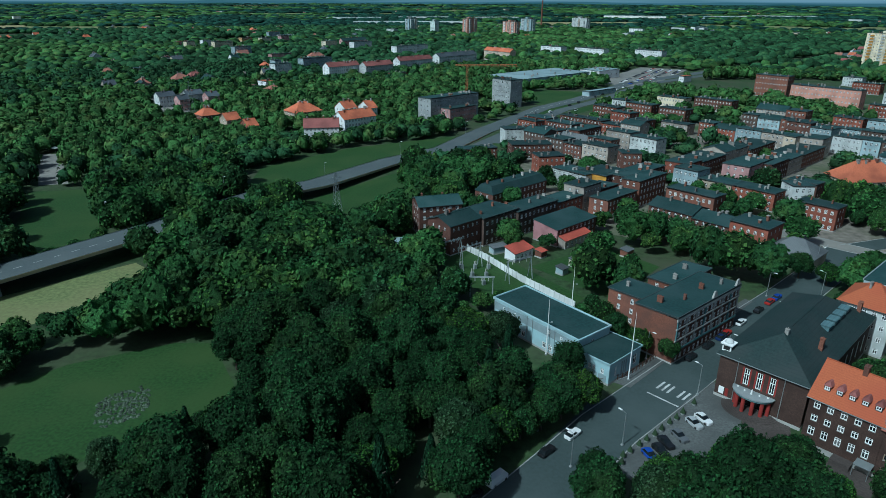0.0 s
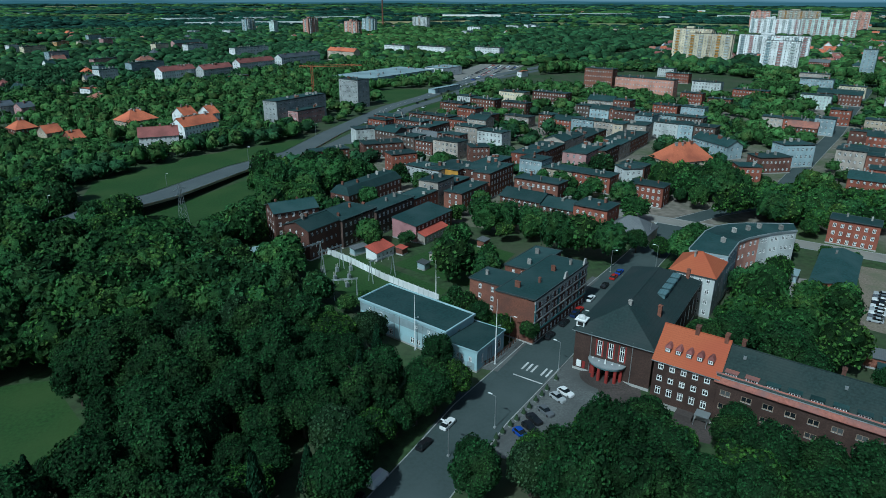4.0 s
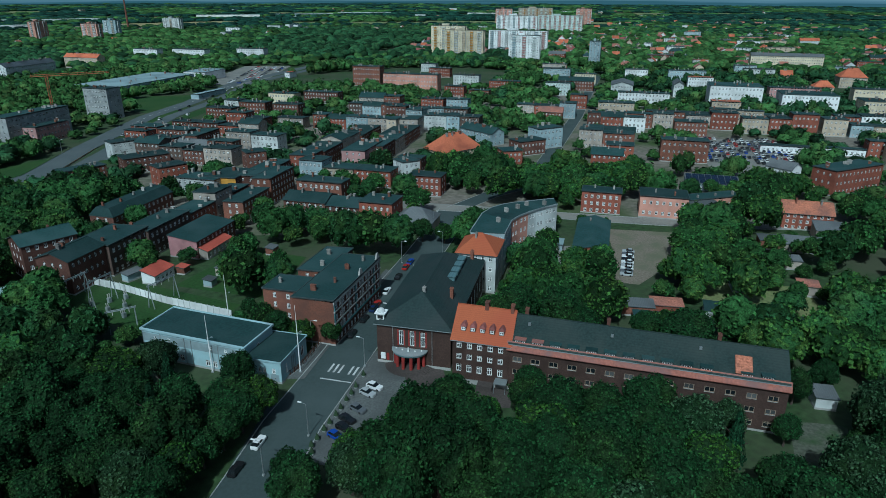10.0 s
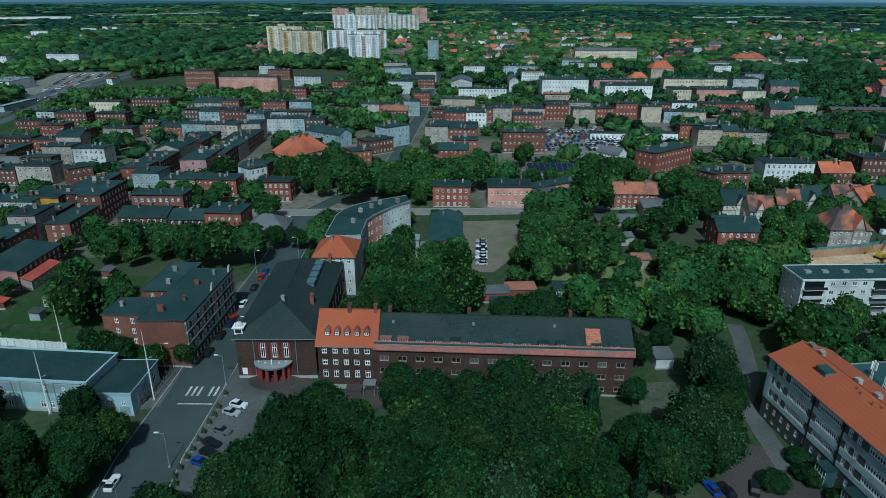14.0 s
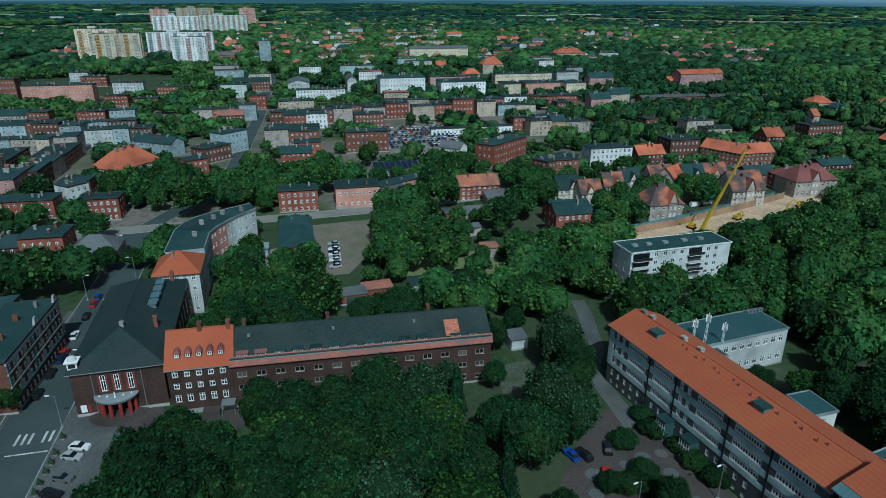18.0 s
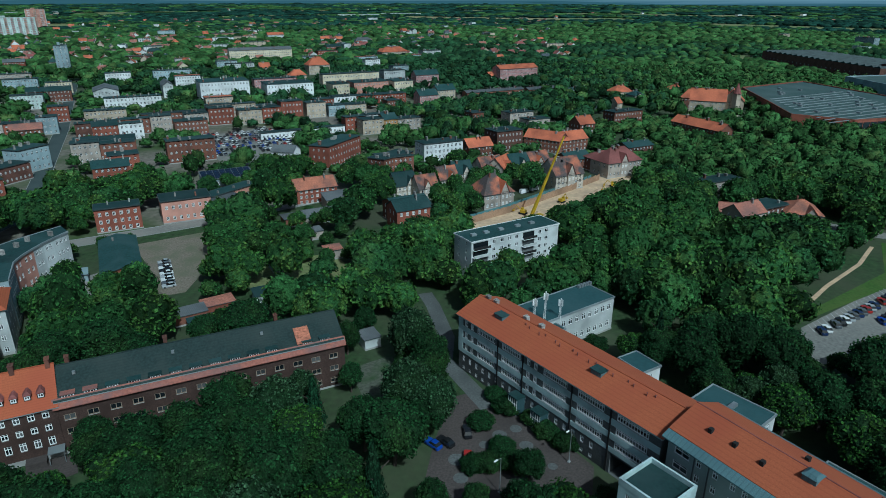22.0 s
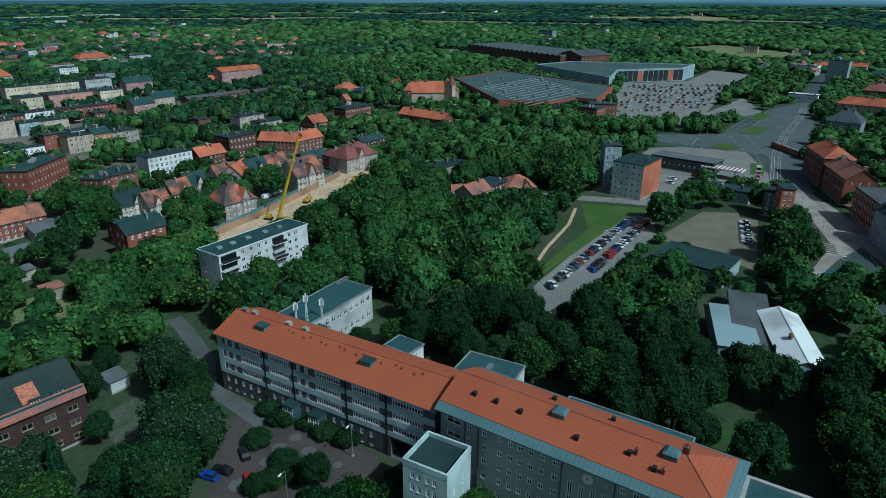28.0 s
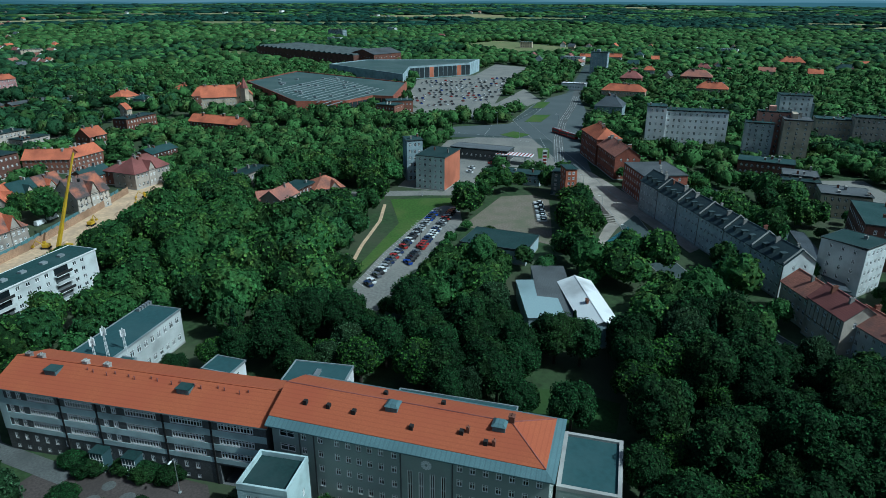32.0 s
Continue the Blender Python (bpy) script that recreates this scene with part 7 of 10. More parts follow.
joined_windows(school, [((AW / 2, AD / 2), (-1, 0), back_cols, [(2.9, 4.3)] + rows_up), ((-AW / 2, AD / 2), (0, -1), [(3, 4), (8, 9)], rows_up)])
for z0, z1 in ((5.1, 6.22), (7.98, 9.42), (11.18, 12.62), (14.38, 15.28)):
    s = Shape()
    s.box(-AW / 2 - 0.08, -AD / 2 - 0.09, z0, AW / 2, -AD / 2 + 0.02, z1, 0, True)
    part("wall_band", s, WALLS["schoolband"], school, "light grey band between the window rows")
s = Shape()
s.box(-AW / 2 - 0.1, -AD / 2 - 0.1, 5.2, -AW / 2 + 1.6, -AD / 2 + 0.02, AH, 0, True)
s.box(-AW / 2 - 0.12, -AD / 2 - 0.1, 5.2, -AW / 2 + 0.02, AD / 2, AH, 0, True)
part("corner_facing", s, WALLS["schoolband"], school)
for k in (14.5, 22.8, 37.2, 47.2):
    s = Shape()
    s.box(-AW / 2 + k - 0.2, -AD / 2 - 0.16, 0, -AW / 2 + k + 0.2, -AD / 2 + 0.02, AH, 0, True)
    part("pilaster", s, DARK, school, "dark vertical strip with a downpipe")
s = Shape()
for sx_ in (-1, 1):
    tri = [(sx_ * AW / 2, -AD / 2, AH), (sx_ * AW / 2, AD / 2, AH), (sx_ * AW / 2, 0, AH + 2.7)]
    s.poly(tri if sx_ > 0 else tri[::-1])
part("gable", s, WALLS["schoolband"], school)
s = Shape()
roof_pitched(s, AW, AD, AH, 2.7, over=0.6)
part("roof", s, [ROOFS["orangenew"], FLASHING], school)
for k in (-19, 10.5):
    s = Shape()
    s.box(k - 1.3, -3.4, AH + 1.2, k + 1.3, -1.4, AH + 2.5)
    hatch = part("roof_hatch", s, ROOFS["copper"], school)
    s = Shape()
    s.box(k - 1.5, -3.6, AH + 2.5, k + 1.5, -1.2, AH + 2.62, 0, True)
    part("hatch_lid", s, ROOFS["dark"], hatch)
for k in range(16):
    s = Shape()
    s.tube((0, 0, -0.5), (0, 0, 0.4), 0.1, 0.1, 7)
    s.tube((0, 0, 0.4), (0, 0, 0.5), 0.19, 0.08, 7)
    part("vent_pipe", s, ROOFS["maroon"], school, at=pose(-12 + k * 2.4 - (k % 2) * 0.9, -1.2 - (k % 3) * 0.3, AH + 2.4))
for k in (-27, -24, -13.5, -8.5):
    chimney(school, k, 0.3, AH + 2.4, 1.0, 1.2, 0.9)
for k in (21.2, 28.4):
    s = Shape()
    s.box(-AW / 2 + k, -AD / 2 - 2.4, 0.2, -AW / 2 + k + 2.8, -AD / 2, 4.4)
    orl = part("entrance_bay", s, WALLS["tealglass"], school, "glazed entrance bay")
    s = Shape()
    s.box(-AW / 2 + k - 0.15, -AD / 2 - 2.55, 4.4, -AW / 2 + k + 2.95, -AD / 2 - 0.02, 4.7, 0, True)
    part("bay_roof", s, ROOFS["dark"], orl)
    for i in range(5):
        for j in range(3):
            s = Shape()
            s.box(-AW / 2 + k + i * 0.68, -AD / 2 - 2.46, 0.2, -AW / 2 + k + i * 0.68 + 0.08, -AD / 2 - 2.4, 4.4, 0, True)
        part("glazing_bar", s, FRAME, orl)
    s = Shape()
    for j in range(4):
        s.box(-AW / 2 + k, -AD / 2 - 2.46, 0.3 + j * 1.35, -AW / 2 + k + 2.8, -AD / 2 - 2.4, 0.38 + j * 1.35, 0, True)
    part("glazing_bar", s, FRAME, orl)

BX, BY, BR, BW, BD, BH = 88.0, -38.2, -132.6, 49.6, 15.4, 16.6
FOOTPRINTS.append((BX, BY, BR, BW / 2, BD / 2))
main = thing("school_building", BX, BY, BR, "grey-green school building with orange hipped roof and broad copper eaves", "school")
lone = [6.2, 9.4, 12.6, 14.7, 16.7, 18.7, 20.8, 23.2, 34.8, 37.0, 39.2, 41.4, 43.6, 45.8, 48.0]
cols_b = [(1.4, 4.4)] + [(k - 0.5, k + 0.5) for k in lone]
rows_b = [(1.6, 3.1), (4.8, 6.3), (8.0, 9.5), (11.1, 12.6), (14.1, 15.5)]
tall_b = [(25.6, 26.5), (27.6, 28.5), (29.6, 30.5), (31.6, 32.5)]
s = Shape()
left_b, right_b = [c for c in cols_b if c[1] < 25], [(c[0] - 33.4, c[1] - 33.4) for c in cols_b if c[0] > 33]
facade(s, (-BW / 2, -BD / 2), (1, 0), 24.6, 0, BH, left_b, rows_b, deep=0.22)
facade(s, (-BW / 2 + 24.6, -BD / 2), (1, 0), 8.8, 0, BH, [(a - 24.6, b - 24.6) for a, b in tall_b], [(4.0, 12.4)], deep=0.22)
facade(s, (-BW / 2 + 33.4, -BD / 2), (1, 0), BW - 33.4, 0, BH, right_b, rows_b, deep=0.22)
end_b = [(2.5, 3.5), (5.5, 6.5), (8.9, 9.9), (11.9, 12.9)]
facade(s, (BW / 2, -BD / 2), (0, 1), BD, 0, BH, end_b, rows_b[2:], deep=0.22)
back_b = [(2 + k * 3.2, 3.2 + k * 3.2) for k in range(14)]
facade(s, (BW / 2, BD / 2), (-1, 0), BW, 0, BH, back_b, rows_b, deep=0.22)
facade(s, (-BW / 2, BD / 2), (0, -1), BD, 0, BH, [], [])
part("wall", s, WALLS["school"], main)
place_windows(main, (-BW / 2, -BD / 2), (1, 0), left_b, rows_b)
place_windows(main, (-BW / 2 + 33.4, -BD / 2), (1, 0), right_b, rows_b)
place_windows(main, (-BW / 2, -BD / 2), (1, 0), tall_b, [(4.0, 12.4)])
place_windows(main, (BW / 2, -BD / 2), (0, 1), end_b, rows_b[2:])
joined_windows(main, [((BW / 2, BD / 2), (-1, 0), back_b, rows_b)])
for k in (5.4, 8.2, 24.4, 33.6):
    s = Shape()
    s.box(-BW / 2 + k - 0.12, -BD / 2 - 0.1, 0, -BW / 2 + k + 0.12, -BD / 2 + 0.02, BH, 0, True)
    part("downpipe", s, WALLS["schooldark"], main)
s = Shape()
for k in range(12):
    q = 2 * math.pi * k / 12
    c, sn = math.cos(q), math.sin(q)
    s.poly([(29 - BW / 2 + c * r_ - sn * t_, -BD / 2 - 0.06, 14.2 + sn * r_ + c * t_) for r_, t_ in ((0.25, -0.08), (0.95, -0.2), (0.95, 0.2), (0.25, 0.08))])
part("clock", s, FRAME, main, "white petal-shaped clock marks on the wall")
x_, y_, g_ = BW / 2 + 0.9, BD / 2 + 0.9, 1.7
z0, z1, z2 = BH - 0.1, BH + 0.75, BH + 3.6
s = Shape()
ou, inn = [(-x_, -y_), (x_, -y_), (x_, y_), (-x_, y_)], [(-x_, -y_ + g_), (x_ - g_, -y_ + g_), (x_ - g_, y_ - g_), (-x_, y_ - g_)]
for i, j in ((0, 1), (1, 2), (2, 3)):
    n_ = 24
    for k in range(n_):
        a, b = k / n_, (k + 1) / n_
        L_ = lambda p, q, t: (p[0] + (q[0] - p[0]) * t, p[1] + (q[1] - p[1]) * t)
        A_, B_, C_, D_ = L_(ou[i], ou[j], a), L_(ou[i], ou[j], b), L_(inn[i], inn[j], b), L_(inn[i], inn[j], a)
        s.poly([(*A_, z0), (*B_, z0), (*C_, z1), (*D_, z1)])
    s.poly([(*ou[i], z0 - 0.25), (*ou[j], z0 - 0.25), (*ou[j], z0), (*ou[i], z0)])
s.poly([(*p, z0 - 0.25) for p in ou[::-1]])
part("copper_skirt", s, ROOFS["copper"], main, "broad blue-green copper eaves")
s = Shape()
up = 0.12
e0, e1, e2, e3 = [(p[0], p[1], z1 + up) for p in inn]
k0, k1 = (-x_, 0, z2), (x_ - g_ - 7.0, 0, z2)
s.poly([e0, e1, k1, k0])
s.poly([e1, e2, k1])
s.poly([e2, e3, k0, k1])
for p, q in ((e0, e1), (e1, e2), (e2, e3)):
    s.poly([(p[0], p[1], z1 - 0.05), (q[0], q[1], z1 - 0.05), q, p])
part("roof", s, ROOFS["orangenew"], main)
s = Shape()
for p, q in ((e1, k1), (e2, k1), (k0, k1)):
    s.tube((p[0], p[1], p[2] + 0.02), (q[0], q[1], q[2] + 0.02), 0.11, sides=6)
part("ridge", s, ROOFS["maroon"], main)
for k in (-4.0, 15.2):
    s = Shape()
    s.prism([(k - 1.1, -2.2), (k + 1.1, -2.2), (k + 1.1, 0.0), (k - 1.1, 0.0)], z2 - 1.4, z2 + 0.15)
    s.prism([(k - 1.3, -2.4), (k + 1.3, -2.4), (k + 1.3, 0.2), (k - 1.3, 0.2)], z2 + 0.15, z2 + 0.6, top=[(k - 0.7, -1.8), (k + 0.7, -1.8), (k + 0.7, -0.4), (k - 0.7, -0.4)])
    part("roof_turret", s, ROOFS["copper"], main, "squat green copper vent turret")
for k, yy in ((-20, -3.5), (-15.5, -3.4), (-10.5, -3.6), (0.5, -4.4), (9.2, -3.6), (13.6, -4.6), (-7, 3), (4, 3.2)):
    s = Shape()
    s.box(k - 0.35, yy - 0.4, z1 + 0.6, k + 0.35, yy + 0.4, z1 + (8.6 - abs(yy)) * 0.4 + 0.15)
    part("skylight", s, DARK, main, "small dark skylight")
chimney(main, 17.0, 0.2, z2 - 0.2, 1.3, 1.0, 1.0, WALLS["brick"])
chimney(main, 10.2, -3.2, z2 - 1.6, 1.3, 0.5, 0.5, WALLS["brick"])
chimney(main, 15.0, -4.6, z2 - 2.2, 1.3, 0.5, 0.5, WALLS["brick"])

FOOTPRINTS.append((90.2, -12.8, -128, 4.5, 4.5))
stair = thing("stair_block", 90.2, -12.8, -128, "pale stair block with a white parapet and dark flat roof", "building")
ct = [(1.5, 2.3), (2.8, 3.6), (4.6, 5.4), (5.9, 6.7)]
shell(stair, 8.8, 8.6, 13.0, [WALLS["schoolband"], STONE], front=(ct, [(1.5, 3.0), (4.6, 6.1), (7.6, 9.1), (10.3, 11.6)]), right=([(2, 2.8), (5.5, 6.3)], [(4.6, 6.1), (7.6, 9.1)]))
parapet_roof(stair, 8.8, 8.6, 12.9, ROOFS["dark"], WALLS["schoolband"], 0.9)


def flat_annex(name, x, y, rot, w, d, h, wall, label, floors=2, roof="mallpale_dark"):
    FOOTPRINTS.append((x, y, rot, w / 2, d / 2))
    top = thing(name, x, y, rot, label, "annex")
    rows = storeys(h, floors, size=1.8)
    shell(top, w, d, h, [WALLS[wall], STONE], front=(spread(w, max(1, int(w / 2.6)), 1.5), rows), right=(spread(d, max(1, int(d / 3)), 1.2), rows), left=(spread(d, max(1, int(d / 3)), 1.2), rows))
    parapet_roof(top, w + 0.3, d + 0.3, h, TEAL_ROOF, FLASHING, 0.2, 0.22)
    return top


TEAL_ROOF = material("blue_green_membrane", (0.032, 0.078, 0.084), rough=0.8, vary=0.12, grain=1, stain=0.15, second=(0.045, 0.092, 0.098))
annex = flat_annex("school_annex", 113.2, -27.0, -126.5, 12.6, 8.6, 15.0, "white", "white school annex with a blue-green flat roof", 4)
s = Shape()
s.box(-0.4, -1.4, 15.0, 0.5, 1.2, 15.7)
part("roof_vent", s, METAL, annex)
flat_annex("school_annex", 135.9, -11.2, -134, 7.4, 5.8, 9.0, "white", "small white block with a blue-green flat roof behind the school", 2)
gym = flat_annex("gymnasium", 161.0, 7.6, -40, 26.0, 11.0, 10.0, "pale", "pale gymnasium with tall windows and blue-green flat roof", 2)
for k in range(5):
    s = Shape()
    s.box(-11 + k * 1.1, 3.8, 10.0, -10.3 + k * 1.1, 4.8, 10.8)
    part("roof_unit", s, METAL, gym, at=pose(20, 0, 0))
lower = flat_annex("school_annex", 147.2, 13.0, -40, 9.0, 9.0, 8.8, "schoolband", "lower flat-roofed link with aerials before the gymnasium", 2)
for mx, my, mh in ((146, 14.5, 8.5), (149.5, 12.2, 9.0), (151.5, 8.5, 6.0)):
    a_ = thing("aerial_mast", mx, my, 0, "white lattice aerial mast with panel antennas on the annex roof", "aerial", "aerials on the roof", z=8.8)
    s = Shape()
    for k in range(3):
        q = 2 * math.pi * k / 3
        s.tube((0.35 * math.cos(q), 0.35 * math.sin(q), 0), (0.12 * math.cos(q), 0.12 * math.sin(q), mh), 0.06, sides=5)
    for k in range(7):
        s.tube((0.3, 0, mh * k / 7), (-0.15, 0.26, mh * (k + 0.5) / 7), 0.03, sides=4)
    part("lattice", s, FRAME, a_)
    for k in range(3):
        q = 2 * math.pi * k / 3
        s = Shape()
        s.box(-0.15, -0.1, mh * 0.75, 0.15, 0.1, mh * 0.75 + 1.8, 0, True)
        part("antenna", s, FRAME, a_, at=pose(0.5 * math.cos(q), 0.5 * math.sin(q), 0, 0, 0, math.degrees(q)))
FOOTPRINTS.append((73.4, -66.2, -132, 5.5, 8))
terrace = thing("school_annex", 73.2, -66.3, -131.5, "low flat-roofed annex with a pale stone parapet at the school's end", "annex")
shell(terrace, 11.0, 15.6, 8.0, [WALLS["school"], STONE], front=(spread(11, 4, 1.0), [(1.5, 3.0), (4.8, 6.3)]), right=(spread(15.6, 4, 1.0), [(1.5, 3.0), (4.8, 6.3)]))
parapet_roof(terrace, 11.0, 15.6, 8.0, TEAL_ROOF, STONE, 0.5, 0.7)
flat_annex("school_annex", 100.8, -52.6, -131, 25.5, 4.0, 8.0, "school", "narrow low annex with a pale stone parapet behind the school", 2)

# the avenue past the tenements: corner houses, the stepped pale row, flats behind
house("tenement", 283.5, -238.0, 159, 28.0, 14.0, 14.8, 4, "brickred", "hip", "orange", rh=4.5, far=True)
house("tenement", 256.5, -227.7, 159, 27.5, 13.0, 12.2, 3, "brickred", "gable", "rust", rh=4.5, far=True)
house("tenement", 215.8, -214.3, 159, 24.9, 20.0, 13.0, 4, "brickred", "flat", "grey")
ROW_U = (math.cos(radians(165)), math.sin(radians(165)))
for k in range(6):
    off = (k - 2.5) * 15.35
    h_ = 13.0 - 0.25 * k
    cx, cy = 158.9 + ROW_U[0] * off, -189.4 + ROW_U[1] * off
    row = house("tenement", cx, cy, 165, 15.3, 11.0, h_, 4, "pale", "gable", "tealslate", rh=4.2, words="pale blue-grey rendered tenement of a stepped row with slate roof")
    row["group"] = "stepped tenement row"
    s = Shape()
    for sg in (-1, 1):
        q = [(7.5, sg * 5.6, h_ - 0.1), (7.5, 0, h_ + 4.3), (7.5, 0, h_ + 4.75), (7.5, sg * 5.6, h_ + 0.4)]
        back = [(x_ - 0.35, y_, z_) for x_, y_, z_ in q]
        s.poly(q if sg < 0 else q[::-1])
        s.poly(back[::-1] if sg < 0 else back)
        s.poly([q[3], q[2], back[2], back[3]] if sg < 0 else [q[2], q[3], back[3], back[2]])
    part("fire_wall", s, STONE, row, "pale coping of the fire wall")
    for dx in (-4.2, 0.0, 4.2):
        s = Shape()
        s.box(dx - 0.7, -4.4, h_ + 0.9, dx + 0.7, -2.6, h_ + 2.3)
        s.box(dx - 0.85, -4.6, h_ + 2.3, dx + 0.85, -1.8, h_ + 2.42, 0, True)
        part("dormer", s, ROOFS["tealslate"], row)
    s = Shape()
    s.tube((7.45, -5.65, 0.2), (7.45, -5.65, h_ - 0.2), 0.09, sides=6)
    part("downpipe", s, FRAME_DARK, row)
house("apartment_block", 287.0, -309.9, -132, 38.9, 13.0, 22.0, 6, "white", far=True, bay=3.2)
house("apartment_block", 300.5, -293.5, -132, 11.0, 14.0, 24.0, 6, "white", far=True, bay=3.2)
house("tower_block", 247.9, -320.2, -136, 14.4, 10.0, 20.5, 8, "pale", far=True, bay=3.4)
house("tower_block", 246.5, -330.0, -136, 18.0, 8.5, 26.0, 9, "salmon", far=True, bay=4.5)
house("tower_block", 233.2, -330.6, -137, 13.5, 16.0, 24.0, 9, "cream", "flat", "grey", far=True, bay=4.5)
house("apartment_block", 285.3, -397.9, -133, 19.0, 14.0, 26.0, 8, "pale", far=True)
house("garage_block", 214.6, -287.4, -143, 25.7, 14.0, 9.5, 3, "brickdark", far=True)
house("office_block", 187.9, -276.3, -140, 14.5, 14.0, 10.5, 3, "cream", "flat", "grey", far=True)
house("supermarket", 101.0, 706.0, 40, 108.0, 50.0, 8.0, 1, "bluegrey", "flat", "mallpale", far=True, bay=14)
house("supermarket", 174.0, 741.0, 40, 36.0, 26.0, 9.0, 1, "white", "flat", "mallpale", far=True, bay=9)
house("shop", 145.0, 612.0, 40, 40.0, 8.0, 4.0, 1, "bluegrey", "flat", "mallpale", far=True, bay=9)


def poly_hall(name, pts, h, wall, roof, label, glazed=()):
    """A flat-roofed hall on an outline, counterclockwise, with a parapet; glazed: which of its sides are glass fronts."""
    cx, cy = sum(p[0] for p in pts) / len(pts), sum(p[1] for p in pts) / len(pts)
    top = thing(name, cx, cy, 0, label, name.split("_")[-1])
    loc = [(x - cx, y - cy) for x, y in pts]
    CLEAR.append(pts)
    s = Shape()
    s.prism(loc, 0, h)
    part("wall", s, WALLS[wall], top)
    inner = [(x * 0.985, y * 0.985) for x, y in loc]
    s = Shape()
    s.prism(inner, h, h + 0.12)
    part("roof", s, ROOFS[roof], top)
    for i in range(len(loc)):
        j = (i + 1) % len(loc)
        s = Shape()
        s.prism([loc[i], loc[j], inner[j], inner[i]], h, h + 0.9)
        part("parapet", s, WALLS[wall], top)
        if i in glazed:
            (x0, y0), (x1, y1) = loc[i], loc[j]
            n_ = math.hypot(x1 - x0, y1 - y0)
            ux, uy = (x1 - x0) / n_, (y1 - y0) / n_
            for k in range(int(n_ / 6)):
                s = Shape()
                s.box(0.3, -0.25, 1.0, 5.6, 0.05, h - 1.2)
                part("glass_front", s, WALLS["orangepanel" if k % 6 == 4 else "darkglass"], top, at=pose(x0 + ux * (k * 6 + 1), y0 + uy * (k * 6 + 1), 0, 0, 0, math.degrees(math.atan2(uy, ux))))
    return top


mall = poly_hall("shopping_mall", [(632, -107), (552, -114), (494, -118), (481, -154), (498, -182), (487, -195), (563, -239), (694, -170)], 10.0, "brickred", "mall", "wide red-brick shopping mall with a dark green-grey flat roof", (3, 4))
for k in range(12):
    s = Shape()
    s.box(-0.35, -46, 10.1, 0.35, 46, 10.55)
    part("roof_rib", s, FLASHING, mall, at=pose(-52 + k * 9.0, (k - 6) * 1.5, 0, 0, 0, 42))
poly_hall("shopping_mall", [(720, -213), (596, -249), (659, -283), (667, -361), (698, -391), (749, -266)], 13.0, "bluegrey", "mall", "grey shopping hall with a dark glazed and orange front", (2,))
house("tenement", 478.0, -196.0, -105, 20.0, 14.0, 9.0, 2, "brick", far=True)

# works, malls and halls out in the town
house("sports_hall", 129.4, -109.4, -112, 9.7, 29.1, 6.4, 0, "bluegrey", "gabled", "white", rh=1.8, words="grey sheet-clad hall with a white pitched roof among trees")
house("storehouse", 139.0, -99.6, -114, 10.0, 23.0, 5.2, 0, "bluegrey", "shed", "mallpale", rh=1.5, words="grey hall with a pale blue sheet roof among trees")
house("steelworks_hall", 894, -256, -159, 215, 70, 16, 1, "brickdark", "saw", "dark", far=True, bay=8, words="long sooty steelworks hall with rows of roof lights")
house("steelworks_hall", 790, -295, -159, 42, 45, 18, 2, "brick", "gabled", "grey", rh=5, far=True, bay=5, words="brick gable hall of the old steelworks")
house("works_tower", 1230, 780, -48, 60, 20, 9, 1, "salmon", far=True, words="long low orange-clad store far off")
rnd = random.Random(5)
for k in range(26):
    s = Shape()
    s.box(-1.5, -1.0, 0, 1.5, 1.0, 1.3)
    hood = thing("roof_unit", 572 + rnd.uniform(-62, 62), -163 + rnd.uniform(-34, 34), 42, "grey ventilation unit on the mall roof", "roof unit", "units on the mall roof", z=10.12)
    part("casing", s, METAL, hood)
sh = house("solar_hall", 271.3, 181.5, -48, 24.1, 12, 4, 1, "bluegrey", "shed", "grey", rh=3.0, words="low hall whose roof carries rows of dark solar panels")
for i in range(8):
    for j in range(4):
        s = Shape()
        s.box(-1.35, -1.3, 0, 1.35, 1.3, 0.06, 0, True)
        part("solar_panel", s, SOLAR, sh, at=pose(-10.4 + i * 2.95, -4.5 + j * 2.9, 4.62 + j * 0.34, 6.8, 0, 0))
house("garage_row", 127.6, -206.0, 140, 53.9, 5, 3.0, 0, "bluegrey", "flat", "slate", words="long low row of grey garages behind the tenements")
house("tenement", 103.5, -168.5, 161, 13.0, 10, 9.5, 3, "plaster", "gable", "rust", rh=3.5)

# ---- vehicles ----
PAINTS = {n: material(n + "_car_paint", c, rough=0.25, vary=0.03, stain=0, bump=0, spec=0.6) for n, c in (
    ("white", (0.72, 0.73, 0.73)), ("black", (0.015, 0.016, 0.018)), ("silver", (0.38, 0.40, 0.41)), ("grey", (0.12, 0.13, 0.14)),
    ("red", (0.32, 0.025, 0.02)), ("blue", (0.02, 0.06, 0.32)), ("darkblue", (0.015, 0.03, 0.09)), ("teal", (0.06, 0.14, 0.16)))}
CAR_GLASS = material("car_glass", (0.012, 0.016, 0.018), rough=0.06, vary=0.05, stain=0, bump=0, spec=0.7)


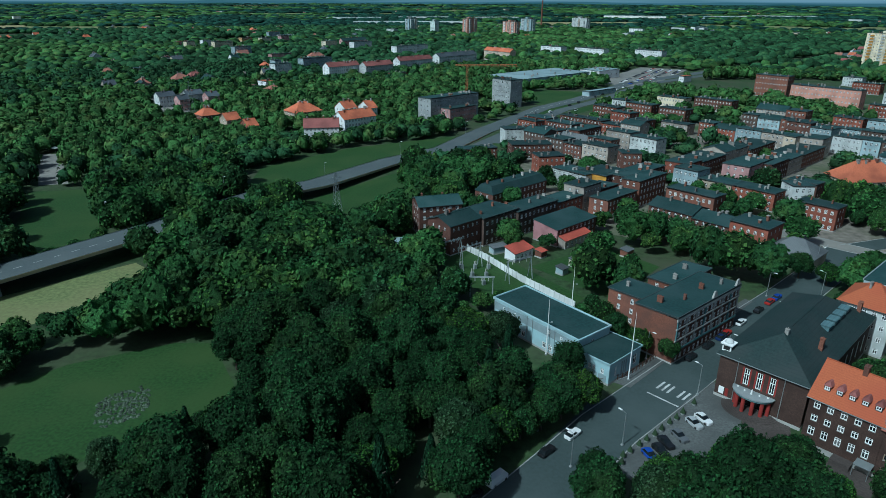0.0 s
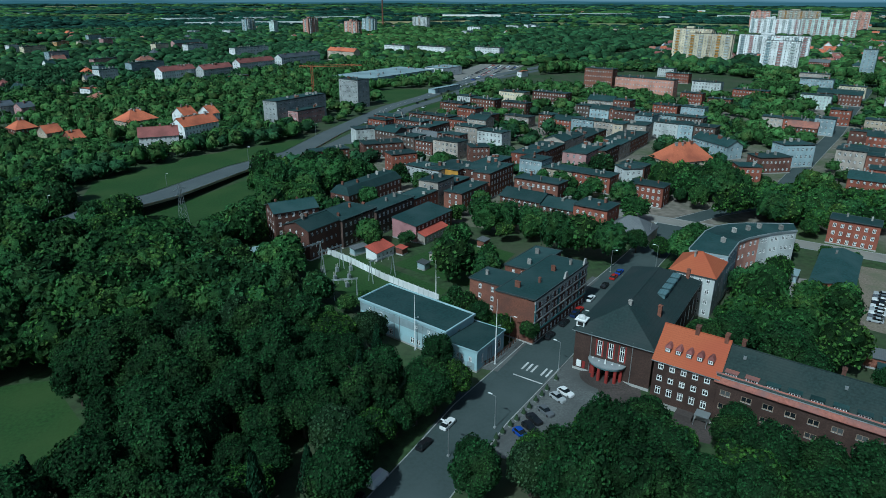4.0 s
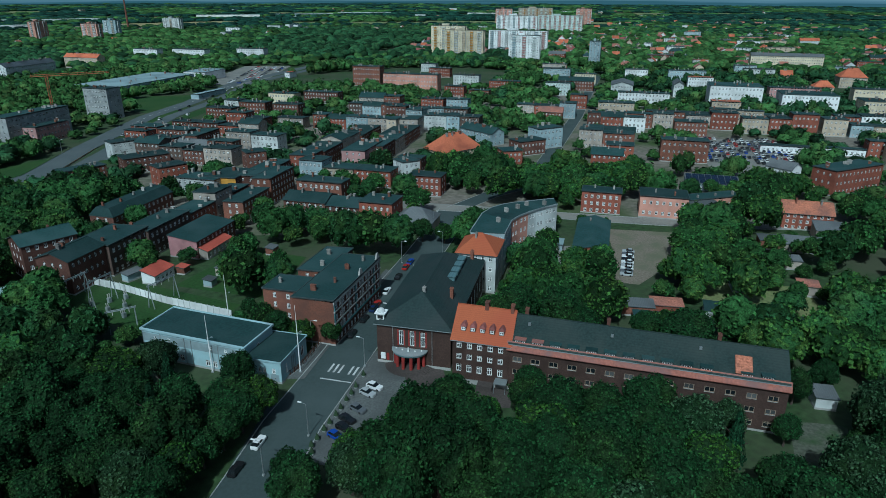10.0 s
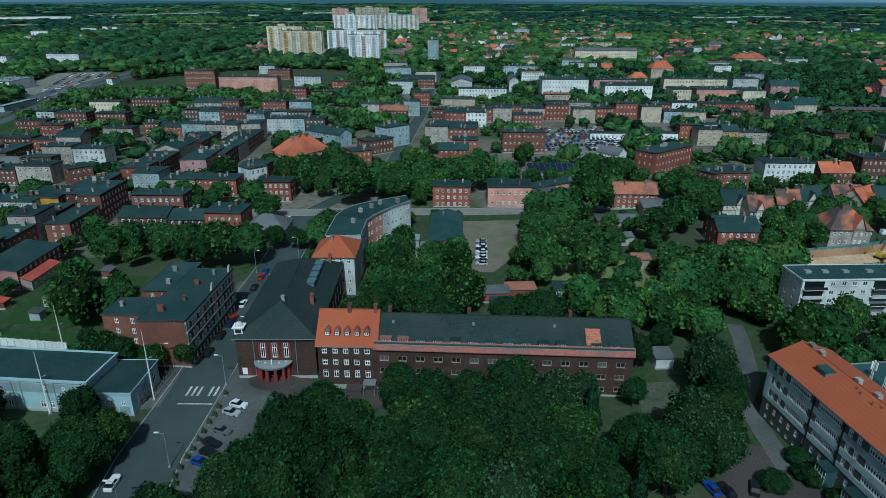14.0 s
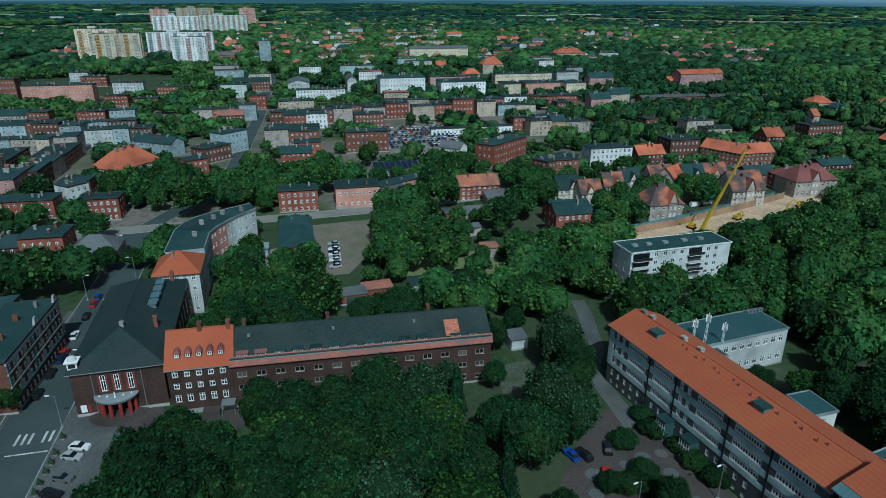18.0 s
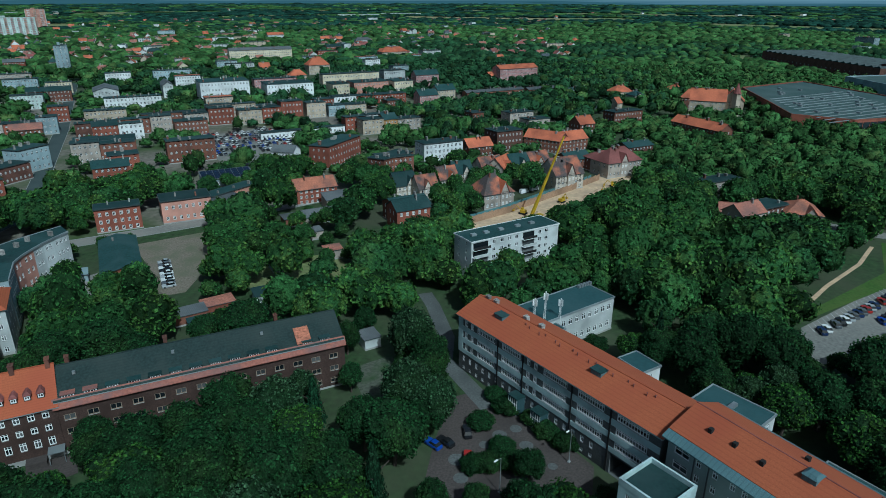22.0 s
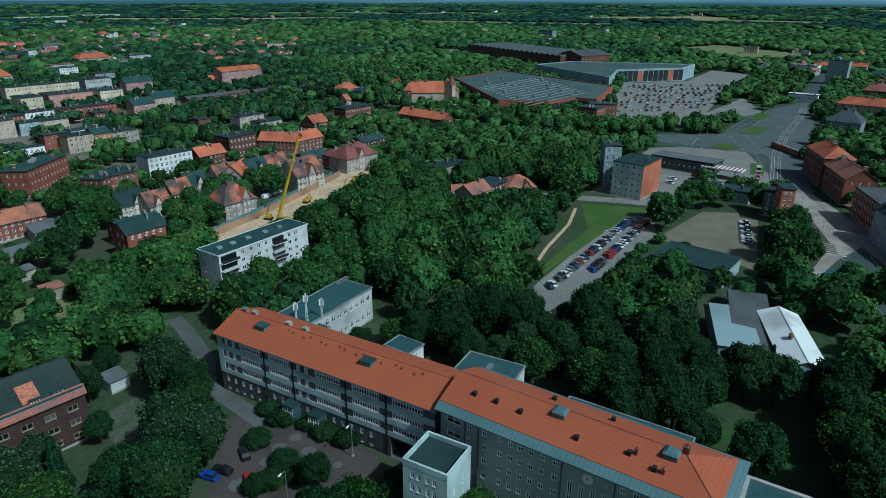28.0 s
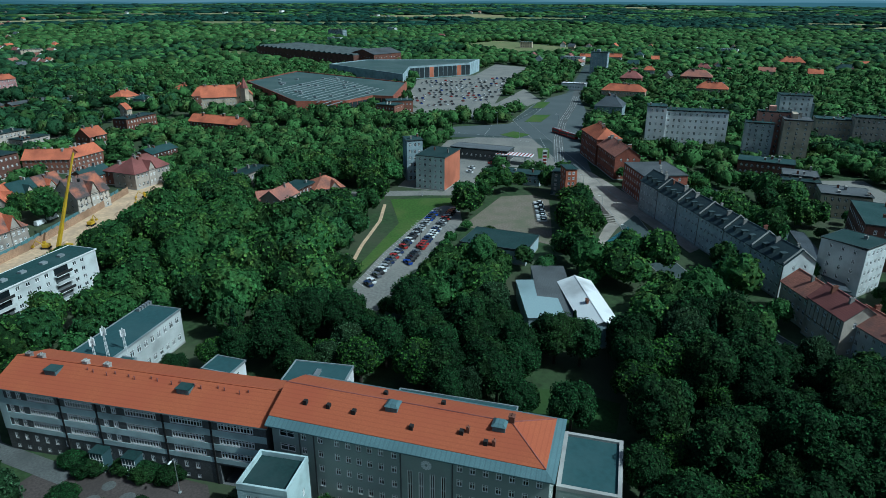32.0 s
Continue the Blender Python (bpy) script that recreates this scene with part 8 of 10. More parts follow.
def car_body(length, width, belt, top, van):
    """Lower body with bonnet and boot, rounded in plan, and the cabin's roof and pillars. Slot 0 paint."""
    s = Shape()
    hl, hw_ = length / 2, width / 2
    plan = [(-hl, -hw_ * 0.75), (-hl * 0.9, -hw_), (hl * 0.86, -hw_), (hl, -hw_ * 0.7), (hl, hw_ * 0.7), (hl * 0.86, hw_), (-hl * 0.9, hw_), (-hl, hw_ * 0.75)]
    s.prism(plan, 0.22, belt * 0.8)
    s.prism(plan, belt * 0.8, belt, top=[(a * 0.97, b * 0.94) for a, b in plan])
    f, r = (0.92, -0.96) if van else (0.28, -0.86)
    roof_f, roof_r = (0.62, -0.93) if van else (0.02, -0.58)
    s.prism([(hl * roof_r, -hw_ * 0.72), (hl * roof_f, -hw_ * 0.72), (hl * roof_f, hw_ * 0.72), (hl * roof_r, hw_ * 0.72)], top - 0.07, top)
    return s


def car_cabin(length, width, belt, top, van):
    s = Shape()
    hl, hw_ = length / 2, width / 2
    f, r = (0.78, -0.95) if van else (0.36, -0.84)
    roof_f, roof_r = (0.62, -0.93) if van else (0.02, -0.58)
    low = [(hl * r, -hw_ * 0.9), (hl * f, -hw_ * 0.86), (hl * f, hw_ * 0.86), (hl * r, hw_ * 0.9)]
    high = [(hl * roof_r, -hw_ * 0.72), (hl * roof_f, -hw_ * 0.72), (hl * roof_f, hw_ * 0.72), (hl * roof_r, hw_ * 0.72)]
    s.prism(low, belt - 0.01, top - 0.07, top=high, cap=False)
    return s


CAR_MESHES = {}
WHEEL = Shape().tube((0, -0.1, 0.32), (0, 0.1, 0.32), 0.32, sides=12).mesh("wheel", [BLACK])


def car(x, y, rot, paint, van=False, group="parked cars", z=0.05, wheels=True):
    length, width, belt, top = (5.0, 1.9, 1.1, 2.1) if van else (4.3, 1.76, 0.88, 1.46)
    key = (paint, van)
    if key not in CAR_MESHES:
        CAR_MESHES[key] = (car_body(length, width, belt, top, van).mesh("body", [PAINTS[paint]]), car_cabin(length, width, belt, top, van).mesh("cabin", [CAR_GLASS if not van else PAINTS[paint]]))
    c = thing("van" if van else "car", x, y, rot, "parked %s %s on the asphalt" % (paint.replace("darkblue", "dark blue"), "delivery van" if van else "car"), "van" if van else "car", group, z=z)
    part("body", CAR_MESHES[key][0], None, c)
    part("cabin", CAR_MESHES[key][1], None, c)
    if wheels:
        for sx_ in (-0.3, 0.31):
            for sy_ in (-1, 1):
                part("wheel", WHEEL, None, c, at=pose(length * sx_, sy_ * (width / 2 - 0.1), 0))
    return c


for x, y, rot, paint in ((27.8, 113.3, 43, "white"), (21.4, 107.7, 43, "black"), (57.7, 118.7, -64, "white"), (55.1, 117.2, -68, "silver"), (50.4, 112.8, -70, "grey"),
                         (46.8, 110.6, -70, "black"), (44.9, 108.2, -71, "black"), (42.3, 106.6, -70, "blue"), (64.2, 144.9, 42, "black"), (71.0, 150.9, 42, "black"),
                         (78.4, 157.4, 42, "red"), (76.3, 155.4, 42, "darkblue"), (85.3, 163.9, 42, "white"), (93.8, 171.6, 43, "black"), (99.8, 177.2, 43, "red"), (103.5, 180.4, 43, "blue"),
                         (105.9, 29.8, 60, "blue"), (107.2, 27.4, 60, "black"), (111.6, 23.8, 20, "black"), (103.4, 21.9, 10, "red"), (141.2, 167.4, 30, "red"), (196, 30, 40, "red"), (191, 40, 60, "red"),
                         (163, 182, 42, "white"), (168, 186, 42, "silver")):
    car(x, y, rot, paint)
car(10.6, 99.4, 43, "white", van=True)
car(5.8, 95.0, 43, "black")
for k in range(9):
    car(175.5 - k * 2.05, 146.4 - k * 1.75, 135, ("silver", "grey", "white", "black", "white", "silver", "white", "grey", "silver")[k], group="row of parked cars in the yard")
# two rows of cars on the painted car park
rnd = random.Random(8)
ux_, uy_ = 0.743, -0.669
for row, (sx0, sy0, n) in enumerate(((180.5, -62.0, 33), (191.5, -80.5, 26))):
    for k in range(n):
        if (k * 7 + row) % 11 == 3:
            continue
        cx, cy = sx0 + ux_ * k * 2.45, sy0 + uy_ * k * 2.45
        car(cx, cy, 10 + rnd.uniform(-3, 3), rnd.choice(("white", "black", "silver", "grey", "red", "blue", "darkblue", "silver", "black")), group="cars on the painted car park", wheels=k < 8, z=0.06)
lot = bpy.data.objects["car_park"]
for k in range(27):
    cx, cy = 184.6 + ux_ * (k * 2.45 - 1.2), -59.2 + uy_ * (k * 2.45 - 1.2)
    s = Shape()
    s.box(-2.4, -0.06, 0, 2.4, 0.06, 0.012)
    part("bay_line", s, WHITE_PAINT, lot, at=pose(cx - 1.2, cy - 1.4, 0.052, 0, 0, 10))
for k in range(9):
    car(229 - k * 2.6, -160 + k * 1.5, 60, rnd.choice(("white", "black", "silver", "grey")), group="cars under the trees", wheels=False)
for x, y in ((330, -172), (334, -175), (338, -178), (300, -177), (304, -180), (290, -158), (297, -163)):
    car(x, y, 20, rnd.choice(("white", "black", "silver", "red")), group="cars before the supermarket", wheels=False)
for k in range(16):
    t = k / 16
    hx, hy = 29 + 168 * t, 436 + 252 * t
    car(hx + (2.8 if k % 3 else 14.0), hy - (1.6 if k % 3 else 9.0), 57, rnd.choice(("white", "black", "silver", "grey")), group="cars on the main road", z=0.2, wheels=False)


def far_cars(name, places, label):
    """Cars too far and too many to tell apart, as one piece."""
    mats = [PAINTS[n] for n in ("white", "black", "silver", "grey", "red", "blue")] + [CAR_GLASS]
    s = Shape()
    for x, y, rot in places:
        k = len(s.v)
        m = rnd.choice((0, 0, 0, 1, 1, 1, 2, 2, 3, 3, 4, 5))
        b = car_body(4.3, 1.76, 0.88, 1.46, False)
        g = car_cabin(4.3, 1.76, 0.88, 1.46, False)
        c, sn = math.cos(radians(rot)), math.sin(radians(rot))
        for src, mm in ((b, m), (g, 6)):
            k = len(s.v)
            s.v += [(x + px * c - py * sn, y + px * sn + py * c, pz + 0.05) for px, py, pz in src.v]
            s.f += [tuple(k + i for i in q) for q in src.f]
            s.m += [mm] * len(src.f)
    tagged(part(name, s, mats), label, "cars", kind="stuff")


places = []
for i in range(13):
    for j in range(30):
        if rnd.random() < 0.72:
            places.append((480 + i * 13.5 - j * 0.6, -215 - i * 1.0 - j * 5.4 - (i % 2) * 1.4, -6 + rnd.uniform(-2, 2)))
poly_ = [(539, -232), (600, -268), (650, -296), (655, -366), (640, -395), (559, -338), (490, -284), (485, -222)]


def in_poly(x, y, poly):
    hit = False
    for (x0, y0), (x1, y1) in zip(poly, poly[1:] + poly[:1]):
        if (y0 > y) != (y1 > y) and x < (x1 - x0) * (y - y0) / (y1 - y0) + x0:
            hit = not hit
    return hit


far_cars("parked_cars", [p for p in places if in_poly(p[0], p[1], poly_)], "hundreds of cars parked before the shopping mall")
places = []
yard_ = [(362, 262), (402, 232), (385, 208), (330, 172), (296, 197)]
for i in range(12):
    for j in range(28):
        x, y = 300 + i * 6.2 * 0.74 + j * 2.7 * 0.67 + 5, 205 + i * 6.2 * 0.67 - j * 2.7 * 0.74 + 30
        if rnd.random() < 0.85 and in_poly(x, y, yard_):
            places.append((x, y, 42))
far_cars("parked_cars", places, "many cars parked close together behind the clinic")
places = []
for i in range(7):
    for j in range(34):
        x, y = 184 + i * 9.5 + j * 2.3, 690 - i * 4.5 + j * 4.1
        if rnd.random() < 0.75 and in_poly(x, y, [(176, 729), (250, 842), (294, 818), (233, 716), (185, 668), (174, 690)]):
            places.append((x, y, -30))
far_cars("parked_cars", places, "cars parked in rows before the supermarket")

# a red tram at the junction
tram = thing("tram", 345, -259, 178, "long red tram on the rails of the junction", "tram")
for k in range(3):
    s = Shape()
    s.prism([(-4.3, -1.2), (4.1, -1.2), (4.3, -0.9), (4.3, 0.9), (4.1, 1.2), (-4.3, 1.2)], 0.4, 3.2)
    part("carriage", s, PAINTS["red"], tram, at=pose(-9 + k * 9, 0, 0))
    for sg in (-1, 1):
        s = Shape()
        s.box(-3.9, sg * 1.22 - 0.01, 1.5, 3.9, sg * 1.22 + 0.01, 2.6, 0, True)
        part("window_row", s, CAR_GLASS, tram, at=pose(-9 + k * 9, 0, 0))
    s = Shape()
    s.box(-3.0, -0.8, 3.2, 3.0, 0.8, 3.5)
    part("roof_unit", s, FLASHING, tram, at=pose(-9 + k * 9, 0, 0))

# ---- street furniture ----


def street_lamp(x, y, rot, h=8.0, z=0.1):
    l_ = thing("street_lamp", x, y, rot, "grey steel street lamp with a flat white head", "street lamp", "lamps along the streets", z=z)
    s = Shape()
    s.tube((0, 0, 0), (0, 0, h), 0.11, 0.06)
    part("pole", s, METAL, l_)
    s = Shape()
    s.tube((0, 0, h), (1.3, 0, h + 0.25), 0.05, sides=6)
    part("arm", s, METAL, l_)
    s = Shape()
    s.box(1.0, -0.16, h + 0.18, 1.9, 0.16, h + 0.32, 0, True)
    part("lamp_head", s, FRAME, l_)
    s = Shape()
    s.box(-0.25, -0.25, 0, 0.25, 0.25, 0.3)
    part("foot", s, WALLS["concrete"], l_)


for x, y, rot in ((37.6, 110.3, 130), (60.0, 128.6, 130), (25.6, 103.6, 130), (74.5, 141.5, 130), (95, 160, 130), (20.5, 115, -50), (52.5, 144.5, -50), (118, 182, 130), (101, 182, -50), (128, 204, -50),
                  (-128, 233, -45), (-95, 270, -45), (-60, 318, -45), (-25, 368, -45), (15, 430, -45), (-135, 176, 135), (236, -190, 60), (205, -176, 60), (172, -160, 60), (150, -150, 60),
                  (262, -118, 180), (206, -92, 40), (352, -228, 60), (400, -240, 60), (375, -275, 60), (108, 2, 150), (96, 14, 150)):
    street_lamp(x, y, rot, z=6.0 if x < -90 else 0.1)
for x, y in ((35.9, 104.3), (36.7, 106.4), (38.6, 107.9), (41.0, 109.9), (43.0, 111.5), (45.3, 113.3), (47.3, 115.1), (49.7, 117.3), (51.8, 119.0), (53.9, 121.0), (57.7, 124.6)):
    p_ = thing("planter", x, y, 0, "round concrete planter with a small clipped conifer", "planter", "planters along the forecourt", z=0.13)
    s = Shape()
    s.prism(ring(0.42, 12), 0, 0.5, top=ring(0.55, 12))
    part("tub", s, WALLS["concrete"], p_)
    s = Shape()
    for k in range(5):
        s.prism(ring(0.62 - k * 0.11, 9, a0=k), 0.5 + k * 0.26, 0.5 + k * 0.26 + 0.34, top=ring(0.4 - k * 0.09, 9, a0=k + 0.4))
    part("conifer", s, material("conifer_needles", (0.03, 0.055, 0.025), vary=0.4, grain=9) if "conifer_needles" not in bpy.data.materials else bpy.data.materials["conifer_needles"], p_)

# flower bed on the park lawn: a rough diamond of low plants
bed_v = Shape()
rb = random.Random(2)
for k in range(420):
    a, b = rb.uniform(-1, 1), rb.uniform(-1, 1)
    if abs(a) + abs(b) < 1.25:
        x, y = -73 + a * 5.6 + b * 2.0, 123.5 + b * 7.5 - a * 2.4
        r_ = rb.uniform(0.25, 0.5)
        bed_v.prism(ring(r_, 6, x, y, rb.random() * 3), 0.03, 0.25, top=ring(r_ * 0.5, 6, x, y, rb.random() * 3))
tagged(part("flower_bed", bed_v, material("pale_bedding_plants", (0.075, 0.10, 0.07), vary=0.5, grain=3, stain=0.4, island=0.5)), "diamond bed of pale low plants on the lawn", "flower bed", kind="stuff")

# ---- building site and crane ----
YELLOW = material("yellow_crane_paint", (0.55, 0.36, 0.02), rough=0.4, vary=0.1)
BOARD = material("raw_fence_boards", (0.42, 0.27, 0.17), vary=0.2, grain=2, island=0.2)
# upright slabs that stand for the sheet-pile retaining wall
site = thing("board_fence", 0, 0, 0, "tall fence of raw orange-brown boards along the dug-up strip", "fence")
line = [(236, 58), (262, 39.5), (284, 27), (309, 13), (326, 4)]
for (x0, y0), (x1, y1) in zip(line, line[1:]):
    n = round(math.hypot(x1 - x0, y1 - y0) / 1.25)
    q = math.degrees(math.atan2(y1 - y0, x1 - x0))
    for k in range(n):
        t = k / n
        s = Shape()
        s.box(0, -0.05, 0, 1.2, 0.05, 2.9 + 0.15 * (k % 3))
        part("board", s, BOARD, site, at=pose(x0 + (x1 - x0) * t, y0 + (y1 - y0) * t, 0, 0, 0, q))
mesh_fence = thing("mesh_fence", 0, 0, 0, "dark green site fence behind the dug-up strip", "fence")
for (x0, y0), (x1, y1) in zip(line, line[1:]):
    q = math.degrees(math.atan2(y1 - y0, x1 - x0))
    n = round(math.hypot(x1 - x0, y1 - y0) / 3.5)
    for k in range(n):
        t = k / n
        s = Shape()
        s.box(0, -0.03, 0, 3.4, 0.03, 2.0)
        part("fence_panel", s, TEAL_PAINT, mesh_fence, at=pose(x0 + 2 + (x1 - x0) * t, y0 + 4 + (y1 - y0) * t, 0, 0, 0, q))
crane = thing("mobile_crane", 251.5, 28.5, -40, "yellow mobile crane with a long raised boom on the building site", "crane")
s = Shape()
s.box(-5.5, -1.3, 0.7, 5.5, 1.3, 1.7, 0, True)
part("chassis", s, YELLOW, crane)
for k in (-4.3, -2.6, 2.4, 4.2):
    for sg in (-1.2, 1.2):
        s = Shape()
        s.tube((k, sg - 0.2, 0.6), (k, sg + 0.2, 0.6), 0.6, sides=12)
        part("wheel", s, BLACK, crane)
s = Shape()
s.box(3.6, -1.2, 1.7, 5.4, 1.2, 3.0)
part("cab", s, YELLOW, crane)
s = Shape()
s.box(-3.2, -1.1, 1.7, 0.6, 1.1, 3.0)
part("superstructure", s, YELLOW, crane)
inv = crane.matrix_basis.inverted()
tip, foot = inv @ Vector((262.5, 18.8, 33.5)), Vector((-0.5, 0, 2.6))
for k, r_ in enumerate((0.75, 0.6, 0.48, 0.36)):
    s = Shape()
    s.tube(foot.lerp(tip, k * 0.25), foot.lerp(tip, k * 0.25 + 0.27), r_, r_ * 0.95, 4)
    part("boom_section", s, YELLOW, crane)
s = Shape()
s.tube(tip, (tip.x, tip.y, tip.z - 9), 0.06, sides=4)
s.box(tip.x - 0.35, tip.y - 0.35, tip.z - 10, tip.x + 0.35, tip.y + 0.35, tip.z - 9, 0, True)
part("hook", s, BLACK, crane)
for x, y, rot in ((301, 0, 20), (262, 33.5, 70), (283, 19, -30), (315, -3, 100)):
    e_ = thing("excavator", x, y, rot, "small yellow tracked excavator on the sand", "excavator", "machines on the building site")
    for sg in (-0.9, 0.9):
        s = Shape()
        s.box(-1.6, sg - 0.25, 0, 1.6, sg + 0.25, 0.7)
        part("track", s, BLACK, e_)
    s = Shape()
    s.box(-1.3, -1.0, 0.75, 1.0, 1.0, 1.9)
    s.box(0.1, -0.9, 1.9, 1.0, 0.1, 2.7)
    part("cabin", s, YELLOW, e_)
    s = Shape()
    s.tube((0.8, 0.4, 1.6), (3.0, 0.4, 3.4), 0.2, 0.15, 5)
    s.tube((3.0, 0.4, 3.4), (4.4, 0.4, 1.4), 0.15, 0.12, 5)
    s.box(4.0, 0.0, 0.7, 4.8, 0.8, 1.4, 0, True)
    part("arm", s, YELLOW, e_)
car(293, 37.5, -40, "white", van=True, group="vans by the houses")
car(299, 33.5, -40, "white", van=True, group="vans by the houses")
car(286, 43, -40, "white")
rs = random.Random(12)
for k in range(10):
    x, y = 226 + k * 9.6 + rs.uniform(-2, 2), 48 - k * 5.6 + rs.uniform(-2, 2)
    s = Shape()
    s.prism(ring(rs.uniform(1.5, 3.2), 9, a0=rs.random()), 0.0, rs.uniform(0.6, 1.6), top=ring(0.5, 9, a0=rs.random()))
    heap = thing("sand_heap", x, y, 0, "heap of excavated yellow sand", "sand heap", "heaps on the building site")
    part("heap", s, SAND, heap)

# tower crane over the unfinished blocks
tc = thing("tower_crane", 20, 566, 0, "orange tower crane over the unfinished apartment blocks", "crane")
s = Shape()
for sx_ in (-0.8, 0.8):
    for sy_ in (-0.8, 0.8):
        s.tube((sx_, sy_, 0), (sx_, sy_, 30), 0.18, sides=4)
for k in range(15):
    s.tube((-0.8, -0.8, k * 2), (0.8, -0.8, k * 2 + 2), 0.1, sides=4)
    s.tube((0.8, 0.8, k * 2), (-0.8, 0.8, k * 2 + 2), 0.1, sides=4)
part("mast", s, ROOFS["orange"], tc)
s = Shape()
for yy, zz in ((-0.6, 30), (0.6, 30), (0, 31.2)):
    s.tube((-10, yy, zz), (42, yy, zz), 0.16, sides=4)
for k in range(26):
    s.tube((-10 + k * 2, -0.6, 30), (-9 + k * 2, 0, 31.2), 0.08, sides=4)
part("jib", s, ROOFS["orange"], tc)


def pylon(x, y, rot, h):
    p_ = thing("power_pylon", x, y, rot, "grey lattice power pylon with cross arms", "pylon", "pylons by the main road")
    s = Shape()
    for sx_ in (-1, 1):
        for sy_ in (-1, 1):
            s.tube((sx_ * h * 0.09, sy_ * h * 0.09, 0), (sx_ * 0.3, sy_ * 0.3, h), 0.1, 0.07, 4)
    for k in range(8):
        a, b = k / 8, (k + 1) / 8
        ra, rb_ = h * 0.09 * (1 - a) + 0.3 * a, h * 0.09 * (1 - b) + 0.3 * b
        for sg in (-1, 1):
            s.tube((-ra, sg * ra, a * h), (rb_, sg * rb_, b * h), 0.05, sides=4)
            s.tube((sg * ra, -ra, a * h), (sg * rb_, rb_, b * h), 0.05, sides=4)
    part("lattice", s, METAL, p_)
    for zz in (0.72, 0.86):
        s = Shape()
        s.tube((-3.2, 0, h * zz), (3.2, 0, h * zz), 0.09, sides=4)
        s.tube((-3.2, 0, h * zz), (0, 0, h * zz + 1.0), 0.05, sides=4)
        s.tube((3.2, 0, h * zz), (0, 0, h * zz + 1.0), 0.05, sides=4)
        part("cross_arm", s, METAL, p_)


pylon(-45.6, 265, 40, 17)
pylon(-195, 505, 20, 24)
# sheds, greenhouses and huts in the gardens
rg = random.Random(21)
for x, y, rot, w, d, h, wall, rc in ((141, 112, -42, 9, 5, 3, "brick", "grey"), (149, 108, -42, 9, 5, 2.8, "brickred", "rust"), (137, 103, -45, 10, 9, 2.6, "concrete", "dark"),
                                    (160, 94.5, -49, 14, 6, 3.4, "pale", "dark"), (168, 82, -49, 10, 5, 2.8, "concrete", "dark"), (141.5, 57.5, -45, 4.5, 5, 3.0, "pale", "grey"),
                                    (181, 106, -45, 4, 6, 3, "bluegrey", "grey"), (196, 92, -50, 6, 5, 3.4, "plaster", "rust"), (211, 108, -45, 9, 5, 3.2, "plaster", "grey"), (224, 122, -45, 8, 6, 3.4, "brick", "grey"),
                                    (35, 214, 42, 3, 3, 2.3, "brick", "red"), (46, 206, 40, 4, 3, 2.4, "plaster", "grey"), (50, 214, 35, 3, 2.5, 2.2, "brickred", "rust"), (57, 196, 30, 3, 3, 2.2, "pale", "mallpale"),
                                    (66, 215, 42, 4, 3, 2.4, "brick", "grey"), (40, 199, 42, 3, 3, 2.2, "bluegrey", "grey"), (20, 218, 30, 6, 3, 2.4, "bluegrey", "grey"), (-14, 222, 20, 12, 5, 2.8, "bluegrey", "mallpale")):
    house("shed", x, y, rot, w, d, h, 0, wall, "shed", rc, rh=0.8, words="small garden shed with a sloping sheet roof")
# parasols on the park plaza, filling-station canopy and sign
for k in range(4):
    u_ = thing("parasol", -231 + k * 3.6, 372 + k * 0.4, 0, "large pale parasol at the edge of the park plaza", "parasol", "parasols on the plaza")
    s = Shape()
    s.prism(ring(2.0, 8), 2.6, 3.6, top=ring(0.1, 8))
    part("canopy", s, FRAME, u_)
    s = Shape()
    s.tube((0, 0, 0), (0, 0, 2.7), 0.05)
    part("pole", s, METAL, u_)
can = thing("station_canopy", 297, -190, 42, "filling-station canopy with a striped roof on columns", "canopy")
s = Shape()
s.box(-10, -4, 4.6, 10, 4, 5.2, 0, True)
part("canopy_roof", s, WALLS["white"], can)
for k in range(10):
    s = Shape()
    s.box(-9.6 + k * 2.0, -3.9, 5.2, -8.9 + k * 2.0, 3.9, 5.26)
    part("roof_stripe", s, PAINTS["red"], can)
for k in (-6, 6):
    s = Shape()
    s.box(k - 0.3, -0.3, 0, k + 0.3, 0.3, 4.6)
    part("column", s, FRAME, can)
sign = thing("price_sign", 277, -196, 60, "tall white price pylon with red and dark panels", "sign")
s = Shape()
s.box(-1.2, -0.3, 0, 1.2, 0.3, 11)
part("pylon", s, FRAME, sign)
for k, m_ in enumerate((DARK, RED, RED, RED)):
    s = Shape()
    s.box(-1.0, -0.34, 8.8 - k * 1.8, 1.0, 0.34, 9.9 - k * 1.8, 0, True)
    part("panel", s, m_, sign)
# tower of the red-roofed parish building
pt = thing("church_tower", 540, -89, 40, "slender pale tower with a pointed maroon spire", "tower")
s = Shape()
s.box(-2.2, -2.2, 0, 2.2, 2.2, 17)
part("shaft", s, WALLS["cream"], pt)
s = Shape()
s.prism(ring(3.3, 8, a0=math.pi / 8), 17, 25, top=ring(0.1, 8, a0=math.pi / 8))
part("spire", s, ROOFS["maroon"], pt)
chim = thing("factory_chimney", 250, 1750, 0, "thin tall brick chimney far off", "chimney")
s = Shape()
s.tube((0, 0, 0), (0, 0, 70), 2.6, 1.6, 10)
part("shaft", s, WALLS["brick"], chim)

